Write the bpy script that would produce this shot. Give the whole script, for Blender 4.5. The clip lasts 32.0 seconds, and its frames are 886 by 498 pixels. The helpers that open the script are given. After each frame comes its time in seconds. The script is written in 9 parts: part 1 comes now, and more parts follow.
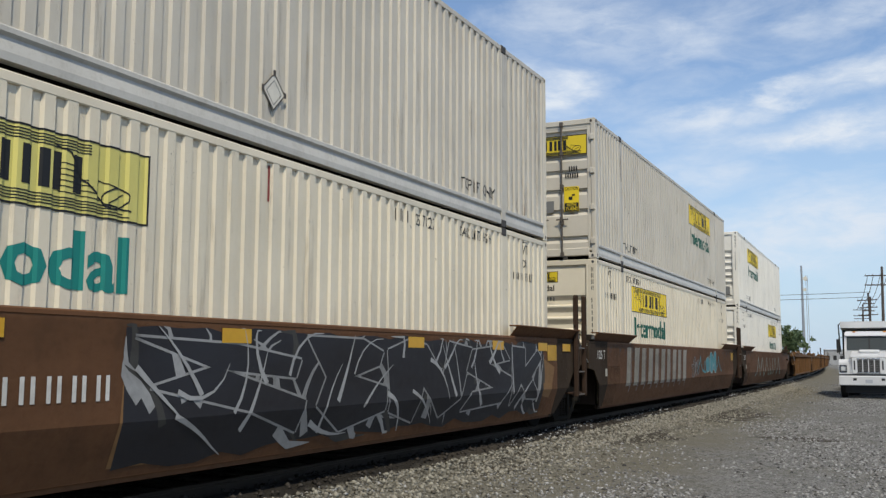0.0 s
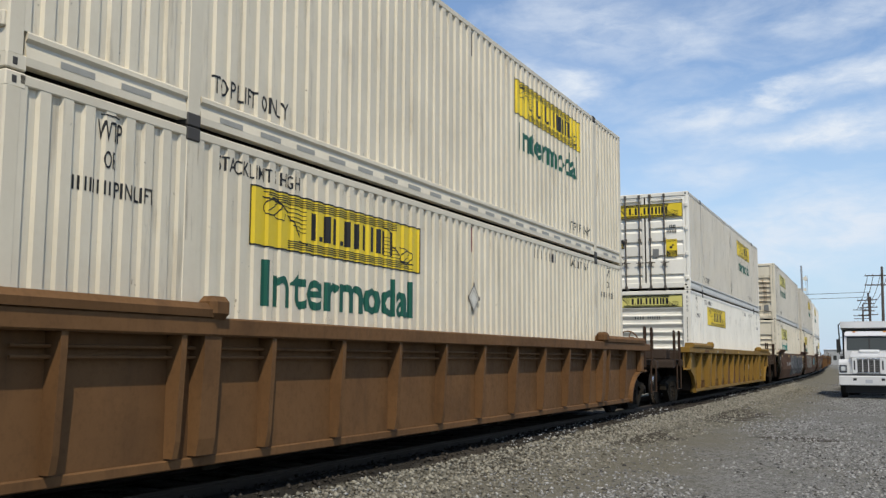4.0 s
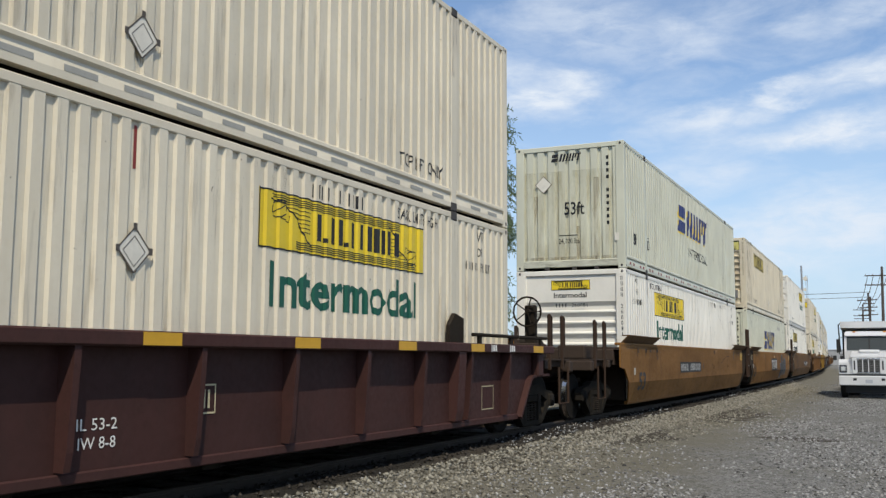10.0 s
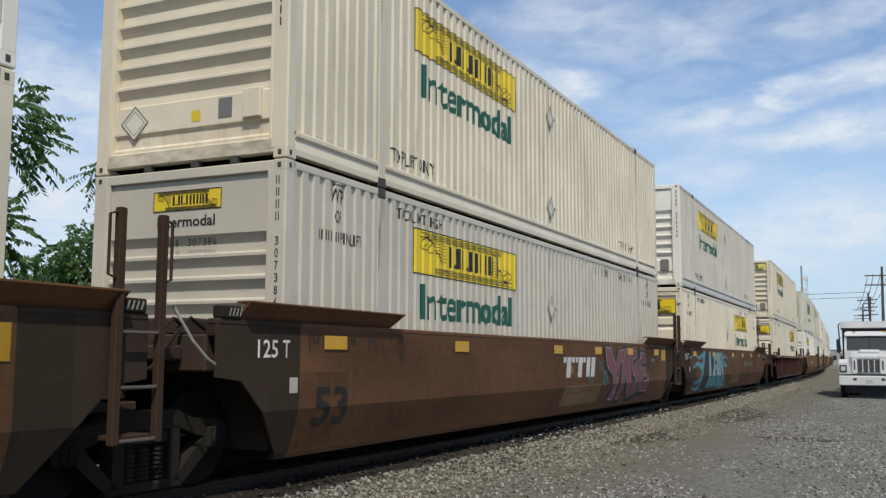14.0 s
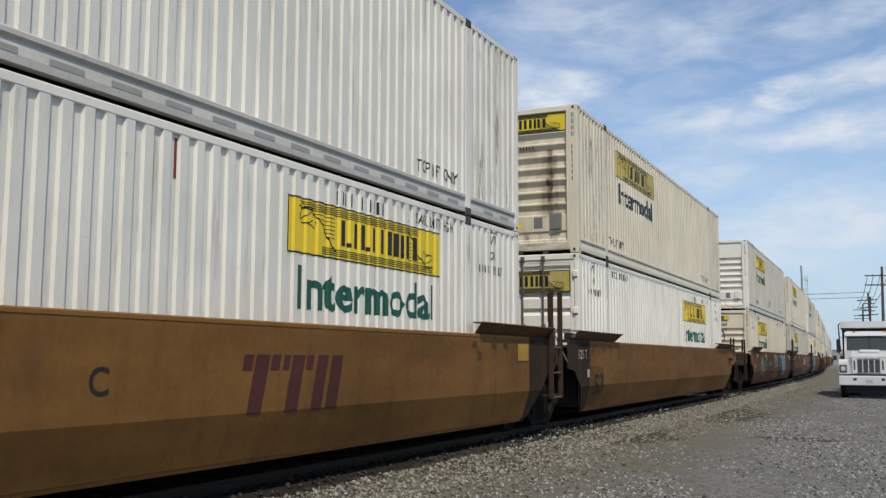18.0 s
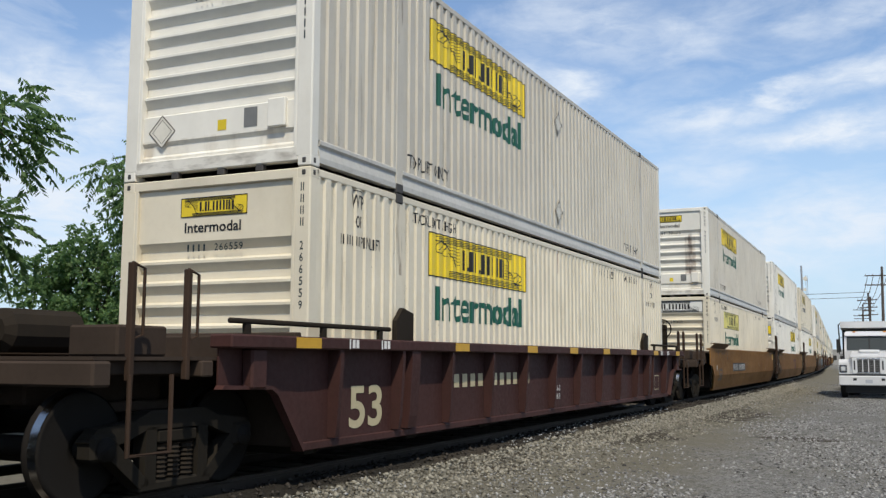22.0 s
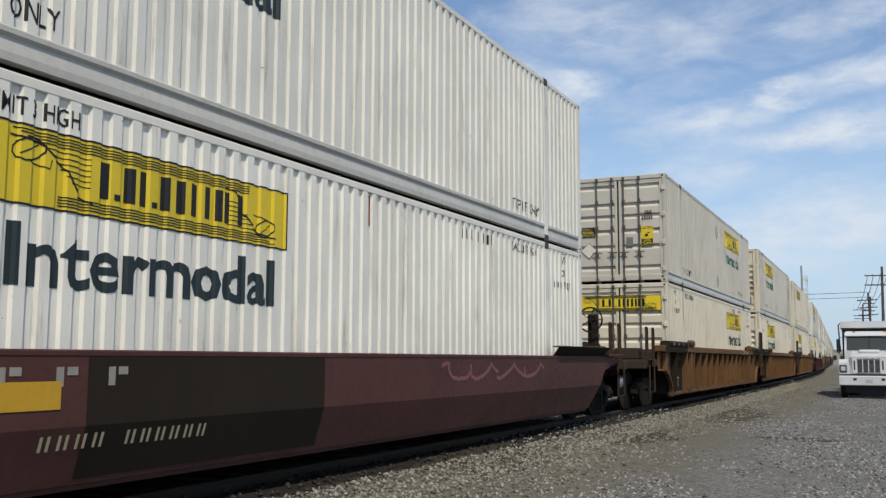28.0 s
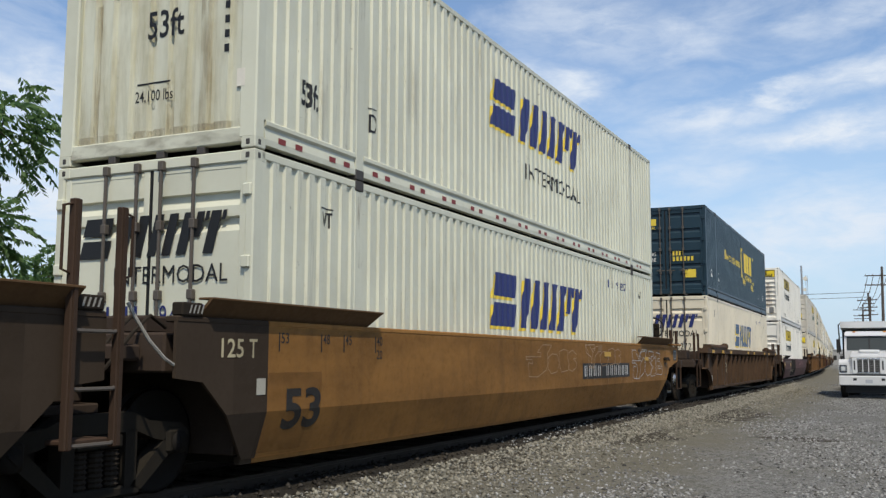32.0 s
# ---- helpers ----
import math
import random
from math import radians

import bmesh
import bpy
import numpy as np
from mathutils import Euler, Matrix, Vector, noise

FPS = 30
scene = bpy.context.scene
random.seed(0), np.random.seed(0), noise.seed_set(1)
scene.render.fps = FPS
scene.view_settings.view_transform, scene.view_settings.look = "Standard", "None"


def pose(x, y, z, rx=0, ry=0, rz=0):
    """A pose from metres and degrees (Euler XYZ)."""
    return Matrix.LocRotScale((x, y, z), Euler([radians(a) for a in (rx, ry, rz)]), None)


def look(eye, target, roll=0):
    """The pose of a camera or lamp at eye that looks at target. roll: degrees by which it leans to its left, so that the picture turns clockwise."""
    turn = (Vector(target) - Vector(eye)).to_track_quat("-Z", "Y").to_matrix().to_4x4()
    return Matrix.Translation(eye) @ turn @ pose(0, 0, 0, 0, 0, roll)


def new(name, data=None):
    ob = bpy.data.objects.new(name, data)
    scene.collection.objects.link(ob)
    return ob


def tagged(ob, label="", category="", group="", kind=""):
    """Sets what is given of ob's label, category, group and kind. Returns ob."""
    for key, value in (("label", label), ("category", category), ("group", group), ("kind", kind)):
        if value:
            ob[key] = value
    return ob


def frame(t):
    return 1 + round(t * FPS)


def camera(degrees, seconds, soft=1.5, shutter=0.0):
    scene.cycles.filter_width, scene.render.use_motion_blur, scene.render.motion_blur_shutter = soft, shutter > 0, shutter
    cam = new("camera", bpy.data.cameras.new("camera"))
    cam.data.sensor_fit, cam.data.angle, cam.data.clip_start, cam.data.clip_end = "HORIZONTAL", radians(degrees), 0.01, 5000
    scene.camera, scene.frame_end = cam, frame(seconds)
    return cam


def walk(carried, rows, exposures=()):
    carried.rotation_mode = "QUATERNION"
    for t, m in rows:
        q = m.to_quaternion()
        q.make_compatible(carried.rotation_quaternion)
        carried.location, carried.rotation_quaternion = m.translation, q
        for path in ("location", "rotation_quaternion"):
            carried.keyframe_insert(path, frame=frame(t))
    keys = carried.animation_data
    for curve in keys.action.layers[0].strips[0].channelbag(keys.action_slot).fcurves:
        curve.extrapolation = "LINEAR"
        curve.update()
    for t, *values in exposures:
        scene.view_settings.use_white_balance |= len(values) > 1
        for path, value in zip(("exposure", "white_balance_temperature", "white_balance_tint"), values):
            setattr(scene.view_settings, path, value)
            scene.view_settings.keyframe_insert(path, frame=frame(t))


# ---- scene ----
# ---------------------------------------------------------------- camera
cam = camera(49.2, 32.0, soft=1.35)
EYE = (6.963, 0.0, 1.63)
CAM_POSE = pose(*EYE, 90, 0, 26.192) @ pose(0, 0, 0, 6.453, 0, 0) @ pose(0, 0, 0, 0, 0, 0.214)
walk(cam, [(0.0, CAM_POSE), (32.0, CAM_POSE)], exposures=[(0.0, -0.10), (1.0, 0.02), (2.0, -0.22), (5.0, 0.0), (6.0, -0.16), (8.0, -0.14), (9.0, -0.20), (10.0, -0.02), (11.0, -0.09), (12.0, -0.03), (14.0, -0.10), (18.0, -0.18), (20.0, -0.22), (21.0, 0.0), (22.0, 0.02), (24.0, -0.20), (25.0, -0.22), (26.0, -0.08), (29.0, -0.20), (30.0, -0.06), (31.0, 0.26), (32.0, -0.04)])

# ---------------------------------------------------------------- sky and sun
SUN_EL, SUN_AZ = 54.0, 36.0        # azimuth: degrees from -y towards +x
world = bpy.data.worlds.new("sky")
scene.world = world
world.use_nodes = True


# soft banks of cloud: bearing and height in degrees, half sizes, tilt, density
BANKS = ((-42.2, 17.5, 3.4, 1.7, 12, 0.95), (-48.6, 13.6, 5.0, 3.2, 10, 0.85), (-48.0, 8.0, 8.0, 3.4, 0, 0.8), (-33.0, 9.0, 7.0, 4.0, 0, 0.75),
         (-19.6, 15.3, 2.8, 1.4, 4, 0.95), (-23.8, 16.7, 3.0, 1.3, 6, 0.75), (-16.0, 18.8, 6.5, 2.0, -4, 0.50), (-6.2, 14.8, 2.3, 0.75, 14, 0.95), (-10.2, 13.7, 4.2, 0.85, 12, 0.70),
         (-1.6, 15.3, 4.6, 0.95, 10, 0.72), (-4.2, 12.5, 5.6, 0.95, 2, 0.88), (-3.0, 18.6, 4.0, 1.2, 16, 0.45), (-11.6, 11.0, 3.2, 1.1, 6, 0.55), (-4.6, 7.2, 6.6, 1.9, 3, 0.82), (-9.5, 5.4, 5.0, 1.0, 0, 0.45), (14.0, 12.0, 9.0, 3.0, 4, 0.7))


def build_sky():
    nt = world.node_tree
    nt.nodes.clear()
    N = nt.nodes.new

    def calc(op, a, b=None, clamp=False):
        m = N("ShaderNodeMath")
        m.operation, m.use_clamp = op, clamp
        for k, v in enumerate((a, b)):
            if v is None:
                continue
            if isinstance(v, (int, float)):
                m.inputs[k].default_value = v
            else:
                nt.links.new(v, m.inputs[k])
        return m.outputs[0]

    def spread(src, lo, hi, a=0.0, b=1.0, smooth=False):
        r = N("ShaderNodeMapRange")
        r.interpolation_type = "SMOOTHSTEP" if smooth else "LINEAR"
        for k, v in (("From Min", lo), ("From Max", hi), ("To Min", a), ("To Max", b)):
            r.inputs[k].default_value = v
        nt.links.new(src, r.inputs["Value"])
        return r.outputs[0]

    def grain(vec, scale, detail, rough, dist=0.0):
        n = N("ShaderNodeTexNoise")
        for k, v in (("Scale", scale), ("Detail", detail), ("Roughness", rough), ("Distortion", dist)):
            n.inputs[k].default_value = v
        nt.links.new(vec, n.inputs["Vector"])
        return n

    out, bg = N("ShaderNodeOutputWorld"), N("ShaderNodeBackground")
    sky = N("ShaderNodeTexSky")
    sky.sky_type, sky.sun_disc = "NISHITA", False
    sky.sun_elevation, sky.sun_rotation = radians(SUN_EL), radians(180 - SUN_AZ)
    sky.air_density, sky.dust_density, sky.ozone_density = 0.9, 0.25, 1.7
    co = N("ShaderNodeTexCoord")
    sep = N("ShaderNodeSeparateXYZ")
    nt.links.new(co.outputs["Generated"], sep.inputs[0])
    deg = 180 / math.pi
    bearing = calc("MULTIPLY", calc("ARCTAN2", sep.outputs["X"], sep.outputs["Y"]), deg)
    height = calc("MULTIPLY", calc("ARCSINE", sep.outputs["Z"]), deg)
    flat = N("ShaderNodeCombineXYZ")
    nt.links.new(bearing, flat.inputs[0]); nt.links.new(height, flat.inputs[1])
    # ragged edges: the bearings wander with a streaky noise
    streak = N("ShaderNodeMapping"); streak.inputs["Scale"].default_value = (0.16, 0.42, 1.0); streak.inputs["Rotation"].default_value = (0, 0, radians(-9))
    nt.links.new(flat.outputs[0], streak.inputs[0])
    wander = grain(streak.outputs[0], 1.0, 6, 0.60)
    push = N("ShaderNodeVectorMath"); push.operation = "MULTIPLY_ADD"; push.inputs[1].default_value = (7.0, 3.4, 0.0)
    nt.links.new(wander.outputs["Color"], push.inputs[0])
    back = N("ShaderNodeVectorMath"); back.operation = "ADD"; back.inputs[1].default_value = (-3.5, -1.7, 0.0)
    nt.links.new(flat.outputs[0], back.inputs[0]); nt.links.new(back.outputs[0], push.inputs[2])
    total = None
    for az, el, rx, ry, tilt, dense in BANKS:
        mp = N("ShaderNodeMapping"); mp.vector_type = "TEXTURE"
        mp.inputs["Location"].default_value, mp.inputs["Rotation"].default_value, mp.inputs["Scale"].default_value = (az, el, 0), (0, 0, radians(tilt)), (rx, ry, 1)
        nt.links.new(push.outputs[0], mp.inputs[0])
        ln = N("ShaderNodeVectorMath"); ln.operation = "LENGTH"
        nt.links.new(mp.outputs[0], ln.inputs[0])
        m = spread(ln.outputs["Value"], 0.15, 1.5, dense, 0.0, True)
        total = m if total is None else calc("SUBTRACT", calc("ADD", total, m), calc("MULTIPLY", total, m))
    wisps = grain(streak.outputs[0], 2.6, 8, 0.62, 0.5)
    body = calc("MULTIPLY", total, spread(wisps.outputs["Fac"], 0.30, 0.62, 0.35, 1.0))
    veil = grain(streak.outputs[0], 0.9, 7, 0.6, 0.4)
    thin = spread(veil.outputs["Fac"], 0.46, 0.72, 0.0, 0.40)
    cloud = calc("ADD", body, thin, True)
    # pale blue haze towards the horizon
    haze = N("ShaderNodeMixRGB"); haze.inputs["Color2"].default_value = HAZE
    nt.links.new(spread(height, 0.0, 17.0, 0.92, 0.0), haze.inputs["Fac"])
    nt.links.new(sky.outputs[0], haze.inputs["Color1"])
    mix = N("ShaderNodeMixRGB"); mix.inputs["Color2"].default_value = CLOUD
    nt.links.new(calc("MULTIPLY", cloud, spread(height, 0.0, 4.0, 0.45, 1.0)), mix.inputs["Fac"])
    nt.links.new(haze.outputs[0], mix.inputs["Color1"])
    nt.links.new(mix.outputs[0], bg.inputs["Color"])
    bg.inputs["Strength"].default_value = SKY_STRENGTH
    nt.links.new(bg.outputs[0], out.inputs[0])


SKY_STRENGTH = 0.16
CLOUD = (4.9, 5.35, 5.95, 1)
HAZE = (3.0, 3.95, 5.1, 1)
build_sky()
sun = new("sun", bpy.data.lights.new("sun", "SUN"))
sun.data.energy, sun.data.angle, sun.data.color = 3.9, radians(0.6), (1.0, 0.925, 0.79)
_sd = Vector((math.cos(radians(SUN_EL)) * math.sin(radians(SUN_AZ)), -math.cos(radians(SUN_EL)) * math.cos(radians(SUN_AZ)), math.sin(radians(SUN_EL))))
sun.matrix_world = look(_sd * 60, (0, 0, 0))


# ---------------------------------------------------------------- materials
def nodes_of(name, rough=0.6, metal=0.0):
    m = bpy.data.materials.new(name)
    m.use_nodes = True
    nt = m.node_tree
    b = nt.nodes["Principled BSDF"]
    b.inputs["Roughness"].default_value = rough
    b.inputs["Metallic"].default_value = metal
    return m, nt, b


def tex_noise(nt, scale, detail=4, rough=0.55, stretch=None, coord="Object", own=True):
    """Noise in the object's space; own shifts it for each object."""
    co = nt.nodes.new("ShaderNodeTexCoord")
    src = co.outputs[coord]
    if own:
        inf = nt.nodes.new("ShaderNodeObjectInfo")
        ml = nt.nodes.new("ShaderNodeMath"); ml.operation = "MULTIPLY"; ml.inputs[1].default_value = 57.0
        nt.links.new(inf.outputs["Random"], ml.inputs[0])
        av = nt.nodes.new("ShaderNodeVectorMath"); av.operation = "ADD"
        nt.links.new(src, av.inputs[0])
        nt.links.new(ml.outputs[0], av.inputs[1])
        src = av.outputs[0]
    if stretch:
        mp = nt.nodes.new("ShaderNodeMapping")
        mp.inputs["Scale"].default_value = stretch
        nt.links.new(src, mp.inputs[0])
        src = mp.outputs[0]
    n = nt.nodes.new("ShaderNodeTexNoise")
    n.inputs["Scale"].default_value, n.inputs["Detail"].default_value, n.inputs["Roughness"].default_value = scale, detail, rough
    nt.links.new(src, n.inputs["Vector"])
    return n.outputs["Fac"]


def ranged(nt, src, lo, hi, a=0.0, b=1.0):
    r = nt.nodes.new("ShaderNodeMapRange")
    for k, v in (("From Min", lo), ("From Max", hi), ("To Min", a), ("To Max", b)):
        r.inputs[k].default_value = v
    nt.links.new(src, r.inputs["Value"])
    return r.outputs[0]


def mixed(nt, fac, c1, c2, blend="MIX"):
    m = nt.nodes.new("ShaderNodeMixRGB")
    m.blend_type = blend
    for key, c in (("Fac", fac), ("Color1", c1), ("Color2", c2)):
        if hasattr(c, "links"):
            nt.links.new(c, m.inputs[key])
        elif key == "Fac":
            m.inputs[key].default_value = c
        else:
            m.inputs[key].default_value = (*c, 1)
    return m.outputs[0]


def bumped(nt, b, src, strength=0.2, dist=0.01):
    bp = nt.nodes.new("ShaderNodeBump")
    bp.inputs["Strength"].default_value, bp.inputs["Distance"].default_value = strength, dist
    nt.links.new(src, bp.inputs["Height"])
    nt.links.new(bp.outputs[0], b.inputs["Normal"])


def paint(name, color, rough=0.5, dirt=0.35, dirt_color=(0.16, 0.12, 0.08), rust=0.0, streak=0.4, bump=0.06, vary=0.06, spec=0.4):
    """Weathered paint: patchy fading, dirt running down, rust spots."""
    m, nt, b = nodes_of(name, rough)
    b.inputs["Specular IOR Level"].default_value = spec
    info = nt.nodes.new("ShaderNodeObjectInfo")
    tone = ranged(nt, info.outputs["Random"], 0, 1, 1 - vary, 1 + vary * 0.5)
    big = tex_noise(nt, 0.8, 5)
    fine = tex_noise(nt, 14, 5, 0.7)
    run = tex_noise(nt, 1.0, 5, 0.6, (3.2, 3.2, 0.8))
    c = mixed(nt, ranged(nt, big, 0.3, 0.7), tuple(x * 0.88 for x in color), tuple(min(1, x * 1.07) for x in color))
    c = mixed(nt, ranged(nt, run, 0.50, 0.80, 0, streak * dirt * 2), c, dirt_color)
    blot = tex_noise(nt, 0.9, 7, 0.62, (1, 0.7, 1.3))
    c = mixed(nt, ranged(nt, blot, 0.46, 0.66, 0, min(0.75, dirt * 1.6)), c, tuple(x * 0.45 + d * 0.3 for x, d in zip(color, dirt_color)) if dirt > 0.3 else tuple(x * 0.9 for x in color))
    c = mixed(nt, ranged(nt, fine, 0.50, 0.78, 0, dirt), c, dirt_color)
    if rust:
        spots = tex_noise(nt, 3.2, 7, 0.72)
        c = mixed(nt, ranged(nt, spots, 0.74 - rust * 0.22, 0.84 - rust * 0.18), c, (0.13, 0.045, 0.018))
    hue = nt.nodes.new("ShaderNodeHueSaturation")
    nt.links.new(tone, hue.inputs["Value"])
    nt.links.new(c, hue.inputs["Color"])
    nt.links.new(hue.outputs[0], b.inputs["Base Color"])
    nt.links.new(ranged(nt, fine, 0.3, 0.8, rough - 0.1, rough + 0.2), b.inputs["Roughness"])
    if bump:
        bumped(nt, b, fine, bump, 0.01)
    return m


def plain(name, color, rough=0.6, metal=0.0, dirt=0.25, spec=0.3):
    m, nt, b = nodes_of(name, rough, metal)
    b.inputs["Specular IOR Level"].default_value = spec
    f = tex_noise(nt, 9, 4, 0.65)
    c = mixed(nt, ranged(nt, f, 0.42, 0.75, 0, dirt), color, tuple(x * 0.55 + 0.01 for x in color))
    nt.links.new(c, b.inputs["Base Color"])
    return m


WHITE = paint("container_white", (0.77, 0.735, 0.64), 0.42, 0.10, (0.42, 0.36, 0.27), 0.0, 0.5)
CREAM = paint("container_cream", (0.675, 0.605, 0.46), 0.45, 0.12, (0.42, 0.34, 0.22), 0.04, 0.6)
GREYW = paint("container_pale_grey", (0.535, 0.49, 0.40), 0.42, 0.12, (0.36, 0.33, 0.28), 0.0, 0.5)
TAN = paint("container_tan", (0.65, 0.575, 0.42), 0.5, 0.24, (0.34, 0.24, 0.14), 0.18, 0.9)
MINT = paint("container_greenish_white", (0.59, 0.585, 0.458), 0.45, 0.10, (0.40, 0.36, 0.26), 0.02, 0.5)
NAVY = paint("container_navy", (0.010, 0.030, 0.044), 0.4, 0.12, (0.10, 0.11, 0.11), 0.0, 0.4)
RAILG = paint("rail_galvanised", (0.52, 0.50, 0.445), 0.45, 0.3, (0.24, 0.21, 0.17), 0.0, 0.4)
CASTING = plain("casting_iron", (0.06, 0.055, 0.05), 0.7)
RODG = plain("lock_rod_steel", (0.10, 0.085, 0.07), 0.6, 0.2)
GASKET = plain("rubber_gasket", (0.012, 0.012, 0.012), 0.8)
YELLOW = paint("sign_yellow", (0.72, 0.53, 0.02), 0.45, 0.12, (0.35, 0.25, 0.06), 0.0, 0.3, 0.0)
PALEY = paint("sign_pale_yellow", (0.62, 0.56, 0.16), 0.5, 0.15, (0.35, 0.30, 0.14), 0.0, 0.3, 0.0)
OLDY = paint("sign_faded_yellow", (0.44, 0.34, 0.06), 0.6, 0.35, (0.52, 0.46, 0.30), 0.0, 0.6, 0.0)
SIGNW = paint("sign_white", (0.70, 0.69, 0.63), 0.5, 0.12, (0.4, 0.36, 0.28), 0.0, 0.3, 0.0)
BLACK = plain("letter_black", (0.014, 0.014, 0.014), 0.5, 0.0, 0.1)
GREEN = plain("letter_green", (0.008, 0.085, 0.055), 0.5)
TEALG = plain("letter_teal", (0.012, 0.20, 0.17), 0.5)
DARKG = plain("letter_dark", (0.02, 0.032, 0.035), 0.5)
BLUE = plain("letter_blue", (0.022, 0.032, 0.13), 0.5)
BLUEF = plain("letter_faded_blue", (0.07, 0.12, 0.21), 0.55)
LOGOY = plain("letter_yellow", (0.70, 0.52, 0.06), 0.5)
LETW = plain("letter_white", (0.72, 0.70, 0.64), 0.6)
LETC = plain("letter_cream", (0.48, 0.41, 0.25), 0.6)
LETG = plain("letter_worn_white", (0.30, 0.28, 0.24), 0.7, 0.0, 0.6)
RED = plain("reflector_red", (0.22, 0.035, 0.03), 0.5)
PLACARD = plain("placard_white", (0.68, 0.64, 0.54), 0.5)
GREYBOX = plain("box_grey", (0.17, 0.17, 0.16), 0.5)

ORANGE = paint("well_orange", (0.295, 0.140, 0.036), 0.7, 0.29, (0.085, 0.042, 0.018), 0.25, 0.9, spec=0.15)
SALLOW = paint("well_sallow_ochre", (0.170, 0.083, 0.024), 0.7, 0.29, (0.075, 0.04, 0.018), 0.28, 0.9, spec=0.15)
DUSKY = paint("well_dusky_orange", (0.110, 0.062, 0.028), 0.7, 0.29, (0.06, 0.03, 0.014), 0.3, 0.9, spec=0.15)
OCHRE = paint("well_ochre", (0.222, 0.106, 0.028), 0.7, 0.29, (0.075, 0.038, 0.016), 0.28, 0.9, spec=0.15)
YELLCAR = paint("well_yellow", (0.235, 0.136, 0.026), 0.62, 0.29, (0.13, 0.07, 0.025), 0.25, 0.9, spec=0.2)
BROWN = paint("well_brown", (0.135, 0.064, 0.030), 0.7, 0.29, (0.045, 0.026, 0.015), 0.25, 0.8, spec=0.15)
RUSTY = paint("well_rust_brown", (0.15, 0.077, 0.031), 0.7, 0.36, (0.055, 0.03, 0.015), 0.3, 0.9, spec=0.15)
GREYBR = paint("well_grey_brown", (0.088, 0.053, 0.031), 0.75, 0.4, (0.032, 0.023, 0.016), 0.2, 0.9, spec=0.12)
MAROON = paint("well_maroon", (0.058, 0.025, 0.021), 0.65, 0.35, (0.03, 0.02, 0.017), 0.1, 0.6, spec=0.15)
REDCAR = paint("well_red", (0.088, 0.036, 0.030), 0.65, 0.4, (0.045, 0.03, 0.025), 0.15, 0.6, spec=0.15)
SOOT = paint("soot_grey", (0.026, 0.021, 0.016), 0.85, 0.4, (0.040, 0.030, 0.020), 0.05, 0.4, spec=0.06)
SOOTE = paint("soot_brown", (0.050, 0.036, 0.025), 0.85, 0.29, (0.030, 0.022, 0.016), 0.05, 0.6, spec=0.06)
DECK = paint("deck_brown", (0.056, 0.040, 0.030), 0.85, 0.35, (0.030, 0.024, 0.019), 0.1, 0.4, spec=0.08)
SOOTB = paint("soot_black", (0.026, 0.0195, 0.014), 0.85, 0.4, (0.040, 0.026, 0.015), 0.12, 0.6, spec=0.06)
UNDER = paint("undercarriage", (0.022, 0.019, 0.015), 0.85, 0.4, (0.036, 0.029, 0.020), 0.1, 0.3, spec=0.04)
WHEEL = plain("wheel_steel", (0.016, 0.014, 0.012), 0.75, 0.0, spec=0.05)
TREAD = plain("wheel_tread", (0.50, 0.49, 0.47), 0.22, 1.0, 0.1)
OCHREP = plain("repaint_ochre", (0.20, 0.125, 0.055), 0.75, 0.0, 0.5)
LADDER = paint("ladder_brown", (0.050, 0.031, 0.021), 0.8, 0.4, (0.03, 0.022, 0.016), 0.1, 0.3, spec=0.1)
PATCHY = plain("reflector_yellow", (0.54, 0.30, 0.02), 0.45)
PATCHW = plain("panel_white", (0.50, 0.47, 0.38), 0.6)
FADEDK = plain("faded_black", (0.040, 0.028, 0.020), 0.7, 0.0, 0.5)
BLACKP = plain("plate_black", (0.022, 0.020, 0.018), 0.55)


def stain_material(name, color, lo, hi, stretch, most=0.8):
    """A blotchy film that thins out irregularly."""
    m, nt, b = nodes_of(name, 0.85)
    b.inputs["Base Color"].default_value = (*color, 1)
    b.inputs["Specular IOR Level"].default_value = 0.1
    f = tex_noise(nt, 1.0, 6, 0.68, stretch)
    g = tex_noise(nt, 11, 4, 0.7)
    mul = nt.nodes.new("ShaderNodeMath"); mul.operation = "MULTIPLY"
    nt.links.new(ranged(nt, f, lo, hi, 0.0, most), mul.inputs[0])
    nt.links.new(ranged(nt, g, 0.2, 0.6, 0.45, 1.0), mul.inputs[1])
    nt.links.new(mul.outputs[0], b.inputs["Alpha"])
    return m


RUSTRUN = stain_material("rust_run", (0.115, 0.048, 0.024), 0.36, 0.66, (3.5, 3.5, 1.0), 0.86)
GRIME = stain_material("grime_film", (0.45, 0.30, 0.13), 0.44, 0.74, (3, 3, 1.0), 0.36)
SILLDIRT = stain_material("sill_dirt", (0.14, 0.10, 0.065), 0.44, 0.72, (3, 3, 9), 0.50)
RUSTHALO = stain_material("rust_halo", (0.26, 0.14, 0.07), 0.38, 0.70, (4, 4, 1.2), 0.55)
RUSTLOW = stain_material("low_rust", (0.13, 0.065, 0.028), 0.30, 0.58, (0.8, 0.8, 3.0), 0.85)
CARSOOT = stain_material("car_soot", (0.035, 0.026, 0.018), 0.34, 0.66, (0.35, 0.35, 1.4), 0.30)
STREAKS = stain_material("dirt_streaks", (0.28, 0.22, 0.14), 0.57, 0.78, (6, 6, 0.55), 0.38)
SPECKS = stain_material("paint_chips", (0.13, 0.08, 0.045), 0.68, 0.74, (13, 13, 9), 0.8)
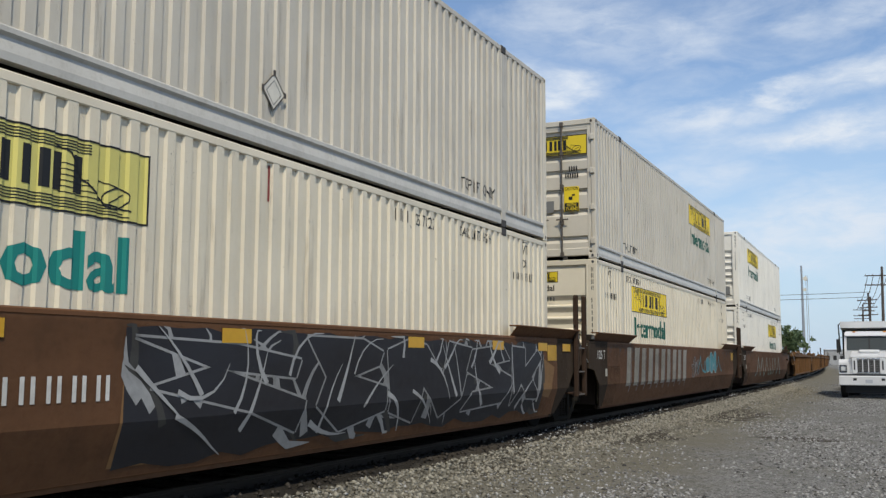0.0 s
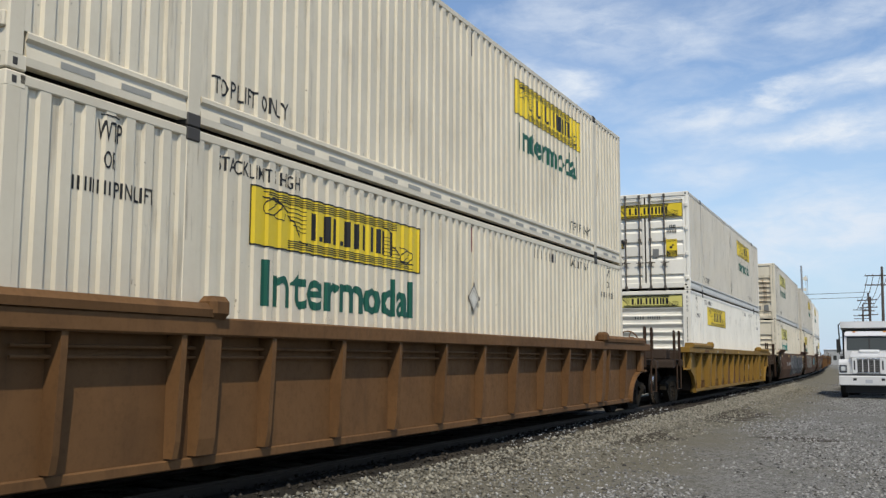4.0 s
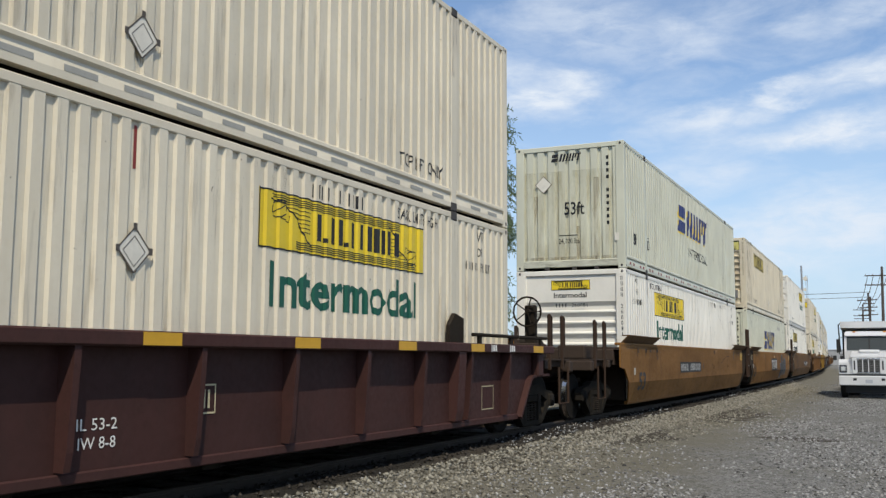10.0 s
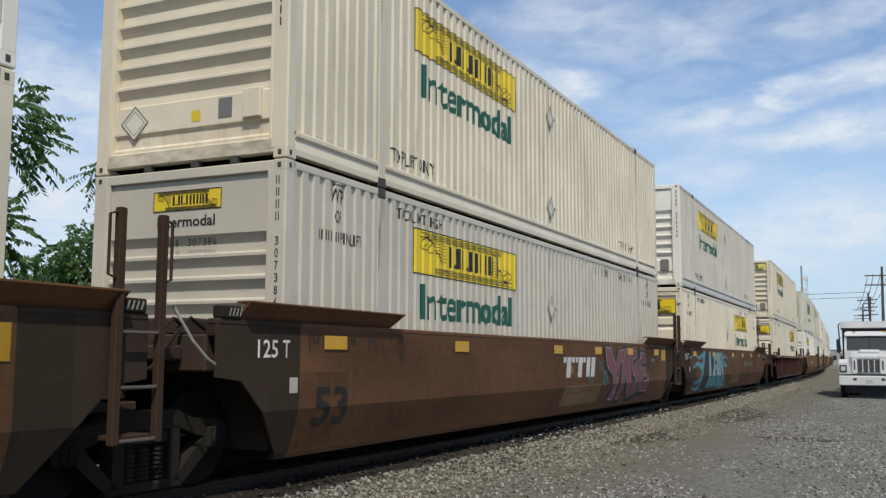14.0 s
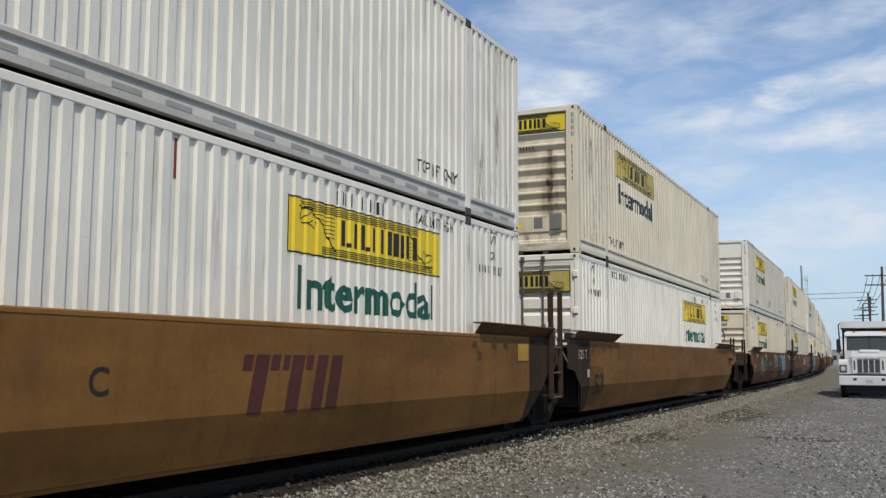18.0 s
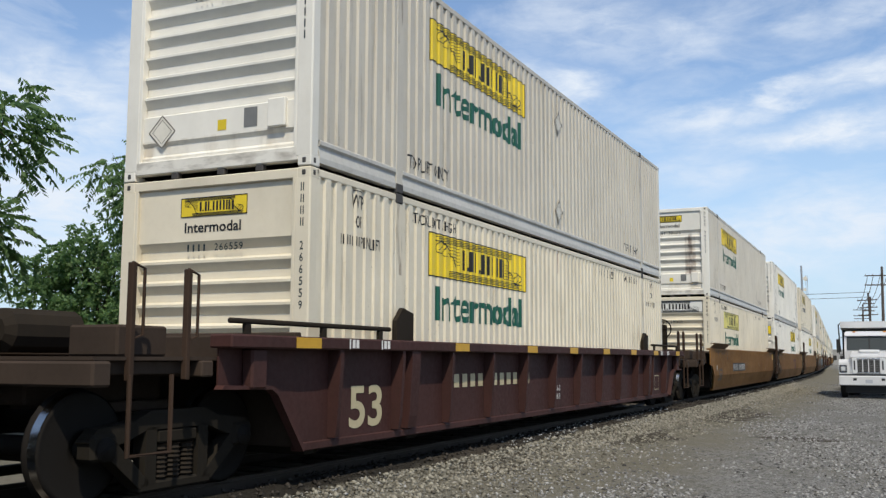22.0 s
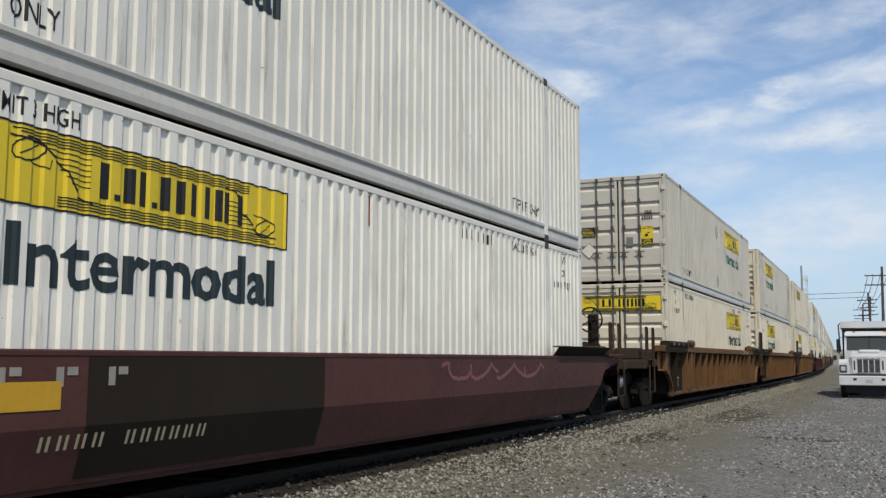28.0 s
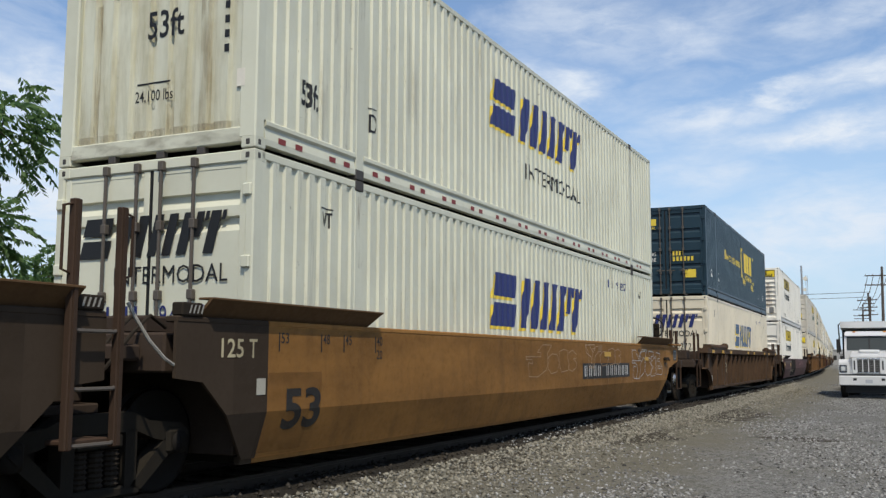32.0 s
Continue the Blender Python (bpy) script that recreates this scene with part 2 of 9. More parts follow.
RUSTFAINT = stain_material("faint_rust_run", (0.20, 0.12, 0.06), 0.50, 0.70, (10, 10, 1.2), 0.7)
PALEGRIME = stain_material("pale_grime", (0.42, 0.34, 0.16), 0.42, 0.72, (5, 5, 0.8), 0.42)
OLDRUNS = stain_material("old_rust_runs", (0.15, 0.075, 0.035), 0.56, 0.70, (7, 7, 0.7), 0.72)
FLUTERUN = stain_material("flute_dirt_run", (0.24, 0.165, 0.07), 0.40, 0.72, (9, 9, 0.9), 0.60)
SLOTG = plain("slot_grey", (0.34, 0.33, 0.29), 0.6)

# ---------------------------------------------------------------- mesh helpers
class B:
    """Collects vertices and faces of one mesh."""

    def __init__(self):
        self.v, self.f = [], []

    def add(self, vs, fs):
        n = len(self.v)
        self.v += [tuple(p) for p in vs]
        self.f += [tuple(i + n for i in q) for q in fs]
        return self

    def box(self, x0, x1, y0, y1, z0, z1, c=0.0):
        """A box, its edges chamfered by c."""
        if c <= 0:
            vs = [(x, y, z) for x in (x0, x1) for y in (y0, y1) for z in (z0, z1)]
            return self.add(vs, [(0, 1, 3, 2), (4, 6, 7, 5), (0, 4, 5, 1), (2, 3, 7, 6), (0, 2, 6, 4), (1, 5, 7, 3)])
        c = min(c, (x1 - x0) * 0.45, (y1 - y0) * 0.45, (z1 - z0) * 0.45)
        vs, idx = [], {}
        for i, x in enumerate((x0, x1)):
            for j, y in enumerate((y0, y1)):
                for k, z in enumerate((z0, z1)):
                    sx, sy, sz = (c, -c)[i], (c, -c)[j], (c, -c)[k]
                    for a, p in enumerate(((x, y + sy, z + sz), (x + sx, y, z + sz), (x + sx, y + sy, z))):
                        idx[i, j, k, a] = len(vs)
                        vs.append(p)
        g = lambda i, j, k, a: idx[i, j, k, a]
        fs = []
        for i in (0, 1):
            fs.append([g(i, 0, 0, 0), g(i, 1, 0, 0), g(i, 1, 1, 0), g(i, 0, 1, 0)])
            fs.append([g(0, i, 0, 1), g(1, i, 0, 1), g(1, i, 1, 1), g(0, i, 1, 1)])
            fs.append([g(0, 0, i, 2), g(1, 0, i, 2), g(1, 1, i, 2), g(0, 1, i, 2)])
        for i in (0, 1):
            for j in (0, 1):
                fs.append([g(i, j, 0, 0), g(i, j, 1, 0), g(i, j, 1, 1), g(i, j, 0, 1)])
                fs.append([g(i, 0, j, 0), g(i, 1, j, 0), g(i, 1, j, 2), g(i, 0, j, 2)])
                fs.append([g(0, i, j, 1), g(1, i, j, 1), g(1, i, j, 2), g(0, i, j, 2)])
                for k in (0, 1):
                    fs.append([g(i, j, k, 0), g(i, j, k, 1), g(i, j, k, 2)])
        return self.add(vs, fs)

    def prism(self, poly, axis, a, b):
        """A polygon of (u, v) swept along an axis from a to b. x: (y, z); y: (x, z); z: (x, y)."""
        at = {"x": lambda u, v, w: (w, u, v), "y": lambda u, v, w: (u, w, v), "z": lambda u, v, w: (u, v, w)}[axis]
        n = len(poly)
        vs = [at(u, v, a) for u, v in poly] + [at(u, v, b) for u, v in poly]
        fs = [tuple(range(n)), tuple(range(2 * n - 1, n - 1, -1))] + [(i, (i + 1) % n, n + (i + 1) % n, n + i) for i in range(n)]
        return self.add(vs, fs)

    def tube(self, pts, r, n=8, caps=True):
        """A round bar along points; r a radius or one for each point."""
        pts = [Vector(p) for p in pts]
        rs = r if isinstance(r, (list, tuple)) else [r] * len(pts)
        vs, fs = [], []
        up = None
        for i, p in enumerate(pts):
            d = (pts[min(i + 1, len(pts) - 1)] - pts[max(i - 1, 0)]).normalized()
            if up is None:
                up = d.orthogonal().normalized()
            up = (up - d * up.dot(d)).normalized()
            side = d.cross(up)
            for k in range(n):
                a = 2 * math.pi * k / n
                vs.append(p + (up * math.cos(a) + side * math.sin(a)) * rs[i])
        for i in range(len(pts) - 1):
            for k in range(n):
                fs.append((i * n + k, i * n + (k + 1) % n, (i + 1) * n + (k + 1) % n, (i + 1) * n + k))
        if caps:
            fs += [tuple(range(n - 1, -1, -1)), tuple(range((len(pts) - 1) * n, len(pts) * n))]
        return self.add(vs, fs)

    def lathe(self, prof, centre, n=20):
        """A profile of (r, x) turned about the x axis through centre."""
        cx, cy, cz = centre
        vs = [(cx + x, cy + r * math.cos(2 * math.pi * k / n), cz + r * math.sin(2 * math.pi * k / n)) for r, x in prof for k in range(n)]
        m = len(prof)
        fs = [(i * n + k, i * n + (k + 1) % n, (i + 1) * n + (k + 1) % n, (i + 1) * n + k) for i in range(m - 1) for k in range(n)]
        return self.add(vs, fs)

    def mirrored(self):
        """The same mesh on the other side of x = 0."""
        o = B()
        o.v = [(-x, y, z) for x, y, z in self.v]
        o.f = [tuple(reversed(q)) for q in self.f]
        return o

    def mesh(self, name, smooth=False):
        me = bpy.data.meshes.new(name)
        me.from_pydata(self.v, [], self.f)
        bm = bmesh.new()
        bm.from_mesh(me)
        bmesh.ops.recalc_face_normals(bm, faces=bm.faces[:])
        bm.to_mesh(me)
        bm.free()
        if smooth:
            me.polygons.foreach_set("use_smooth", [True] * len(me.polygons))
        me.materials.append(None)
        return me


SHARED = {}


def shared(key, make, smooth=False):
    """A mesh built once and used by all alike parts."""
    if key not in SHARED:
        d = make()
        SHARED[key] = d.mesh(key if isinstance(key, str) else str(key[0]), smooth) if isinstance(d, B) else d
    return SHARED[key]


def part(name, data, mat, parent, label="", at=None):
    """One mesh object under a thing or a part."""
    me = data.mesh(name) if isinstance(data, B) else data
    ob = new(name, me)
    if len(me.materials) == 0:
        me.materials.append(None)
    ob.material_slots[0].link = "OBJECT"
    ob.material_slots[0].material = mat
    ob.parent = parent
    if name in ("serial_number", "car_number", "sign_border", "length_mark", "notice_lettering"):
        ob["kind"] = "stuff"
    if at is not None:
        ob.matrix_basis = at
    if label:
        tagged(ob, label)
    return ob


def thing(name, label, category, group="", kind="", at=None):
    e = new(name)
    e.empty_display_size = 0.2
    if at is not None:
        e.matrix_basis = at
    return tagged(e, label, category, group, kind)


TEXTS = {}


def text_data(s, bold=0.0, shear=0.0):
    """Vertices and faces of a word, scaled to a box from 0 to 1 both ways."""
    key = (s, bold, shear)
    if key not in TEXTS:
        cu = bpy.data.curves.new("word", "FONT")
        cu.body, cu.size, cu.resolution_u, cu.offset, cu.shear = s, 1.0, 2 if len(s) > 2 else 5, bold, shear
        cu.dimensions, cu.fill_mode = "2D", "FRONT"
        ob = bpy.data.objects.new("word", cu)
        scene.collection.objects.link(ob)
        me = bpy.data.meshes.new_from_object(ob.evaluated_get(bpy.context.evaluated_depsgraph_get()))
        co = np.array([v.co[:2] for v in me.vertices])
        lo, hi = co.min(0), co.max(0)
        TEXTS[key] = ((co - lo) / (hi - lo), [tuple(p.vertices) for p in me.polygons], (hi - lo)[0] / (hi - lo)[1])
        bpy.data.objects.remove(ob)
        bpy.data.meshes.remove(me)
        bpy.data.curves.remove(cu)
    return TEXTS[key]


def draped(name, flats, breaks_u, breaks_v, place):
    """A flat drawing of (vertices, faces) in u, v, cut at the folds of a surface and laid on it by place(u, v)."""
    bm = bmesh.new()
    for vs, fs in flats:
        bv = [bm.verts.new((u, v, 0)) for u, v in vs]
        for q in fs:
            try:
                bm.faces.new([bv[i] for i in q])
            except ValueError:
                pass
    bmesh.ops.triangulate(bm, faces=[q for q in bm.faces if len(q.verts) > 4])
    us = [v.co.x for v in bm.verts]
    vv = [v.co.y for v in bm.verts]
    u0, u1, v0, v1 = min(us), max(us), min(vv), max(vv)
    for axis, brk, lo, hi in ((0, breaks_u, u0, u1), (1, breaks_v, v0, v1)):
        for b in brk:
            if lo + 1e-4 < b < hi - 1e-4:
                co, no = ((b, 0, 0), (1, 0, 0)) if axis == 0 else ((0, b, 0), (0, 1, 0))
                bmesh.ops.bisect_plane(bm, geom=bm.verts[:] + bm.edges[:] + bm.faces[:], dist=1e-5, plane_co=co, plane_no=no)
    for v in bm.verts:
        v.co = place(v.co.x, v.co.y)
    me = bpy.data.meshes.new(name)
    bm.to_mesh(me)
    bm.free()
    me.materials.append(None)
    return me


def rect(u0, u1, v0, v1):
    return ([(u0, v0), (u1, v0), (u1, v1), (u0, v1)], [(0, 1, 2, 3)])


def poly(pts):
    return (pts, [tuple(range(len(pts)))])


def word(s, u0, u1, v0, v1, bold=0.0, shear=0.0):
    co, fs, _ = text_data(s, bold, shear)
    return ([(u0 + a * (u1 - u0), v0 + b * (v1 - v0)) for a, b in co], fs)


def ring(u0, u1, v0, v1, w):
    return [rect(u0, u1, v0, v0 + w), rect(u0, u1, v1 - w, v1), rect(u0, u0 + w, v0 + w, v1 - w), rect(u1 - w, u1, v0 + w, v1 - w)]


def stroke(pts, w):
    """A ribbon along points of the drawing, w wide (or tapering from w[0] to w[1])."""
    a, b = w if isinstance(w, tuple) else (w, w)
    n = len(pts)
    left, right = [], []
    for i, (x, y) in enumerate(pts):
        x0, y0 = pts[max(i - 1, 0)]
        x1, y1 = pts[min(i + 1, n - 1)]
        d = math.hypot(x1 - x0, y1 - y0) or 1
        h = (a + (b - a) * i / (n - 1)) / 2
        nx, ny = -(y1 - y0) / d * h, (x1 - x0) / d * h
        left.append((x + nx, y + ny))
        right.append((x - nx, y - ny))
    return (left + right, [(i, i + 1, n + i + 1, n + i) for i in range(n - 1)])


def dashes(s, u0, u1, v0, v1, fat=0.6):
    """Plain bars in the rhythm of a line of characters."""
    n = len(s)
    w = (u1 - u0) / n
    return [rect(u0 + i * w + w * 0.12, u0 + i * w + w * (0.12 + fat), v0, v1) for i, ch in enumerate(s) if ch != " "]


# ---------------------------------------------------------------- the line of the track
ARC0, ARC1, BEND = -2.36, 112.0, 0.000617


def on_track(s, lat=0.0):
    """x, y and heading (radians to the left) at s metres along the track, lat metres to its right."""
    d = min(max(s - ARC0, 0.0), ARC1 - ARC0)
    th = d * BEND
    x, y = -(1 - math.cos(th)) / BEND, ARC0 + math.sin(th) / BEND
    rest = s - ARC0 if s < ARC0 else max(s - ARC1, 0.0)
    x, y = x - math.sin(th) * rest, y + math.cos(th) * rest
    return x + lat * math.cos(th), y + lat * math.sin(th), th


def off_track(x, y):
    """Metres to the right of the track's middle (near enough for the ground's shape)."""
    d = np.clip(y - ARC0, 0, ARC1 - ARC0)
    bow = d * d * BEND / 2 + np.maximum(y - ARC1, 0) * (ARC1 - ARC0) * BEND
    return x + bow


RAIL_TOP = 0.44
SPEED, GAIN = 13.037, 0.00262


def gone(t):
    """Metres that the train has run at t seconds."""
    return SPEED * t + GAIN * t * t


MOVERS = []


def rides(ob, s0, z=RAIL_TOP):
    """ob travels with the train; its middle is s0 metres along the track at the start."""
    MOVERS.append((ob, s0, z))
    return ob

# ---------------------------------------------------------------- containers
CL, CW, CH = 16.154, 2.591, 2.90
HL, HW = CL / 2, CW / 2
DEEP = 0.027


def corrugation():
    """(y, depth) along a side, flat at the posts."""
    pts = [(-HL + 0.10, 0.0)]
    for a, b, n in ((-7.93, -6.20, 8), (-5.99, 5.99, 55), (6.20, 7.93, 8)):
        p = (b - a) / n
        pts.append((a, 0.0))
        for i in range(n):
            y = a + i * p
            pts += [(y + p * 0.24, 0.0), (y + p * 0.305, DEEP), (y + p * 0.69, DEEP), (y + p * 0.78, 0.0)]
        pts.append((b, 0.0))
    return pts + [(HL - 0.10, 0.0)]


CORR = corrugation()
CORR_Y, CORR_D = np.array([p[0] for p in CORR]), np.array([p[1] for p in CORR])


def on_side(lift=0.004):
    return lambda u, v: (HW - 0.004 - float(np.interp(u, CORR_Y, CORR_D)) + lift, u, v)


def side_sheet(deep=False):
    b = B()
    z0, z1 = 0.299 if deep else 0.169, CH - 0.06
    vs = [(HW - 0.004 - d, y, z) for y, d in CORR for z in (z0, z1)] + [(HW - 0.05 - 0.004, y, z) for y in (CORR[0][0], CORR[-1][0]) for z in (z0, z1)]
    n = len(CORR)
    b.add(vs, [(2 * i, 2 * i + 2, 2 * i + 3, 2 * i + 1) for i in range(n - 1)] + [(2 * n, 2 * n + 2, 2 * n + 3, 2 * n + 1)])
    return b


def low_rail(deep):
    """Bottom side rail: a folded ledge, split at the lift posts."""
    b = B()
    h = 0.30 if deep else 0.17
    prof = [(HW - 0.10, 0.048), (HW, 0.048), (HW + 0.002, 0.11), (HW - 0.022, h - 0.075), (HW + 0.006, h - 0.05), (HW + 0.006, h - 0.012), (HW - 0.004, h), (HW - 0.10, h)]
    for y0, y1 in ((-HL + 0.17, -6.19), (-6.0, 6.0), (6.19, HL - 0.17)):
        b.prism(prof, "y", y0, y1)
    return b


def roof_sheet():
    b = B()
    n = 46
    ys = np.linspace(-HL + 0.08, HL - 0.08, n * 4 + 1)
    vs, fs = [], []
    for i, y in enumerate(ys):
        z = CH - 0.012 - (0.02 if i % 4 in (1, 2) else 0.0)
        vs += [(-HW + 0.06, y, z), (HW - 0.06, y, z)]
    fs = [(2 * i, 2 * i + 1, 2 * i + 3, 2 * i + 2) for i in range(len(ys) - 1)]
    return b.add(vs, fs)


def front_rows(top):
    """(height, depth) of the fixed end's panel: folds lying across below a flat band that starts at height top."""
    z0, z1 = 0.20, CH - 0.10
    rows = [(z0, 0.0), (z0 + 0.06, 0.0), (z0 + 0.09, 0.03), (0.40, 0.03), (0.44, 0.0), (0.72, 0.0)]
    z = 0.72
    n = max(2, round((top - z) / 0.235))
    p = (top - z) / n
    for i in range(n):
        rows += [(z + p * 0.10, 0.0), (z + p * 0.22, 0.062), (z + p * 0.60, 0.062), (z + p * 0.98, 0.0)]
        z += p
    return rows + [(z1, 0.0)]


def front_wall(top):
    b = B()
    rows = front_rows(top)
    w = HW - 0.21
    vs = [(x, -HL + 0.045 + d, zz) for zz, d in rows for x in (-w, w)]
    return b.add(vs, [(2 * i, 2 * i + 1, 2 * i + 3, 2 * i + 2) for i in range(len(rows) - 1)])


def front_film(name, key, flats, top, mat, c, lift=0.003):
    """A stain that follows the folds of the end wall."""
    rows = front_rows(top)
    zs, ds = [r[0] for r in rows], [r[1] for r in rows]
    me = shared(("film", key, top), lambda: draped(name, flats(), (), zs, lambda u, v: (u, -HL + 0.045 + float(np.interp(v, zs, ds)) - lift, v)))
    return part(name, me, mat, c)


def flute_points():
    pts, n = [(-HW + 0.12, 0.0)], 9
    p = (CW - 0.28) / n
    for i in range(n):
        x = -HW + 0.14 + i * p
        pts += [(x + p * 0.10, 0.0), (x + p * 0.2, 0.045), (x + p * 0.42, 0.045), (x + p * 0.52, 0.0)]
    return pts + [(HW - 0.12, 0.0)]


def fluted_wall():
    """Fixed end with upright folds."""
    pts = flute_points()
    vs = [(x, -HL + 0.02 + d, z) for x, d in pts for z in (0.14, CH - 0.08)]
    return B().add(vs, [(2 * i, 2 * i + 2, 2 * i + 3, 2 * i + 1) for i in range(len(pts) - 1)])


def door_leaf(side, folds):
    """One door of a pair: a leaf with folds lying across."""
    b = B()
    x0, x1 = (-HW + 0.10, -0.02) if side < 0 else (0.02, HW - 0.10)
    z0, z1 = 0.16, CH - 0.12
    rows = [(z0, 0.0)]
    for zc in folds:
        rows += [(zc - 0.09, 0.0), (zc - 0.03, 0.045), (zc + 0.04, 0.045), (zc + 0.055, 0.0)]
    rows.append((z1, 0.0))
    a, c = x0 + 0.08, x1 - 0.08
    vs = [(x, -HL + 0.03 + d, z) for z, d in rows for x in (a, c)]
    b.add(vs, [(2 * i, 2 * i + 1, 2 * i + 3, 2 * i + 2) for i in range(len(rows) - 1)])
    b.box(x0, a, -HL + 0.02, -HL + 0.09, z0, z1, 0.008)
    b.box(c, x1, -HL + 0.02, -HL + 0.09, z0, z1, 0.008)
    b.box(a, c, -HL + 0.025, -HL + 0.09, z0 - 0.02, z0 + 0.05)
    b.box(a, c, -HL + 0.025, -HL + 0.09, z1 - 0.05, z1)
    b.box(x0, x1, -HL + 0.091, -HL + 0.11, z0, z1)
    return b


def lock_rod(x):
    b = B()
    b.tube([(x, -HL - 0.022, 0.05), (x, -HL - 0.022, CH - 0.05)], 0.019, 8)
    for z in (0.09, CH - 0.09, 0.75, 1.5, 2.2):
        b.box(x - 0.035, x + 0.035, -HL - 0.045, -HL + 0.02, z - 0.05, z + 0.05, 0.008)
    return b


def rod_handle(x):
    b = B()
    b.box(x - 0.02, x + 0.24, -HL - 0.055, -HL - 0.038, 0.80, 0.83, 0.005)
    b.box(x + 0.06, x + 0.11, -HL - 0.06, -HL + 0.02, 0.77, 0.87, 0.008)
    return b


def hinge(x, z):
    return B().box(x - 0.05, x + 0.05, -HL - 0.03, -HL + 0.03, z - 0.06, z + 0.06, 0.012)


def casting(x, y, z):
    """Corner casting with its round hole."""
    b = B().box(x - 0.085, x + 0.085, y - 0.09, y + 0.09, z - 0.06, z + 0.06, 0.01)
    return b


def corner_post(x, y, w=0.10):
    return B().box(x - w, x + w, y - 0.075, y + 0.075, 0.10, CH - 0.10, 0.015)


def diamond(cu, cv, r):
    return [poly([(cu - r, cv), (cu, cv - r), (cu + r, cv), (cu, cv + r)])]


def diamond_line(cu, cv, r, w=0.012):
    pts = [(cu - r, cv), (cu, cv - r), (cu + r, cv), (cu, cv + r), (cu - r, cv)]
    return [stroke(pts[i:i + 2], w) for i in range(4)]


def sign_marks(u0, u1, v0, v1):
    """Border, pinstripes and rolled ribbon ends of a company sign."""
    h, w = v1 - v0, u1 - u0
    at = lambda a, b: (u0 + w * a, v0 + h * b)
    thin = min(0.010, h * 0.022)
    half = [stroke([at(0.055, 0.84), at(0.13, 0.80), at(0.20, 0.52), at(0.235, 0.22), at(0.27, 0.16)], thin * 1.6)]
    half.append(stroke([at(0.10 + 0.038 * math.cos(a) + 0.012 * math.sin(a), 0.70 + 0.15 * math.sin(a)) for a in np.linspace(0, 6.28, 13)], thin * 1.3))
    half.append(stroke([at(0.075, 0.62), at(0.125, 0.78)], thin))
    half.append(stroke([at(0.10, 0.55), at(0.15, 0.50), at(0.155, 0.62)], thin))
    for k in range(4):
        half.append(stroke([at(0.06 + 0.015 * k, 0.93 - 0.038 * k), at(0.82, 0.93 - 0.038 * k)], thin))
    for k in range(6):
        half.append(stroke([at(0.145 + 0.013 * k, 0.76 - 0.075 * k), at(0.262, 0.74 - 0.075 * k)], thin * 0.8))
    turned = [([(u0 + u1 - a, v0 + v1 - b) for a, b in vs], fs) for vs, fs in half]
    return ring(u0, u1, v0, v1, min(0.016, h * 0.045)) + half + turned


def sign_blocks(u0, u1, v0, v1):
    """Upright bars and stops standing for a maker's letters."""
    h, w = v1 - v0, u1 - u0
    a, b = u0 + w * 0.27, u1 - w * 0.19
    z0, z1 = v0 + h * 0.27, v0 + h * 0.76
    g = (b - a) / 100
    out = []
    for s, e in ((3.5, 9), (18, 23.5), (26, 31), (40, 45), (50, 55), (59, 64), (68.5, 73.5), (77, 81.5), (83.5, 88), (93, 98.5)):
        out.append(rect(a + g * s, a + g * e, z0, z1))
    for s in (11.5, 33.5):
        out.append(rect(a + g * s, a + g * (s + 3.4), z0, z0 + h * 0.085))
    return out


def slant_blocks(u0, u1, v0, v1, n=5):
    """A wide maker's mark as plain slanted bars."""
    h, w = v1 - v0, u1 - u0
    lean = 0.26 * h
    wide = w - lean
    if n == 3:
        cols = ((0.02, 0.10, 0.74, 1), (0.12, 0.24, 0, 1), (0.26, 0.34, 0.74, 1), (0.37, 0.43, 0.74, 1), (0.45, 0.57, 0, 1), (0.59, 0.66, 0.74, 1), (0.70, 0.81, 0, 1), (0.85, 0.97, 0, 1))
    else:
        cols = ((0.02, 0.22, 0.56, 1), (0.03, 0.24, 0, 0.44), (0.30, 0.37, 0, 1), (0.41, 0.48, 0, 1), (0.52, 0.58, 0, 1), (0.62, 0.68, 0, 1), (0.72, 0.785, 0, 1), (0.805, 0.855, 0.40, 1), (0.90, 0.965, 0, 1), (0.865, 0.89, 0.78, 1), (0.975, 1.0, 0.78, 1))
    out = []
    for a, b, lo, hi in cols:
        za, zb = v0 + h * lo, v0 + h * hi
        out.append(poly([(u0 + wide * a + lean * lo, za), (u0 + wide * b + lean * lo, za), (u0 + wide * b + lean * hi, zb), (u0 + wide * a + lean * hi, zb)]))
    return out


def shifted(flats, du, dv):
    return [([(u + du, v + dv) for u, v in vs], fs) for vs, fs in flats]


def side_art(name, key, flats, mat, parent, lift=0.004, label=""):
    """Paint or a foil on the folded side."""
    me = shared(("side", key), lambda: draped(name, flats(), CORR_Y, (), on_side(lift)))
    return part(name, me, mat, parent, label)


def flat_side(name, key, flats, mat, parent, lift):
    """A stiff plate that bridges the folds of the side."""
    return part(name, shared(("flat", key), lambda: draped(name, flats(), (), (), lambda u, v: (HW + lift, u, v))), mat, parent)


def end_art(name, key, flats, mat, parent, y=-HL + 0.04, lift=0.004, label=""):
    me = shared(("end", key, y, lift), lambda: draped(name, flats(), (), (), lambda u, v: (u, y - lift, v)))
    return part(name, me, mat, parent, label)


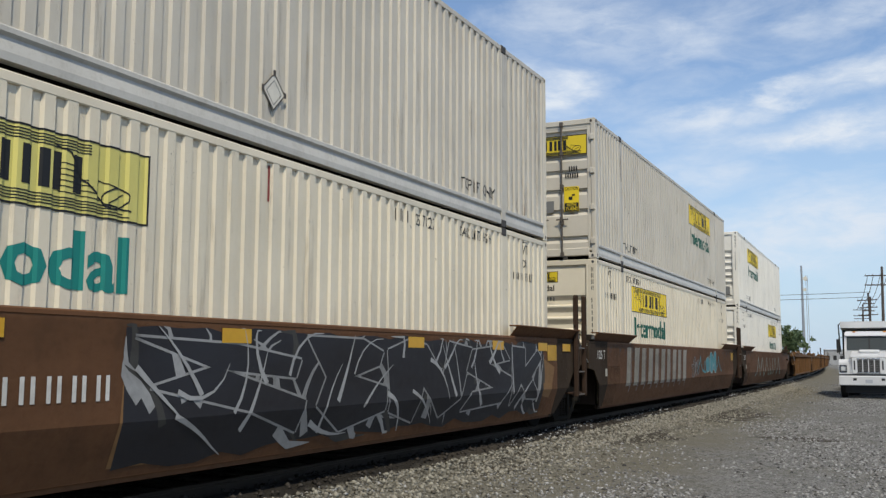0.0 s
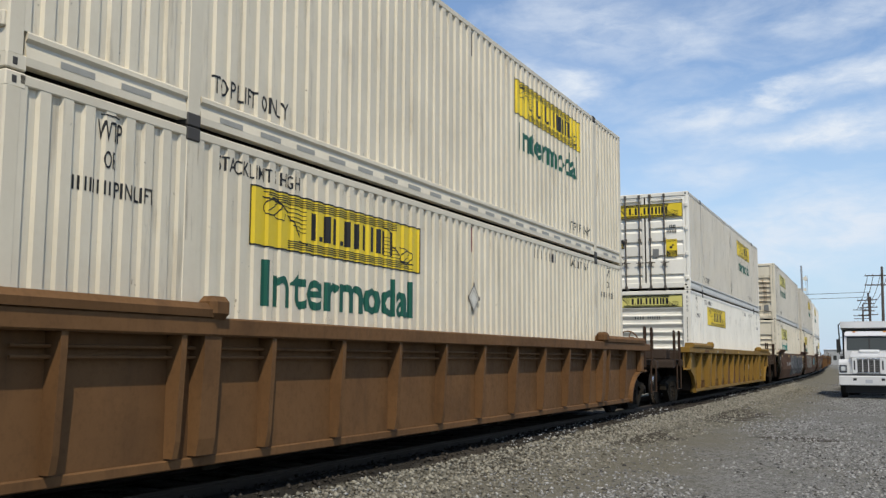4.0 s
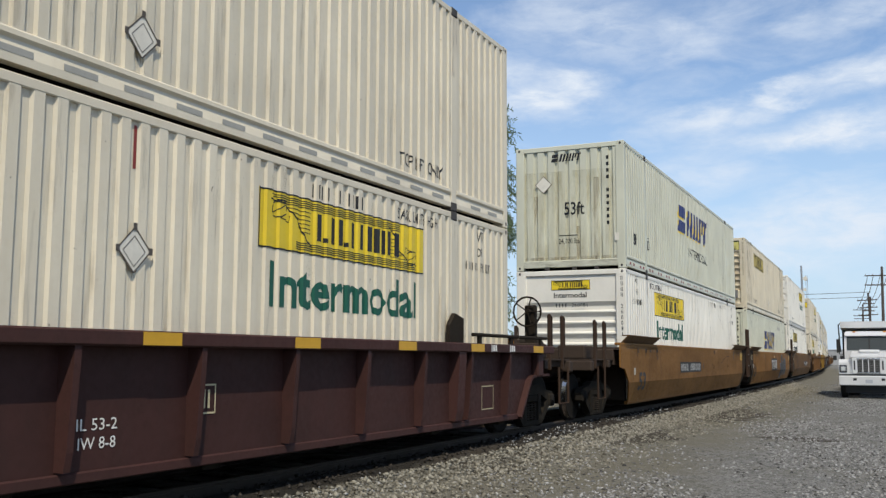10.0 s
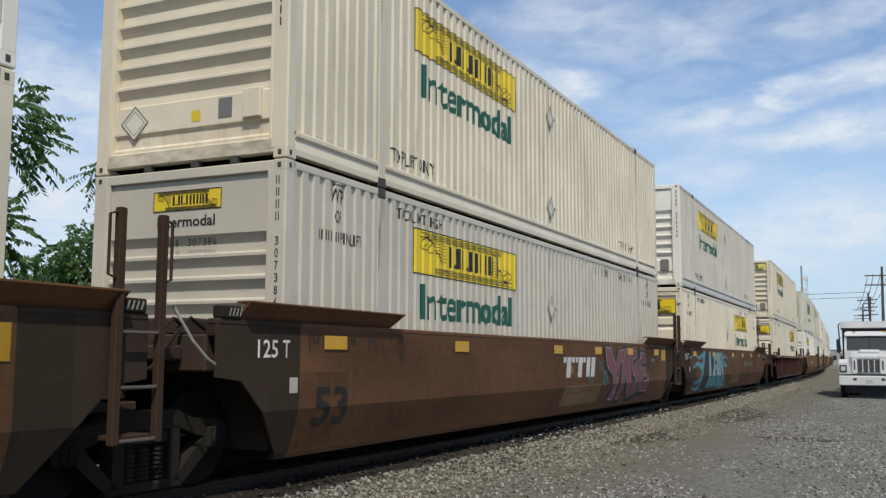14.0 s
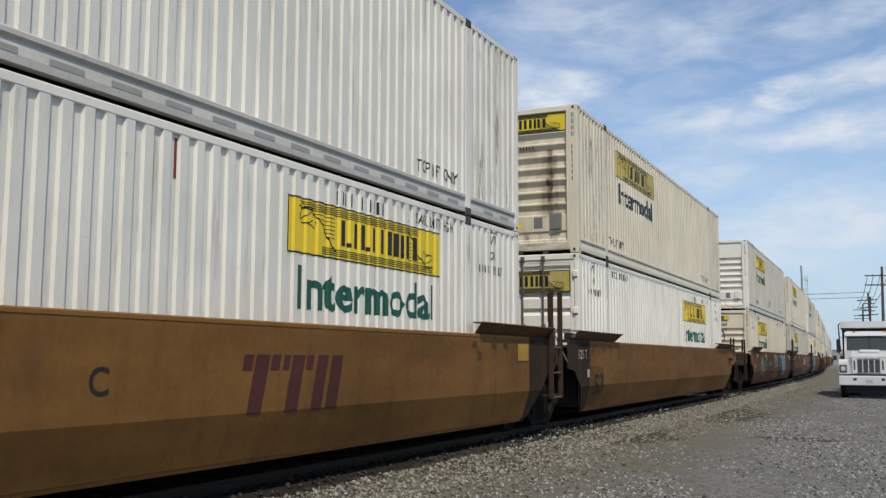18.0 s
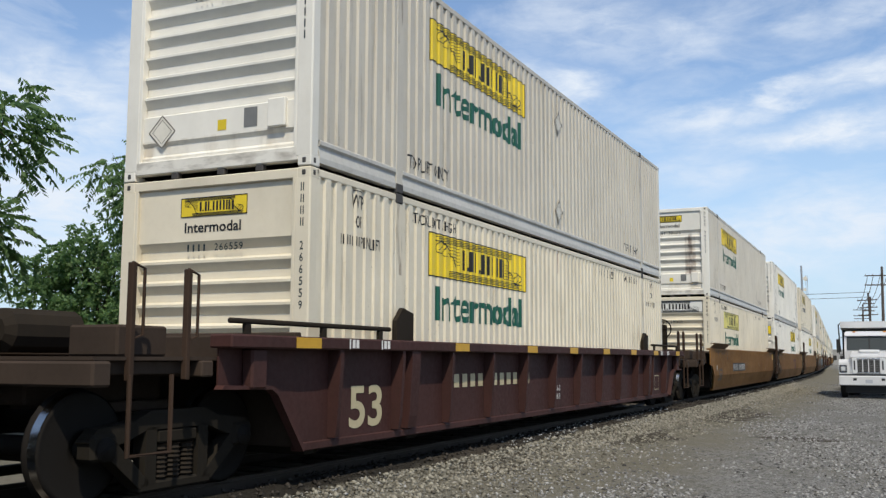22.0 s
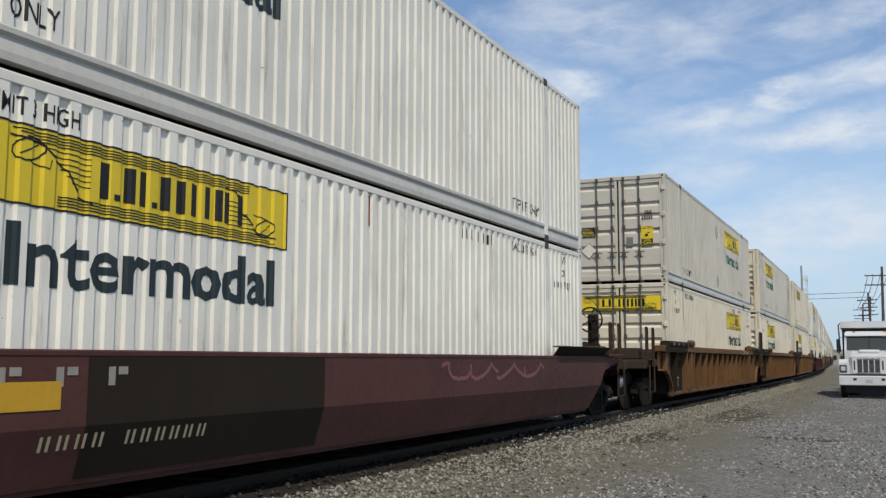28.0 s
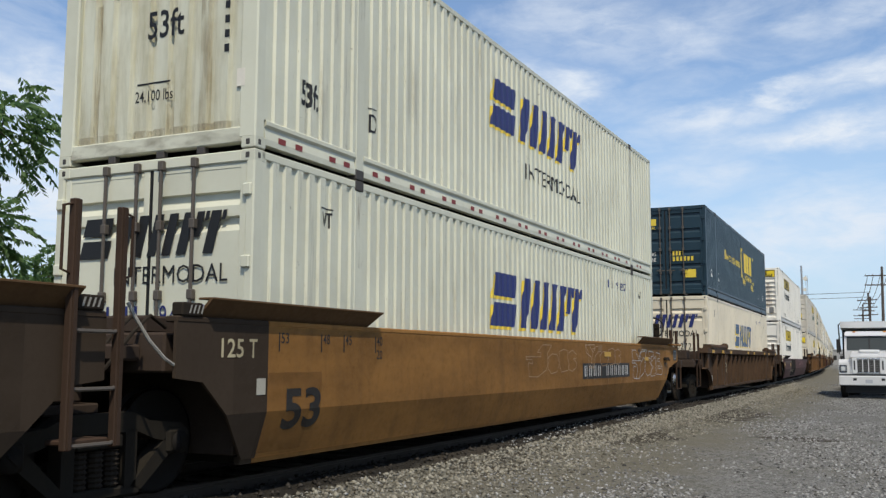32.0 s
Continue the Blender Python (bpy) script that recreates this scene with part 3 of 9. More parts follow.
def side_sign(c, where, fill, letters, with_word):
    """The yellow side sign (near or far along the box) and the word under it."""
    u0, u1 = (-5.22, -1.67) if where == "near" else (1.67, 5.22)
    v0, v1 = 1.96, 2.55
    side_art("sign_panel", ("panel", where), lambda: [rect(u0, u1, v0, v1)], fill, c, 0.003, "rectangular company sign panel")
    side_art("sign_border", ("marks", where), lambda: sign_marks(u0, u1, v0, v1), BLACK, c, 0.006)
    side_art("sign_lettering", ("blocks", where), lambda: sign_blocks(u0, u1, v0, v1), BLACK, c, 0.006)
    if with_word:
        side_art("word_lettering", ("word", where), lambda: [word("Intermodal", u0 + 0.2, u1 - 0.2, 1.38, 1.84, 0.024)], letters, c, 0.004)


def spaced(s, u0, u1, v0, v1, bold=0.0):
    """Figures at even steps, each in its own cell."""
    w = (u1 - u0) / len(s)
    return [word(ch, u0 + w * (i + (0.38 if ch == "1" else 0.14)), u0 + w * (i + (0.62 if ch == "1" else 0.86)), v0, v1, bold) for i, ch in enumerate(s)]


def small_texts(c, upper, serial=""):
    if upper:
        side_art("notice_lettering", "toplift", lambda: [word("TOP LIFT ONLY", -5.84, -4.66, 0.38, 0.55, 0.004)], BLACK, c)
        side_art("notice_lettering", "toplift2", lambda: [word("TOP LIFT ONLY", 4.55, 5.75, 0.38, 0.55, 0.004)], BLACK, c)
    else:
        side_art("notice_lettering", "stack", lambda: [word("STACK LIMIT 3 HIGH", -5.72, -4.42, 2.60, 2.74, 0.004)], BLACK, c)
        side_art("notice_lettering", "stack_far", lambda: [word("STACK LIMIT 3 HIGH", 4.48, 5.58, 2.60, 2.74, 0.004)], BLACK, c)
        side_art("notice_lettering", "wtp", lambda: [word("WTP", -7.18, -6.92, 2.58, 2.74, 0.006), word("OR", -7.12, -6.98, 2.36, 2.50, 0.006), rect(-7.15, -6.95, 2.78, 2.79)]
                 + dashes("X.X.XXXX", -7.42, -7.02, 2.15, 2.26, 0.4) + [word("PIN LIFT", -6.98, -6.55, 2.14, 2.27, 0.006)], BLACK, c)
        side_art("serial_number", ("serial", serial), lambda: dashes("XXXX", 2.62, 2.98, 2.58, 2.73, 0.26) + (spaced(serial, 3.12, 3.70, 2.58, 2.73) if serial else dashes("XXXXXX", 3.12, 3.70, 2.58, 2.73, 0.26)), BLACK, c)
        side_art("notice_lettering", "wtp2", lambda: [word("WTP", 6.92, 7.14, 2.58, 2.73, 0.002), word("OR", 6.96, 7.08, 2.36, 2.49, 0.002), rect(6.94, 7.12, 2.77, 2.782)] + dashes("X.X.XXXX", 6.55, 6.98, 2.15, 2.26, 0.28) + [word("PIN LIFT", 7.02, 7.42, 2.14, 2.27, 0.0)], BLACK, c)
    side_art("reflector_stripe", ("centre", upper), lambda: [rect(0.0, 0.035, 2.42, 2.78)], RED if not upper else RODG, c)


def end_sign(c, kind, fill, y):
    if kind == "big":
        u0, u1, v0, v1 = -1.06, 1.06, 2.40, 2.77
    elif kind == "band":
        u0, u1, v0, v1 = -1.12, 1.12, 2.16, 2.58
    else:
        u0, u1, v0, v1 = -0.46, 0.46, 2.45, 2.67
    end_art("sign_panel", ("ep", kind), lambda: [rect(u0, u1, v0, v1)], fill, c, y, 0.004, "company sign panel")
    end_art("sign_border", ("em", kind), lambda: sign_marks(u0, u1, v0, v1), BLACK, c, y, 0.007)
    end_art("sign_lettering", ("eb", kind), lambda: sign_blocks(u0, u1, v0, v1), BLACK, c, y, 0.007)
    if kind == "small":
        end_art("word_lettering", "ew", lambda: [word("Intermodal", -0.40, 0.38, 2.27, 2.39, 0.02)], BLACK, c, y, 0.004)


def make_container(label, paint_mat, end="front", sign="small", end_fill=None, where="near", fill=None, letters=None, with_word=True,
                   upper=True, extras=(), end_paint=None, serial=""):
    c = thing("shipping_container", label, "container", "containers on the train")
    epaint = end_paint or paint_mat
    part("side_panel", shared(("side_panel", upper), lambda: side_sheet(upper)), paint_mat, c)
    part("side_panel", shared(("side_panel_far", upper), lambda: side_sheet(upper).mirrored()), paint_mat, c)
    rail_mat = RAILG if upper and paint_mat in (WHITE, GREYW) else paint_mat
    part("bottom_rail", shared(("bottom_rail", upper), lambda: low_rail(upper)), rail_mat, c)
    part("bottom_rail", shared(("bottom_rail_far", upper), lambda: low_rail(upper).mirrored()), rail_mat, c)
    for sgn in (1, -1):
        part("top_rail", shared(("top_rail", sgn), lambda: B().box(min(sgn * (HW - 0.07), sgn * HW), max(sgn * (HW - 0.07), sgn * HW), -HL + 0.12, HL - 0.12, CH - 0.09, CH - 0.005, 0.01)), paint_mat, c)
        for yy in (-6.096, 6.096):
            part("lift_post", shared(("lift_post", sgn, yy), lambda: B().box(min(sgn * (HW - 0.06), sgn * (HW + 0.003)), max(sgn * (HW - 0.06), sgn * (HW + 0.003)), yy - 0.085, yy + 0.085, 0.10, CH - 0.12, 0.008)), paint_mat, c)
            part("lift_casting", shared(("casting_top", sgn, yy), lambda: casting(sgn * (HW - 0.075), yy, CH - 0.055)), CASTING, c)
            part("lift_casting", shared(("casting_low", sgn, yy), lambda: casting(sgn * (HW - 0.075), yy, 0.06)), CASTING, c)
        for yy in (-HL + 0.075, HL - 0.075):
            wide = 0.10 if end != "door" or yy > 0 else 0.05
            part("corner_post", shared(("corner_post", sgn, yy, wide), lambda: corner_post(sgn * (HW - wide), yy, wide)), epaint, c)
            for zz in (0.06, CH - 0.06):
                part("corner_casting", shared(("corner_casting", sgn, yy, zz), lambda: casting(sgn * (HW - 0.085), yy + (0.015 if yy < 0 else -0.015), zz)), epaint, c)
                part("casting_hole", shared(("casting_hole", sgn, yy, zz), lambda: B().box(*sorted((sgn * (HW - 0.02), sgn * (HW + 0.004))), yy - 0.028, yy + 0.028, zz - 0.034, zz + 0.034, 0.012).box(sgn * (HW - 0.085) - 0.03, sgn * (HW - 0.085) + 0.03, *sorted((yy + math.copysign(0.05, yy), yy + math.copysign(0.081, yy))), zz - 0.034, zz + 0.034, 0.012)), CASTING, c)
    part("roof", shared("roof", roof_sheet), paint_mat, c)
    part("floor", shared("floor_frame", lambda: B().box(-HW + 0.08, HW - 0.08, -HL + 0.1, HL - 0.1, 0.06, 0.16)), UNDER, c)
    part("end_wall", shared("end_wall_far", lambda: B().box(-HW + 0.2, HW - 0.2, HL - 0.06, HL - 0.03, 0.16, CH - 0.1)), epaint, c)
    part("end_sill", shared("end_sill_far", lambda: B().box(-HW + 0.18, HW - 0.18, HL - 0.12, HL - 0.01, 0.02, 0.16, 0.01)), epaint, c)
    part("end_header", shared("end_header_far", lambda: B().box(-HW + 0.18, HW - 0.18, HL - 0.12, HL - 0.01, CH - 0.12, CH - 0.005, 0.01)), epaint, c)
    # the end that faces back along the train
    part("end_header", shared("end_header", lambda: B().box(-HW + 0.16, HW - 0.16, -HL + 0.004, -HL + 0.12, CH - 0.12, CH - 0.005, 0.012)), epaint, c)
    part("end_sill", shared("end_sill", lambda: B().box(-HW + 0.16, HW - 0.16, -HL + 0.004, -HL + 0.14, 0.06, 0.22, 0.012)), epaint, c)
    if upper and end != "door":
        part("sill_dirt", shared("sill_dirt", lambda: draped("sill_dirt", [rect(-HW + 0.17, HW - 0.17, 0.07, 0.21)], (), (), lambda u, v: (u, -HL + 0.001, v))), SILLDIRT, c)
    for xx in (-0.55, 0.1, 0.62):
        part("stacking_lug", shared(("lug", xx), lambda: B().box(xx - 0.05, xx + 0.05, -HL + 0.01, -HL + 0.09, -0.015, 0.06, 0.01)), CASTING, c)
    yw = -HL + 0.045
    if end == "front":
        top = 2.38 if sign == "big" else 2.18
        part("end_wall", shared(("front_wall", top), lambda: front_wall(top)), epaint, c)
        for sgn in (-1, 1):
            part("end_stile", shared(("end_stile", sgn), lambda: B().box(min(sgn * (HW - 0.23), sgn * (HW - 0.19)), max(sgn * (HW - 0.23), sgn * (HW - 0.19)), -HL + 0.003, -HL + 0.10, 0.2, CH - 0.1, 0.006)), epaint, c)
        if end_fill:
            end_sign(c, sign, end_fill, yw)
        for ex, x in (("rust_l", -0.72), ("rust_r", 0.70)):
            if ex in extras:
                front_film("rust_stain", ex, lambda: [rect(x - 0.06, x + 0.06, 0.74, 2.06)], top, RUSTRUN, c)
                for k, sx in enumerate((-1, 1)):
                    front_film("rust_halo", (ex, k), lambda: [rect(*sorted((x + sx * 0.06, x + sx * 0.17)), 0.70, 1.95)], top, RUSTHALO, c)
        if upper:
            front_film("grime", "grime", lambda: [rect(-1.08, 1.08, 0.21, 0.46)], top, GRIME, c)
        if "dirty" in extras:
            front_film("grime", "grime_all", lambda: [rect(-1.08, 1.08, 0.46, 2.3)], top, GRIME, c)
            front_film("rust_stain", "low_rust", lambda: [rect(-1.08, 1.08, 0.21, 0.44)], top, RUSTFAINT, c)
            side_art("rust_stain", "near_runs", lambda: [rect(-7.86, -6.25, 0.2, CH - 0.10)], OLDRUNS, c, 0.0028)
            side_art("rust_stain", "far_runs", lambda: [rect(6.25, 7.86, 0.2, CH - 0.10)], OLDRUNS, c, 0.0028)
        part("serial_number", shared(("end_serial", serial), lambda: draped("serial_number", dashes("XXXX", -0.36, -0.06, 2.06, 2.14, 0.32) + (spaced(serial, 0.02, 0.42, 2.06, 2.14, 0.008) if serial else dashes("XXXXXX", 0.02, 0.42, 2.06, 2.14, 0.32)), (), (), lambda u, v: (u, yw - 0.006, v))), DARKG, c)
        part("serial_number", shared(("end_serial_up", serial), lambda: draped("serial_number", [rect(HW - 0.118, HW - 0.105, 2.64 - i * 0.125, 2.73 - i * 0.125) for i in range(4)] + [rect(HW - 0.088, HW - 0.075, 2.64 - i * 0.125, 2.73 - i * 0.125) for i in range(4)]
             + [(word(serial[i], HW - (0.105 if serial[i] == "1" else 0.118), HW - (0.088 if serial[i] == "1" else 0.075), 2.015 - i * 0.125, 2.105 - i * 0.125, 0.01) if serial else rect(HW - 0.118, HW - 0.100, 2.015 - i * 0.125, 2.105 - i * 0.125)) for i in range(6)], (), (), lambda u, v: (u, -HL - 0.003, v))), DARKG, c)
        if upper:
            end_art("placard", "diamond_low", lambda: diamond(-0.78, 0.56, 0.19), PLACARD, c, yw)
            end_art("placard_frame", "diamond_low_line", lambda: diamond_line(-0.78, 0.56, 0.19) + diamond_line(-0.78, 0.56, 0.14, 0.006), RODG, c, yw, 0.006)
            end_art("placard", "yellow_square", lambda: [rect(0.02, 0.14, 0.50, 0.62)], YELLOW, c, yw)
            end_art("placard", "grey_square", lambda: [rect(0.38, 0.56, 0.50, 0.72)], GREYBOX, c, yw)
            part("document_box", shared("document_box", lambda: B().box(0.72, 0.95, -HL + 0.00, -HL + 0.06, 0.46, 0.78, 0.012)), epaint if "pale_box" in extras else GREYBOX, c)
    elif end == "fluted":
        part("end_wall", shared("fluted_wall", fluted_wall), epaint, c)
        ye = -HL + 0.02
        film_y = lambda u, d: -HL + 0.017 - d + float(np.interp(u, [p[0] for p in flute_points()], [p[1] for p in flute_points()]))
        for k, (a, b, v0, v1, mat) in enumerate(((-1.15, 1.15, 0.15, 2.3, PALEGRIME), (-1.15, 1.15, 0.15, 0.30, FLUTERUN), (-0.86, -0.76, 0.15, 1.75, FLUTERUN), (0.58, 0.70, 0.15, 2.1, FLUTERUN), (0.16, 0.24, 0.3, 1.0, FLUTERUN))):
            part("grime", shared(("flute_grime", k), lambda: draped("grime", [rect(a, b, v0, v1)], [p[0] for p in flute_points()], (), lambda u, v: (u, film_y(u, 0.0006 * k), v))), mat, c)
        end_art("notice_lettering", "f53", lambda: [word("53ft", -0.12, 0.36, 1.26, 1.56, 0.012), word("24,100 lbs", -0.26, 0.24, 0.58, 0.72, 0.006), rect(-0.24, 0.2, 0.78, 0.80)], BLACK, c, ye)
        end_art("serial_number", "fserial", lambda: [rect(0.88, 0.94, 2.5 - i * 0.15, 2.58 - i * 0.15) for i in range(11) if i != 4], BLACK, c, ye)
        end_art("sign_lettering", "fsign", lambda: slant_blocks(-0.45, 0.30, 2.52, 2.70), BLACK, c, ye)
        end_art("placard", "fdiamond", lambda: diamond(-0.62, 2.0, 0.20), PLACARD, c, ye)
        end_art("placard_frame", "fdiamond_line", lambda: diamond_line(-0.62, 2.0, 0.20), RODG, c, ye, 0.006)
        if upper:
            end_art("sticker", "fgreen", lambda: [rect(1.06, 1.16, 0.62, 0.80)], PLACARD, c, -HL + 0.0)
    else:
        folds = (0.42, 0.98, 1.40, 1.80, 2.12, 2.62) if sign != "wide" else (0.60, 2.2, 2.45)
        for sgn in (-1, 1):
            d = part("door", shared(("door", sgn, sign), lambda: door_leaf(sgn, folds)), epaint, c)
            for xx in (sgn * 0.16, sgn * 0.58):
                part("lock_rod", shared(("lock_rod", xx), lambda: lock_rod(xx)), RODG, d, "steel door locking rod")
                part("door_handle", shared(("rod_handle", xx), lambda: rod_handle(xx - 0.1)), RODG, d)
            for zz in (0.35, 1.05, 1.8, 2.5):
                part("hinge", shared(("hinge", sgn, zz), lambda: hinge(sgn * (HW - 0.07), zz)), epaint, d)
        part("door_gasket", shared("door_gasket", lambda: B().box(-0.018, 0.018, -HL + 0.022, -HL + 0.06, 0.14, CH - 0.1).box(-HW + 0.085, -HW + 0.102, -HL + 0.03, -HL + 0.06, 0.14, CH - 0.1).box(HW - 0.102, HW - 0.085, -HL + 0.03, -HL + 0.06, 0.14, CH - 0.1)), GASKET, c)
        yd = -HL + 0.018
        if "smears" in extras:
            for x in (-0.68, 0.76):
                end_art("rust_stain", ("smear", x), lambda: [rect(x - 0.16, x + 0.16, 0.25, 2.15)], RUSTRUN, c, yd, 0.003)
        if end_fill:
            end_sign(c, "band", end_fill, yd)
        if upper and paint_mat is not NAVY:
            end_art("placard", "caution", lambda: [rect(0.62, 0.94, 0.98, 1.50)], YELLOW, c, yd)
            end_art("placard_lettering", "caution_text", lambda: [word("CAUTION", 0.64, 0.92, 1.42, 1.49, 0.01), rect(0.63, 0.93, 0.985, 1.16), rect(0.72, 0.80, 1.22, 1.29), rect(0.79, 0.85, 1.30, 1.34)], BLACK, c, yd, 0.007)
            end_art("placard_lettering", "wide_turns", lambda: [word("WIDE", 0.68, 0.88, 1.08, 1.15, 0.01), word("TURNS", 0.65, 0.91, 1.0, 1.07, 0.01)], YELLOW, c, yd, 0.009)
            end_art("placard", "door_grey", lambda: [rect(0.22, 0.40, 0.98, 1.22)], GREYBOX, c, yd)
            end_art("placard", "ddiamond", lambda: diamond(-0.82, 0.90, 0.22), PLACARD, c, yd)
            end_art("placard_frame", "ddiamond_line", lambda: diamond_line(-0.82, 0.90, 0.22), RODG, c, yd, 0.006)
            end_art("serial_number", "dserial", lambda: dashes("XXXX", 0.72, 0.92, 1.82, 1.92) + dashes("XXXXXX", 0.64, 0.94, 1.68, 1.78), BLACK, c, yd)
            if "smears" not in extras:
                end_art("placard", "dnotice", lambda: [rect(-1.0, -0.64, 1.26, 1.54)], BLACKP, c, yd)
                end_art("placard_lettering", "dnotice_t", lambda: [word("LOCAL", -0.97, -0.75, 1.44, 1.51, 0.0), word("DEDICATED", -0.98, -0.66, 1.29, 1.35, 0.0)] + dashes("XXXXXXXX", -0.98, -0.68, 1.37, 1.42, 0.5), LOGOY, c, yd, 0.007)
    # weather on the side
    if paint_mat is not NAVY:
        side_art("dirt_film", ("streaks", upper), lambda: [rect(-7.85, 7.85, 0.31 if upper else 0.18, CH - 0.10)], STREAKS, c, 0.0012)
        side_art("chipped_paint", ("chips", upper), lambda: [rect(-7.85, 7.85, 0.31 if upper else 0.18, CH - 0.10)], SPECKS, c, 0.0020)
        for yy in (-6.096, 6.096):
            part("rust_stain", shared(("post_rust", yy), lambda: draped("rust_stain", [rect(yy - 0.075, yy + 0.075, 1.9, CH - 0.13)], (), (), lambda u, v: (HW + 0.0042, u, v))), RUSTFAINT, c)
    # paint on the side
    if fill is not None:
        side_sign(c, where, fill, letters, with_word)
        small_texts(c, upper, serial)
        if "diamond" in extras:
            for zz in ((0.62, 2.25) if upper else (1.75,)):
                flat_side("placard", ("sd", zz), lambda: diamond(0.02, zz, 0.19), PLACARD, c, 0.005)
                flat_side("placard_frame", ("sdl", zz), lambda: diamond_line(0.02, zz, 0.185) + diamond_line(0.02, zz - 0.01, 0.125, 0.006), RODG, c, 0.008)
                for k, (du, dv) in enumerate(((-0.185, 0.0), (0.185, 0.0), (0.0, 0.19))):
                    flat_side("placard_clip", ("sdc", zz, k), lambda: [rect(0.02 + du - 0.022, 0.02 + du + 0.022, zz + dv - 0.03, zz + dv + 0.03)], RODG, c, 0.011)
    if "slots" in extras:
        for y in np.arange(-7.6, 7.3, 0.62):
            if abs(abs(y + 0.17) - 6.1) > 0.3:
                part("rail_slot", shared("rail_slot", lambda: draped("rail_slot", [rect(0, 0.34, 0.115, 0.165)], (), (), lambda u, v: (HW + 0.0045, u, v))), SLOTG, c, at=Matrix.Translation((0, y, 0)))
    if "dashes" in extras:
        for k in np.arange(-7.7, 7.4, 0.95):
            for y in (k, k + 0.30):
                if abs(abs(y + 0.06) - 6.1) > 0.2:
                    part("reflector_strip", shared("reflector_strip", lambda: draped("reflector_strip", [rect(0, 0.13, 0.10, 0.16)], (), (), lambda u, v: (HW + 0.0045, u, v))), RED, c, at=Matrix.Translation((0, y, 0)))
    return c


def slant_sign(c, low, fade=False, serial=""):
    z0, z1 = (1.38, 2.20) if low else (1.55, 2.32)
    mat = BLUEF if fade else BLUE
    side_art("sign_shadow", ("slant_shadow", low), lambda: shifted(slant_blocks(-2.30, 2.35, z0, z1), -0.07, -0.05), LOGOY, c, 0.004)
    side_art("sign_lettering", ("slant", low), lambda: slant_blocks(-2.30, 2.35, z0, z1), mat, c, 0.007)
    if not low:
        side_art("word_lettering", "iword", lambda: [word("INTERMODAL", -0.65, 2.3, 0.95, 1.22, 0.0)], BLACK, c)
        side_art("notice_lettering", "s53", lambda: [word("53ft", -7.30, -6.94, 0.60, 0.88, 0.025), word("D", -5.85, -5.70, 0.62, 0.84, 0.0), rect(-5.88, -5.68, 0.90, 0.915)], BLACK, c)
    else:
        side_art("serial_number", ("sserial", serial), lambda: dashes("XXXX", 4.17, 4.68, 2.38, 2.54, 0.22) + (spaced(serial, 4.82, 5.58, 2.38, 2.54, 0.0) if serial else dashes("XXXXXX", 4.82, 5.58, 2.38, 2.54, 0.22)), BLUE, c)
        side_art("notice_lettering", "swt", lambda: [word("WT", -6.86, -6.66, 2.28, 2.45, 0.01), rect(-6.88, -6.64, 2.48, 2.495), word("WT", 6.7, 6.9, 2.28, 2.45, 0.01)], BLACK, c)


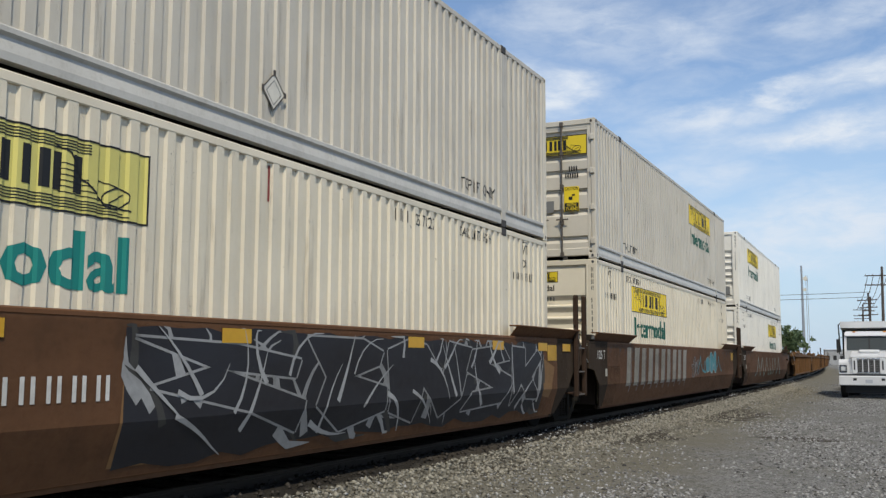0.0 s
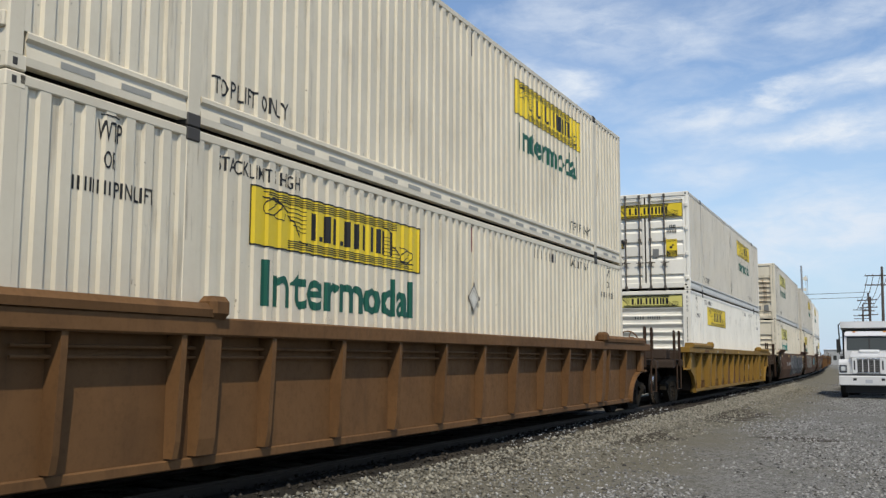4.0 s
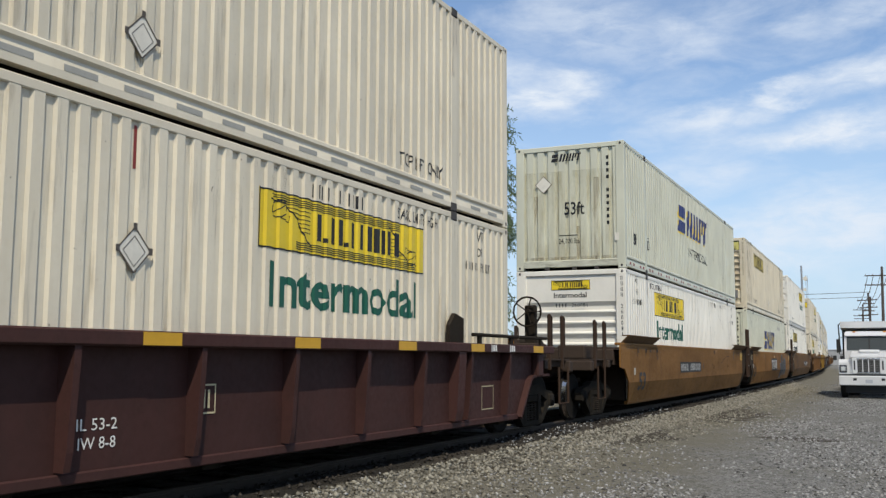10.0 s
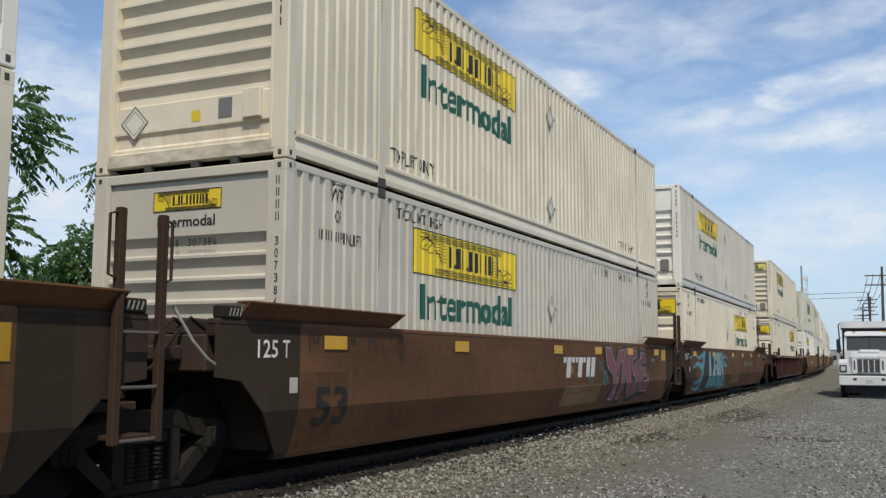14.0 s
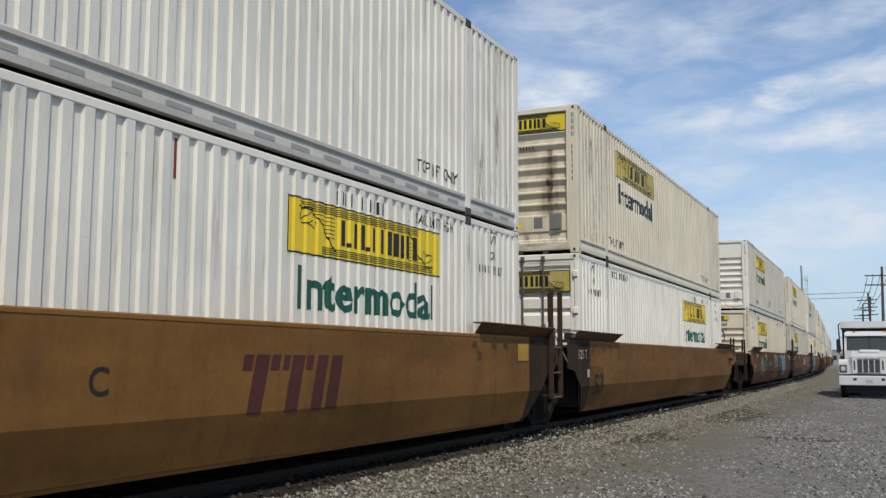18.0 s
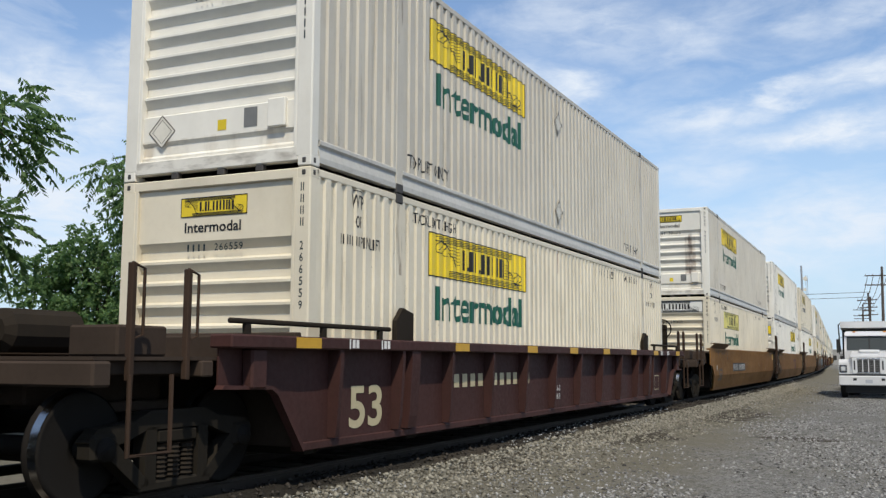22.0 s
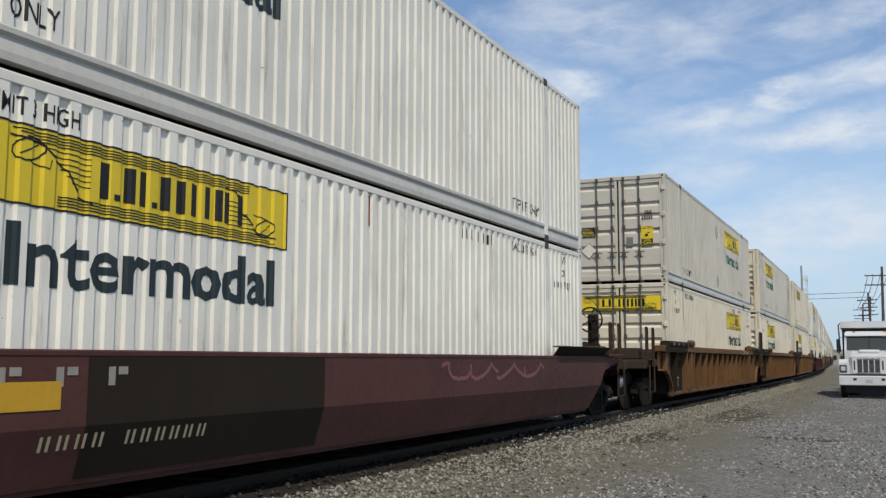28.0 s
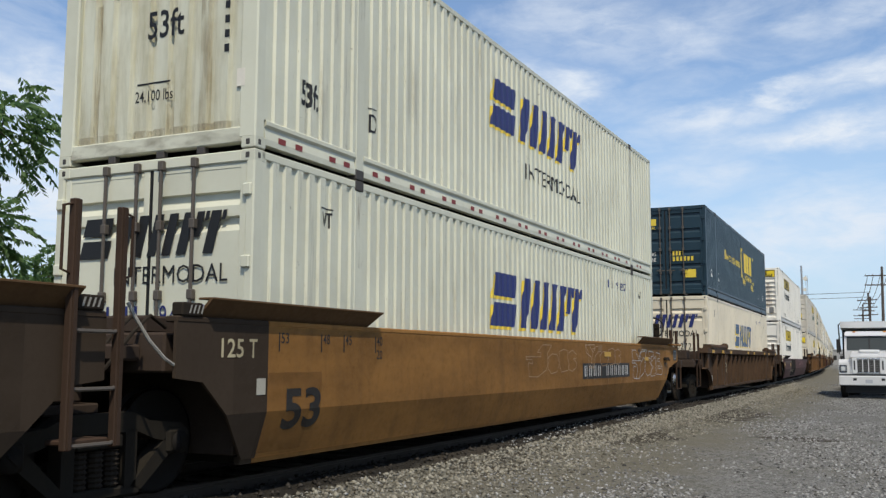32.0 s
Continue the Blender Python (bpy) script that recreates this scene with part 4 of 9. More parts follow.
def bracket_sign(c):
    """Yellow bracketed mark and slogan on the dark box."""
    side_art("slogan_lettering", "slogan", lambda: [word("How tomorrow moves", -4.10, -0.35, 1.52, 1.86, 0.004)], LOGOY, c)
    u0, u1, v0, v1 = 0.05, 3.75, 0.95, 2.36
    for i, piece in enumerate([rect(u0, u0 + 0.09, v0 + 0.25, v1), rect(u0, u0 + 0.4, v1 - 0.12, v1), rect(u0, u0 + 0.3, v0 + 0.25, v0 + 0.38), rect(u1 - 0.09, u1, v0 + 0.15, v1 - 0.1),
             rect(u1 - 0.3, u1, v1 - 0.22, v1 - 0.1), rect(u1 - 0.3, u1, v0 + 0.15, v0 + 0.28), rect(u0 + 0.32, u0 + 0.6, v0, v0 + 0.24), rect(u1 - 0.6, u1 - 0.35, v0 - 0.12, v0 + 0.1)]
             + [poly([(u0 + 0.85 + 0.15 * math.cos(a), v0 + 0.1 + 0.13 * math.sin(a)) for a in np.linspace(0, 6.0, 12)]), poly([(u1 - 0.85 + 0.13 * math.cos(a), v0 + 0.02 + 0.12 * math.sin(a)) for a in np.linspace(0, 6.0, 12)])]):
        side_art("sign_bracket", ("bracket", i), lambda: [piece], LOGOY, c)
    side_art("sign_lettering", "bold_blocks", lambda: [rect(0.82, 1.46, 1.45, 2.22), rect(1.58, 2.20, 1.45, 2.22), rect(2.32, 3.08, 1.45, 2.22)], LOGOY, c, 0.005)
    side_art("word_lettering", "bword", lambda: [word("INTERMODAL", 0.95, 3.15, 1.14, 1.36, 0.01)], LOGOY, c)
    side_art("notice_lettering", "b53", lambda: [word("53", -7.25, -6.90, 0.62, 0.90, 0.004), word("A", -5.78, -5.58, 0.62, 0.82, 0.0), rect(-5.8, -5.56, 0.86, 0.88), word("A", 5.1, 5.3, 0.62, 0.82, 0.0), word("53", 6.7, 7.0, 0.62, 0.86, 0.0)], LETW, c)
    y = -HL + 0.018
    end_art("sign_lettering", "bend", lambda: [rect(-1.03, -0.82, 2.3, 2.52), rect(-0.78, -0.56, 2.3, 2.52), rect(-0.52, -0.28, 2.3, 2.52)], LOGOY, c, y)
    end_art("word_lettering", "bend_word", lambda: [word("INTERMODAL", -1.0, -0.3, 2.18, 2.27, 0.01)], LOGOY, c, y)
    end_art("notice_lettering", "bend_warn", lambda: [word("WARNING", -0.98, -0.3, 1.30, 1.42, 0.0), word("HI CUBE", -0.98, -0.3, 1.12, 1.24, 0.0)], LETW, c, y)
    end_art("serial_number", "bend_ser", lambda: dashes("XXXX", 0.22, 0.62, 1.30, 1.44) + dashes("XXXXXX", 0.22, 0.92, 1.12, 1.26), LOGOY, c, y)
    end_art("placard", "bend_pl", lambda: [rect(0.62, 0.96, 0.58, 0.84)], LOGOY, c, y)
    end_art("placard", "bend_pl2", lambda: [rect(-1.0, -0.65, 0.4, 0.6)], LETC, c, y)


def slant_door(c, serial="", ink=None):
    y = -HL + 0.018
    end_art("sign_lettering", "sd_blocks", lambda: slant_blocks(-1.0, 0.98, 1.90, 2.32), ink or BLACK, c, y)
    end_art("word_lettering", "sd_word", lambda: [word("INTERMODAL", -0.45, 1.0, 1.62, 1.80, 0.0)], BLACK, c, y)
    end_art("serial_number", ("sd_ser", serial), lambda: dashes("XXXX", -0.55, -0.05, 1.20, 1.40, 0.3) + (spaced(serial, 0.15, 0.90, 1.20, 1.40, 0.0) if serial else dashes("XXXXXX", 0.15, 0.90, 1.20, 1.40, 0.3)), BLUE if ink is BLACK else BLACK, c, y)



# ---------------------------------------------------------------- well cars (z = 0 at the rail top)
TOP, CREASE, LOW = 1.50, 0.69, 0.26
XO = 1.47            # outer face of a smooth side


def smooth_x(v):
    return XO if v >= CREASE else XO - (CREASE - v) / (CREASE - LOW) * 0.13


def trimmed(pts, lo, hi):
    """A polygon cut to lo <= u <= hi."""
    for lim, keep in ((lo, lambda u: u >= lo), (hi, lambda u: u <= hi)):
        out = []
        for (a, b), (e, f) in zip(pts, (*pts[1:], pts[0])):
            if keep(a):
                out.append((a, b))
            if keep(a) != keep(e):
                out.append((lim, b + (f - b) * (lim - a) / (e - a)))
        pts = out
    return pts


def smooth_side(TOP=1.50, lo=-9.5, hi=9.5):
    """Plate side from lo to hi: upright above a crease, leaning in below it, cut up over the wheels at both ends."""
    b = B()
    t = 0.03
    up = trimmed([(-9.30, 1.02), (-9.30, TOP), (9.30, TOP), (9.30, 1.02), (8.95, 0.98), (8.62, CREASE), (-8.62, CREASE), (-8.95, 0.98)], lo, hi)
    b.prism(up, "x", XO - t, XO)
    low = trimmed([(-8.62, CREASE), (8.62, CREASE), (8.22, LOW), (-8.22, LOW)], lo, hi)
    n = len(low)
    b.add([(smooth_x(z) + x, y, z) for x in (0.0, -t) for y, z in low], [tuple(range(n)), tuple(range(2 * n - 1, n - 1, -1))] + [(i, (i + 1) % n, n + (i + 1) % n, n + i) for i in range(n)])
    a, c = max(-8.2, lo), min(8.2, hi)
    if c - a > 0.05:
        b.box(smooth_x(LOW) - 0.10, smooth_x(LOW) - 0.032, a, c, LOW - 0.05, LOW + 0.02, 0.006)
    return b


def top_lip(TOP=1.50, lo=-9.30, hi=9.30):
    return B().box(XO - 0.13, XO + 0.006, lo, hi, TOP - 0.02, TOP + 0.035, 0.012)


def wing(sgn, TOP=1.50):
    """Guide plate over the well's end: it leans outwards and is cut back at its inner end."""
    b = B()
    y0, y1 = (-8.98, -6.0) if sgn < 0 else (6.0, 8.98)
    x0, x1, z0, z1 = XO - 0.05, XO + 0.11, TOP + 0.03, TOP + 0.19
    inn = 0.10 * sgn
    ya, yb = (y0, y1 - 0.10) if sgn < 0 else (y0 + 0.10, y1)
    vs = [(x0, ya, z0), (x0, yb, z0), (x1, y1, z1), (x1, y0, z1), (x0 - 0.035, ya, z0), (x0 - 0.035, yb, z0), (x1 - 0.035, y1, z1), (x1 - 0.035, y0, z1)]
    b.add(vs, [(0, 1, 2, 3), (7, 6, 5, 4), (0, 4, 5, 1), (1, 5, 6, 2), (2, 6, 7, 3), (3, 7, 4, 0)])
    b.box(x1 - 0.16, x1 + 0.005, y0, y1, z1 - 0.008, z1 + 0.012, 0.004)
    return b


def ledge(y):
    """Small folded cap on the top edge."""
    return B().prism([(XO - 0.05, TOP + 0.036), (XO + 0.02, TOP + 0.036), (XO + 0.03, TOP + 0.07), (XO - 0.02, TOP + 0.12), (XO - 0.05, TOP + 0.12)], "y", y, y + 1.0)


def ribbed_side(hi=1.38, angled=False):
    """Recessed panel of a ribbed car, cut out over the wheels."""
    b = B()
    arch = [(8.30, 0.30), (8.75, 0.86), (8.85, 0.90)] if angled else [(8.30, 0.30)] + [(8.30 + 1.0 * (1 - math.cos(a)), 0.30 + 0.62 * math.sin(a)) for a in np.linspace(0.15, 1.571, 7)]
    right = arch + [(9.55, 0.92), (9.55, hi)]
    pts = right + [(-y, z) for y, z in reversed(right)]
    b.prism(pts, "x", 1.315, 1.335)
    return b


def rib(y, w=0.05, hi=1.375):
    return B().prism([(1.336, hi - 0.001), (1.495, hi - 0.001), (1.495, hi - 0.12), (1.455, 0.50), (1.43, 0.36), (1.336, 0.36)], "y", y - w, y + w)


def chord(lo=1.375, hi=1.535):
    return B().box(1.26, 1.515, -9.6, 9.6, lo, hi, 0.015)


def low_sill():
    return B().box(1.25, 1.372, -8.28, 8.28, 0.26, 0.345, 0.010)


def arch_flange(sgn, angled=False):
    b = B()
    pts = [(8.28, 0.30), (8.73, 0.87), (8.83, 0.925), (9.58, 0.945)] if angled else [(8.26 + 1.04 * (1 - math.cos(a)), 0.28 + 0.66 * math.sin(a)) for a in np.linspace(0.0, 1.571, 9)] + [(9.58, 0.945)]
    inner = [(y + 0.03, z - 0.035) for y, z in pts]
    return b.prism([(sgn * u, v) for u, v in pts + inner[::-1]], "x", 1.336, 1.43)


def well_floor():
    b = B()
    for y in np.arange(-7.9, 8.0, 2.26):
        b.box(-1.25, 1.25, y - 0.12, y + 0.12, 0.20, 0.29, 0.01)
    b.box(-0.12, 0.12, -8.0, 8.0, 0.20, 0.28)
    return b


def end_boxes(sgn, long_end):
    """The pieces over the wheels: bulkhead, bolster box, sills and deck, as name and box."""
    s = lambda a, c: (min(sgn * a, sgn * c), max(sgn * a, sgn * c))
    out = [("bulkhead", (-1.28, 1.28, *s(8.16, 8.28), 0.3, 1.45, 0.01)), ("bolster", (-1.30, 1.30, *s(8.281, 9.25), 1.06, 1.40, 0.02)),
           ("centre_sill", (-0.42, 0.42, *s(9.251, 9.9 if not long_end else 10.85), 0.80, 1.15, 0.02)), ("bearing_plate", (-0.62, 0.62, *s(9.35, 10.1), 0.71, 0.80, 0.015))]
    if long_end:
        out += [("end_sill", (-1.36, 1.36, *s(10.86, 11.06), 0.96, 1.16, 0.02)), ("deck", (-1.30, 1.30, *s(9.26, 11.0), 1.165, 1.195, 0)), ("cross_sill", (-1.34, 1.34, *s(9.62, 9.78), 1.02, 1.164, 0.015)),
                ("deck_bearer", (-1.22, -1.12, *s(9.80, 10.85), 1.05, 1.164, 0.01)), ("deck_bearer", (1.12, 1.22, *s(9.80, 10.85), 1.05, 1.164, 0.01)), ("equipment_box", (0.50, 1.05, *s(9.9, 10.5), 1.196, 1.46, 0.02)), ("equipment_box", (-1.05, -0.6, *s(9.4, 10.3), 1.196, 1.40, 0.02))]
    else:
        out += [("cross_sill", (-1.05, 1.05, *s(9.251, 9.5), 1.16, 1.30, 0.02)), ("equipment_box", (0.25, 0.85, *s(8.5, 9.0), 1.401, 1.56, 0.02))]
    return out


def coupler(sgn):
    b = B()
    s = lambda a, c: (min(sgn * a, sgn * c), max(sgn * a, sgn * c))
    b.box(-0.10, 0.10, *s(10.9, 11.42), 0.78, 0.95, 0.03)
    b.box(-0.18, 0.20, *s(11.40, 11.68), 0.72, 1.02, 0.05)
    b.tube([(0.30, sgn * 11.0, 0.92), (0.36, sgn * 11.3, 0.62), (0.28, sgn * 11.62, 0.52)], 0.028, 7)
    return b


def ladder_post(y, z0, z1, x=1.53, w=0.032):
    """One channel-shaped stile."""
    return B().box(x - 0.035, x + 0.03, y - w, y + w, z0, z1, 0.008).box(x + 0.031, x + 0.045, y - w * 0.55, y + w * 0.55, z0 + 0.01, z1 - 0.01)


def ladder_rung(ya, yb, z, x=1.53):
    return B().tube([(x, ya, z), (x + 0.02, ya + 0.06, z - 0.01), (x + 0.02, yb - 0.06, z - 0.01), (x, yb, z)], 0.016, 6)


def grab_iron(y, z0, z1, d, x=1.53):
    """A bent grab iron that stands off a post by d."""
    return B().tube([(x, y, z0), (x, y + d, z0 + 0.03), (x, y + d, z1 - 0.03), (x, y, z1)], 0.013, 6)


def grab_post(sgn, y, x=1.30, top=1.95, base=1.0):
    """Stanchion with a bent grab iron at its head."""
    b = B()
    b.box(x - 0.03, x + 0.03, y - 0.028, y + 0.028, base, top, 0.008)
    b.tube([(x, y, top - 0.62), (x, y + 0.14, top - 0.58), (x, y + 0.14, top - 0.04), (x, y, top)], 0.014, 6)
    return b


def stirrup(sgn, y, x=1.38):
    b = B()
    b.tube([(x, y - 0.24, 1.05), (x, y - 0.24, 0.42), (x, y + 0.24, 0.42), (x, y + 0.24, 1.05)], 0.022, 6)
    return b


def brake_wheel(sgn, y, x=0.80, z=2.02):
    b = B()
    ringp = [(x + 0.26 * math.cos(a), y, z + 0.26 * math.sin(a)) for a in np.linspace(0, 2 * math.pi, 17)]
    b.tube(ringp, 0.018, 6, False)
    for a in np.linspace(0, 2 * math.pi, 6)[:-1]:
        b.tube([(x, y, z), (x + 0.25 * math.cos(a), y, z + 0.25 * math.sin(a))], 0.012, 5)
    b.tube([(x, y, z), (x, y + 0.18, z)], 0.05, 8)
    b.box(x - 0.10, x + 0.10, y + 0.12, y + 0.26, 1.19, z + 0.12, 0.02)
    return b


def brake_tank(y):
    b = B()
    b.tube([(-0.2, y - 0.45, 1.42), (-0.2, y - 0.38, 1.42), (-0.2, y + 0.38, 1.42), (-0.2, y + 0.45, 1.42)], [0.12, 0.2, 0.2, 0.12], 12)
    return b


def side_frame():
    """Cast side frame of a bogie: arched top, open windows, spring nest."""
    b = B()
    x0, x1 = 0.93, 1.07
    top = [(-1.05, 0.52), (-0.95, 0.62), (-0.55, 0.66), (-0.35, 0.74), (0.35, 0.74), (0.55, 0.66), (0.95, 0.62), (1.05, 0.52), (0.95, 0.44), (0.62, 0.50), (0.40, 0.58), (-0.40, 0.58), (-0.62, 0.50), (-0.95, 0.44)]
    b.prism(top, "x", x0, x1)
    for s in (-1, 1):
        b.prism([(s * 0.92, 0.46), (s * 0.74, 0.50), (s * 0.34, 0.14), (s * 0.46, 0.10)], "x", x0, x1)
        b.prism([(s * 0.40, 0.60), (s * 0.27, 0.60), (s * 0.27, 0.12), (s * 0.40, 0.12)], "x", x0, x1)
        b.box(x0 - 0.02, x1 + 0.03, s * 0.89 - 0.14, s * 0.89 + 0.14, 0.36, 0.58, 0.03)
    b.box(x0, x1, -0.46, 0.46, 0.06, 0.15, 0.02)
    return b


def coil(y):
    """A coil spring, its turns as ridges."""
    pts, rs = [], []
    for k in range(8):
        z = 0.155 + k * 0.039
        pts += [(1.0, y, z), (1.0, y, z + 0.018)]
        rs += [0.058, 0.076]
    return B().tube(pts, rs, 9)


def wheelset():
    """Two flanged wheels on an axle."""
    b = B()
    prof = [(0.09, 0.0), (0.10, 0.06), (0.17, 0.075), (0.36, 0.045), (0.41, 0.055), (0.445, 0.06), (0.457, -0.02), (0.485, -0.055), (0.475, -0.08), (0.40, -0.075), (0.35, -0.03), (0.16, -0.05), (0.09, -0.04)]
    for s in (-1, 1):
        b.lathe([(r, s * x) for r, x in prof], (s * 0.78, 0, 0), 28)
    b.tube([(-1.08, 0, 0), (1.08, 0, 0)], 0.085, 10)
    for s in (-1, 1):
        b.tube([(s * 1.08, 0, 0), (s * 1.115, 0, 0)], 0.10, 10)
        b.box(s * 1.118 - 0.008, s * 1.118 + 0.008, -0.06, 0.06, -0.012, 0.012)
    return b


def tread_ring(s):
    return B().lathe([(0.4585, s * 0.055), (0.460, s * 0.0), (0.463, s * -0.025)], (s * 0.78, 0, 0), 28)


WHEELS = []


def bogie(parent, y, s0):
    """A two-axle bogie under a car; the wheelsets turn."""
    bg = part("bogie", shared("bogie_bolster", lambda: B().box(-1.0, 1.0, -0.2, 0.2, 0.48, 0.70, 0.04).box(-0.75, 0.75, -0.75, 0.75, 0.30, 0.36, 0.01)), UNDER, parent, "two-axle freight bogie, dark with grease and dust", at=Matrix.Translation((0, y, 0)))
    for sgn in (1, -1):
        part("side_frame", shared(("side_frame", sgn), lambda: side_frame() if sgn > 0 else side_frame().mirrored()), UNDER, bg)
        part("spring_seat", shared(("spring_seat", sgn), lambda: B().box(*sorted((sgn * 0.93, sgn * 1.07)), -0.25, 0.25, 0.46, 0.57, 0.015)), UNDER, bg)
        for yy in (-0.17, 0.0, 0.17) if sgn > 0 else ():
            part("spring", shared(("spring", yy), lambda: coil(yy)), SOOT, bg)
    for dy in (-0.89, 0.89):
        w = part("wheelset", shared("wheelset", wheelset, True), WHEEL, bg, at=Matrix.Translation((0, dy, 0.457)))
        WHEELS.append((w, dy, s0 + y + dy))
        for sgn in (-1, 1):
            part("wheel_tread", shared(("wheel_tread", sgn), lambda: tread_ring(sgn), True), TREAD, bg, "bright worn tread", at=Matrix.Translation((0, dy, 0.457)))
    return bg


def car_art(name, key, flats, mat, parent, lift=0.003, label="", x=None):
    """Paint on a car's side: on the creased plate, or flat at x."""
    place = (lambda u, v: (smooth_x(v) + lift, u, v)) if x is None else (lambda u, v: (x + lift, u, v))
    me = shared(("car", key, x, lift), lambda: draped(name, flats(), (), (CREASE,) if x is None else (), place))
    return part(name, me, mat, parent, label)


def ends_of(c, near, far, mat, s0, deck_mat=None, tank=False, low_brake=False):
    deck_mat = deck_mat or DECK
    for sgn, long_end in ((-1, near == "coupled"), (1, far == "coupled")):
        for i, (nm, bx) in enumerate(end_boxes(sgn, long_end)):
            part(nm, shared(("end", sgn, long_end, i), lambda: B().box(*bx)), deck_mat, c)
        if long_end:
            part("coupler", shared(("coupler", sgn), lambda: coupler(sgn)), UNDER, c)
            for yy in (9.95, 10.62):
                part("grab_post", shared(("grab_post", sgn, yy), lambda: grab_post(sgn, sgn * yy)), LADDER, c)
            part("grab_post", shared(("grab_post_in", sgn), lambda: grab_post(sgn, sgn * 10.9, -0.25, 1.85)), deck_mat, c)
            part("step", shared(("stirrup", sgn), lambda: stirrup(sgn, sgn * 10.45)), LADDER, c)
            part("step", shared(("stirrup_far", sgn), lambda: stirrup(sgn, sgn * 10.45).mirrored()), mat, c)
            bogie(c, sgn * 9.74, s0)
        else:
            if sgn > 0:
                lad = part("ladder", shared("ladder_brace", lambda: B().box(1.30, 1.50, 8.92, 9.34, 0.56, 0.60, 0.01)), LADDER, c, "brown channel-steel ladder with grab irons")
                for yy in (8.90, 9.36):
                    part("stile", shared(("stile", yy), lambda: ladder_post(yy, 0.53, 2.33)), LADDER, lad)
                    part("grab_iron", shared(("grab_iron", yy), lambda: grab_iron(yy, 1.78, 2.30, -0.11 if yy < 9 else 0.11)), LADDER, lad)
                for zz in (0.57, 0.97, 1.39):
                    part("rung", shared(("rung", zz), lambda: ladder_rung(8.90, 9.36, zz)), RODG, lad)
            else:
                bogie(c, -9.676, s0)
                for xx in (1.0, 0.8):
                    part("brake_hose", shared(("hose", xx), lambda: B().tube([(xx, -8.9, 1.45), (xx, -9.1, 1.55), (xx + 0.05, -9.35, 1.40), (xx, -9.6, 1.1), (xx - 0.1, -10.0, 1.0)], 0.018, 6)), SOOT, c)
                part("air_hose", shared("pale_hose", lambda: B().tube([(1.36, -9.75, 1.62), (1.40, -9.70, 1.50), (1.44, -9.58, 1.32), (1.46, -9.42, 1.18), (1.45, -9.30, 1.13)], 0.015, 6)), LETG, c, "pale rubber air hose")
    if near == "coupled":
        part("air_tank", shared("tank_near", lambda: brake_tank(-10.2)), SOOT, c)
    if far == "coupled":
        part("hand_brake", shared(("hand_brake", low_brake), lambda: brake_wheel(1, 11.0, 0.62, 1.62) if low_brake else brake_wheel(1, 10.2)), mat if low_brake else SOOT, c, "spoked hand-brake wheel on a post")
        if tank:
            part("air_tank", shared("tank_far", lambda: B().tube([(0.75, 9.15, 1.86), (0.75, 9.25, 1.86), (0.75, 10.15, 1.86), (0.75, 10.25, 1.86)], [0.13, 0.21, 0.21, 0.13], 14).box(0.62, 0.88, 9.35, 9.45, 1.19, 1.70).box(0.62, 0.88, 9.95, 10.05, 1.19, 1.70)), LADDER, c, "brown air tank on brackets")


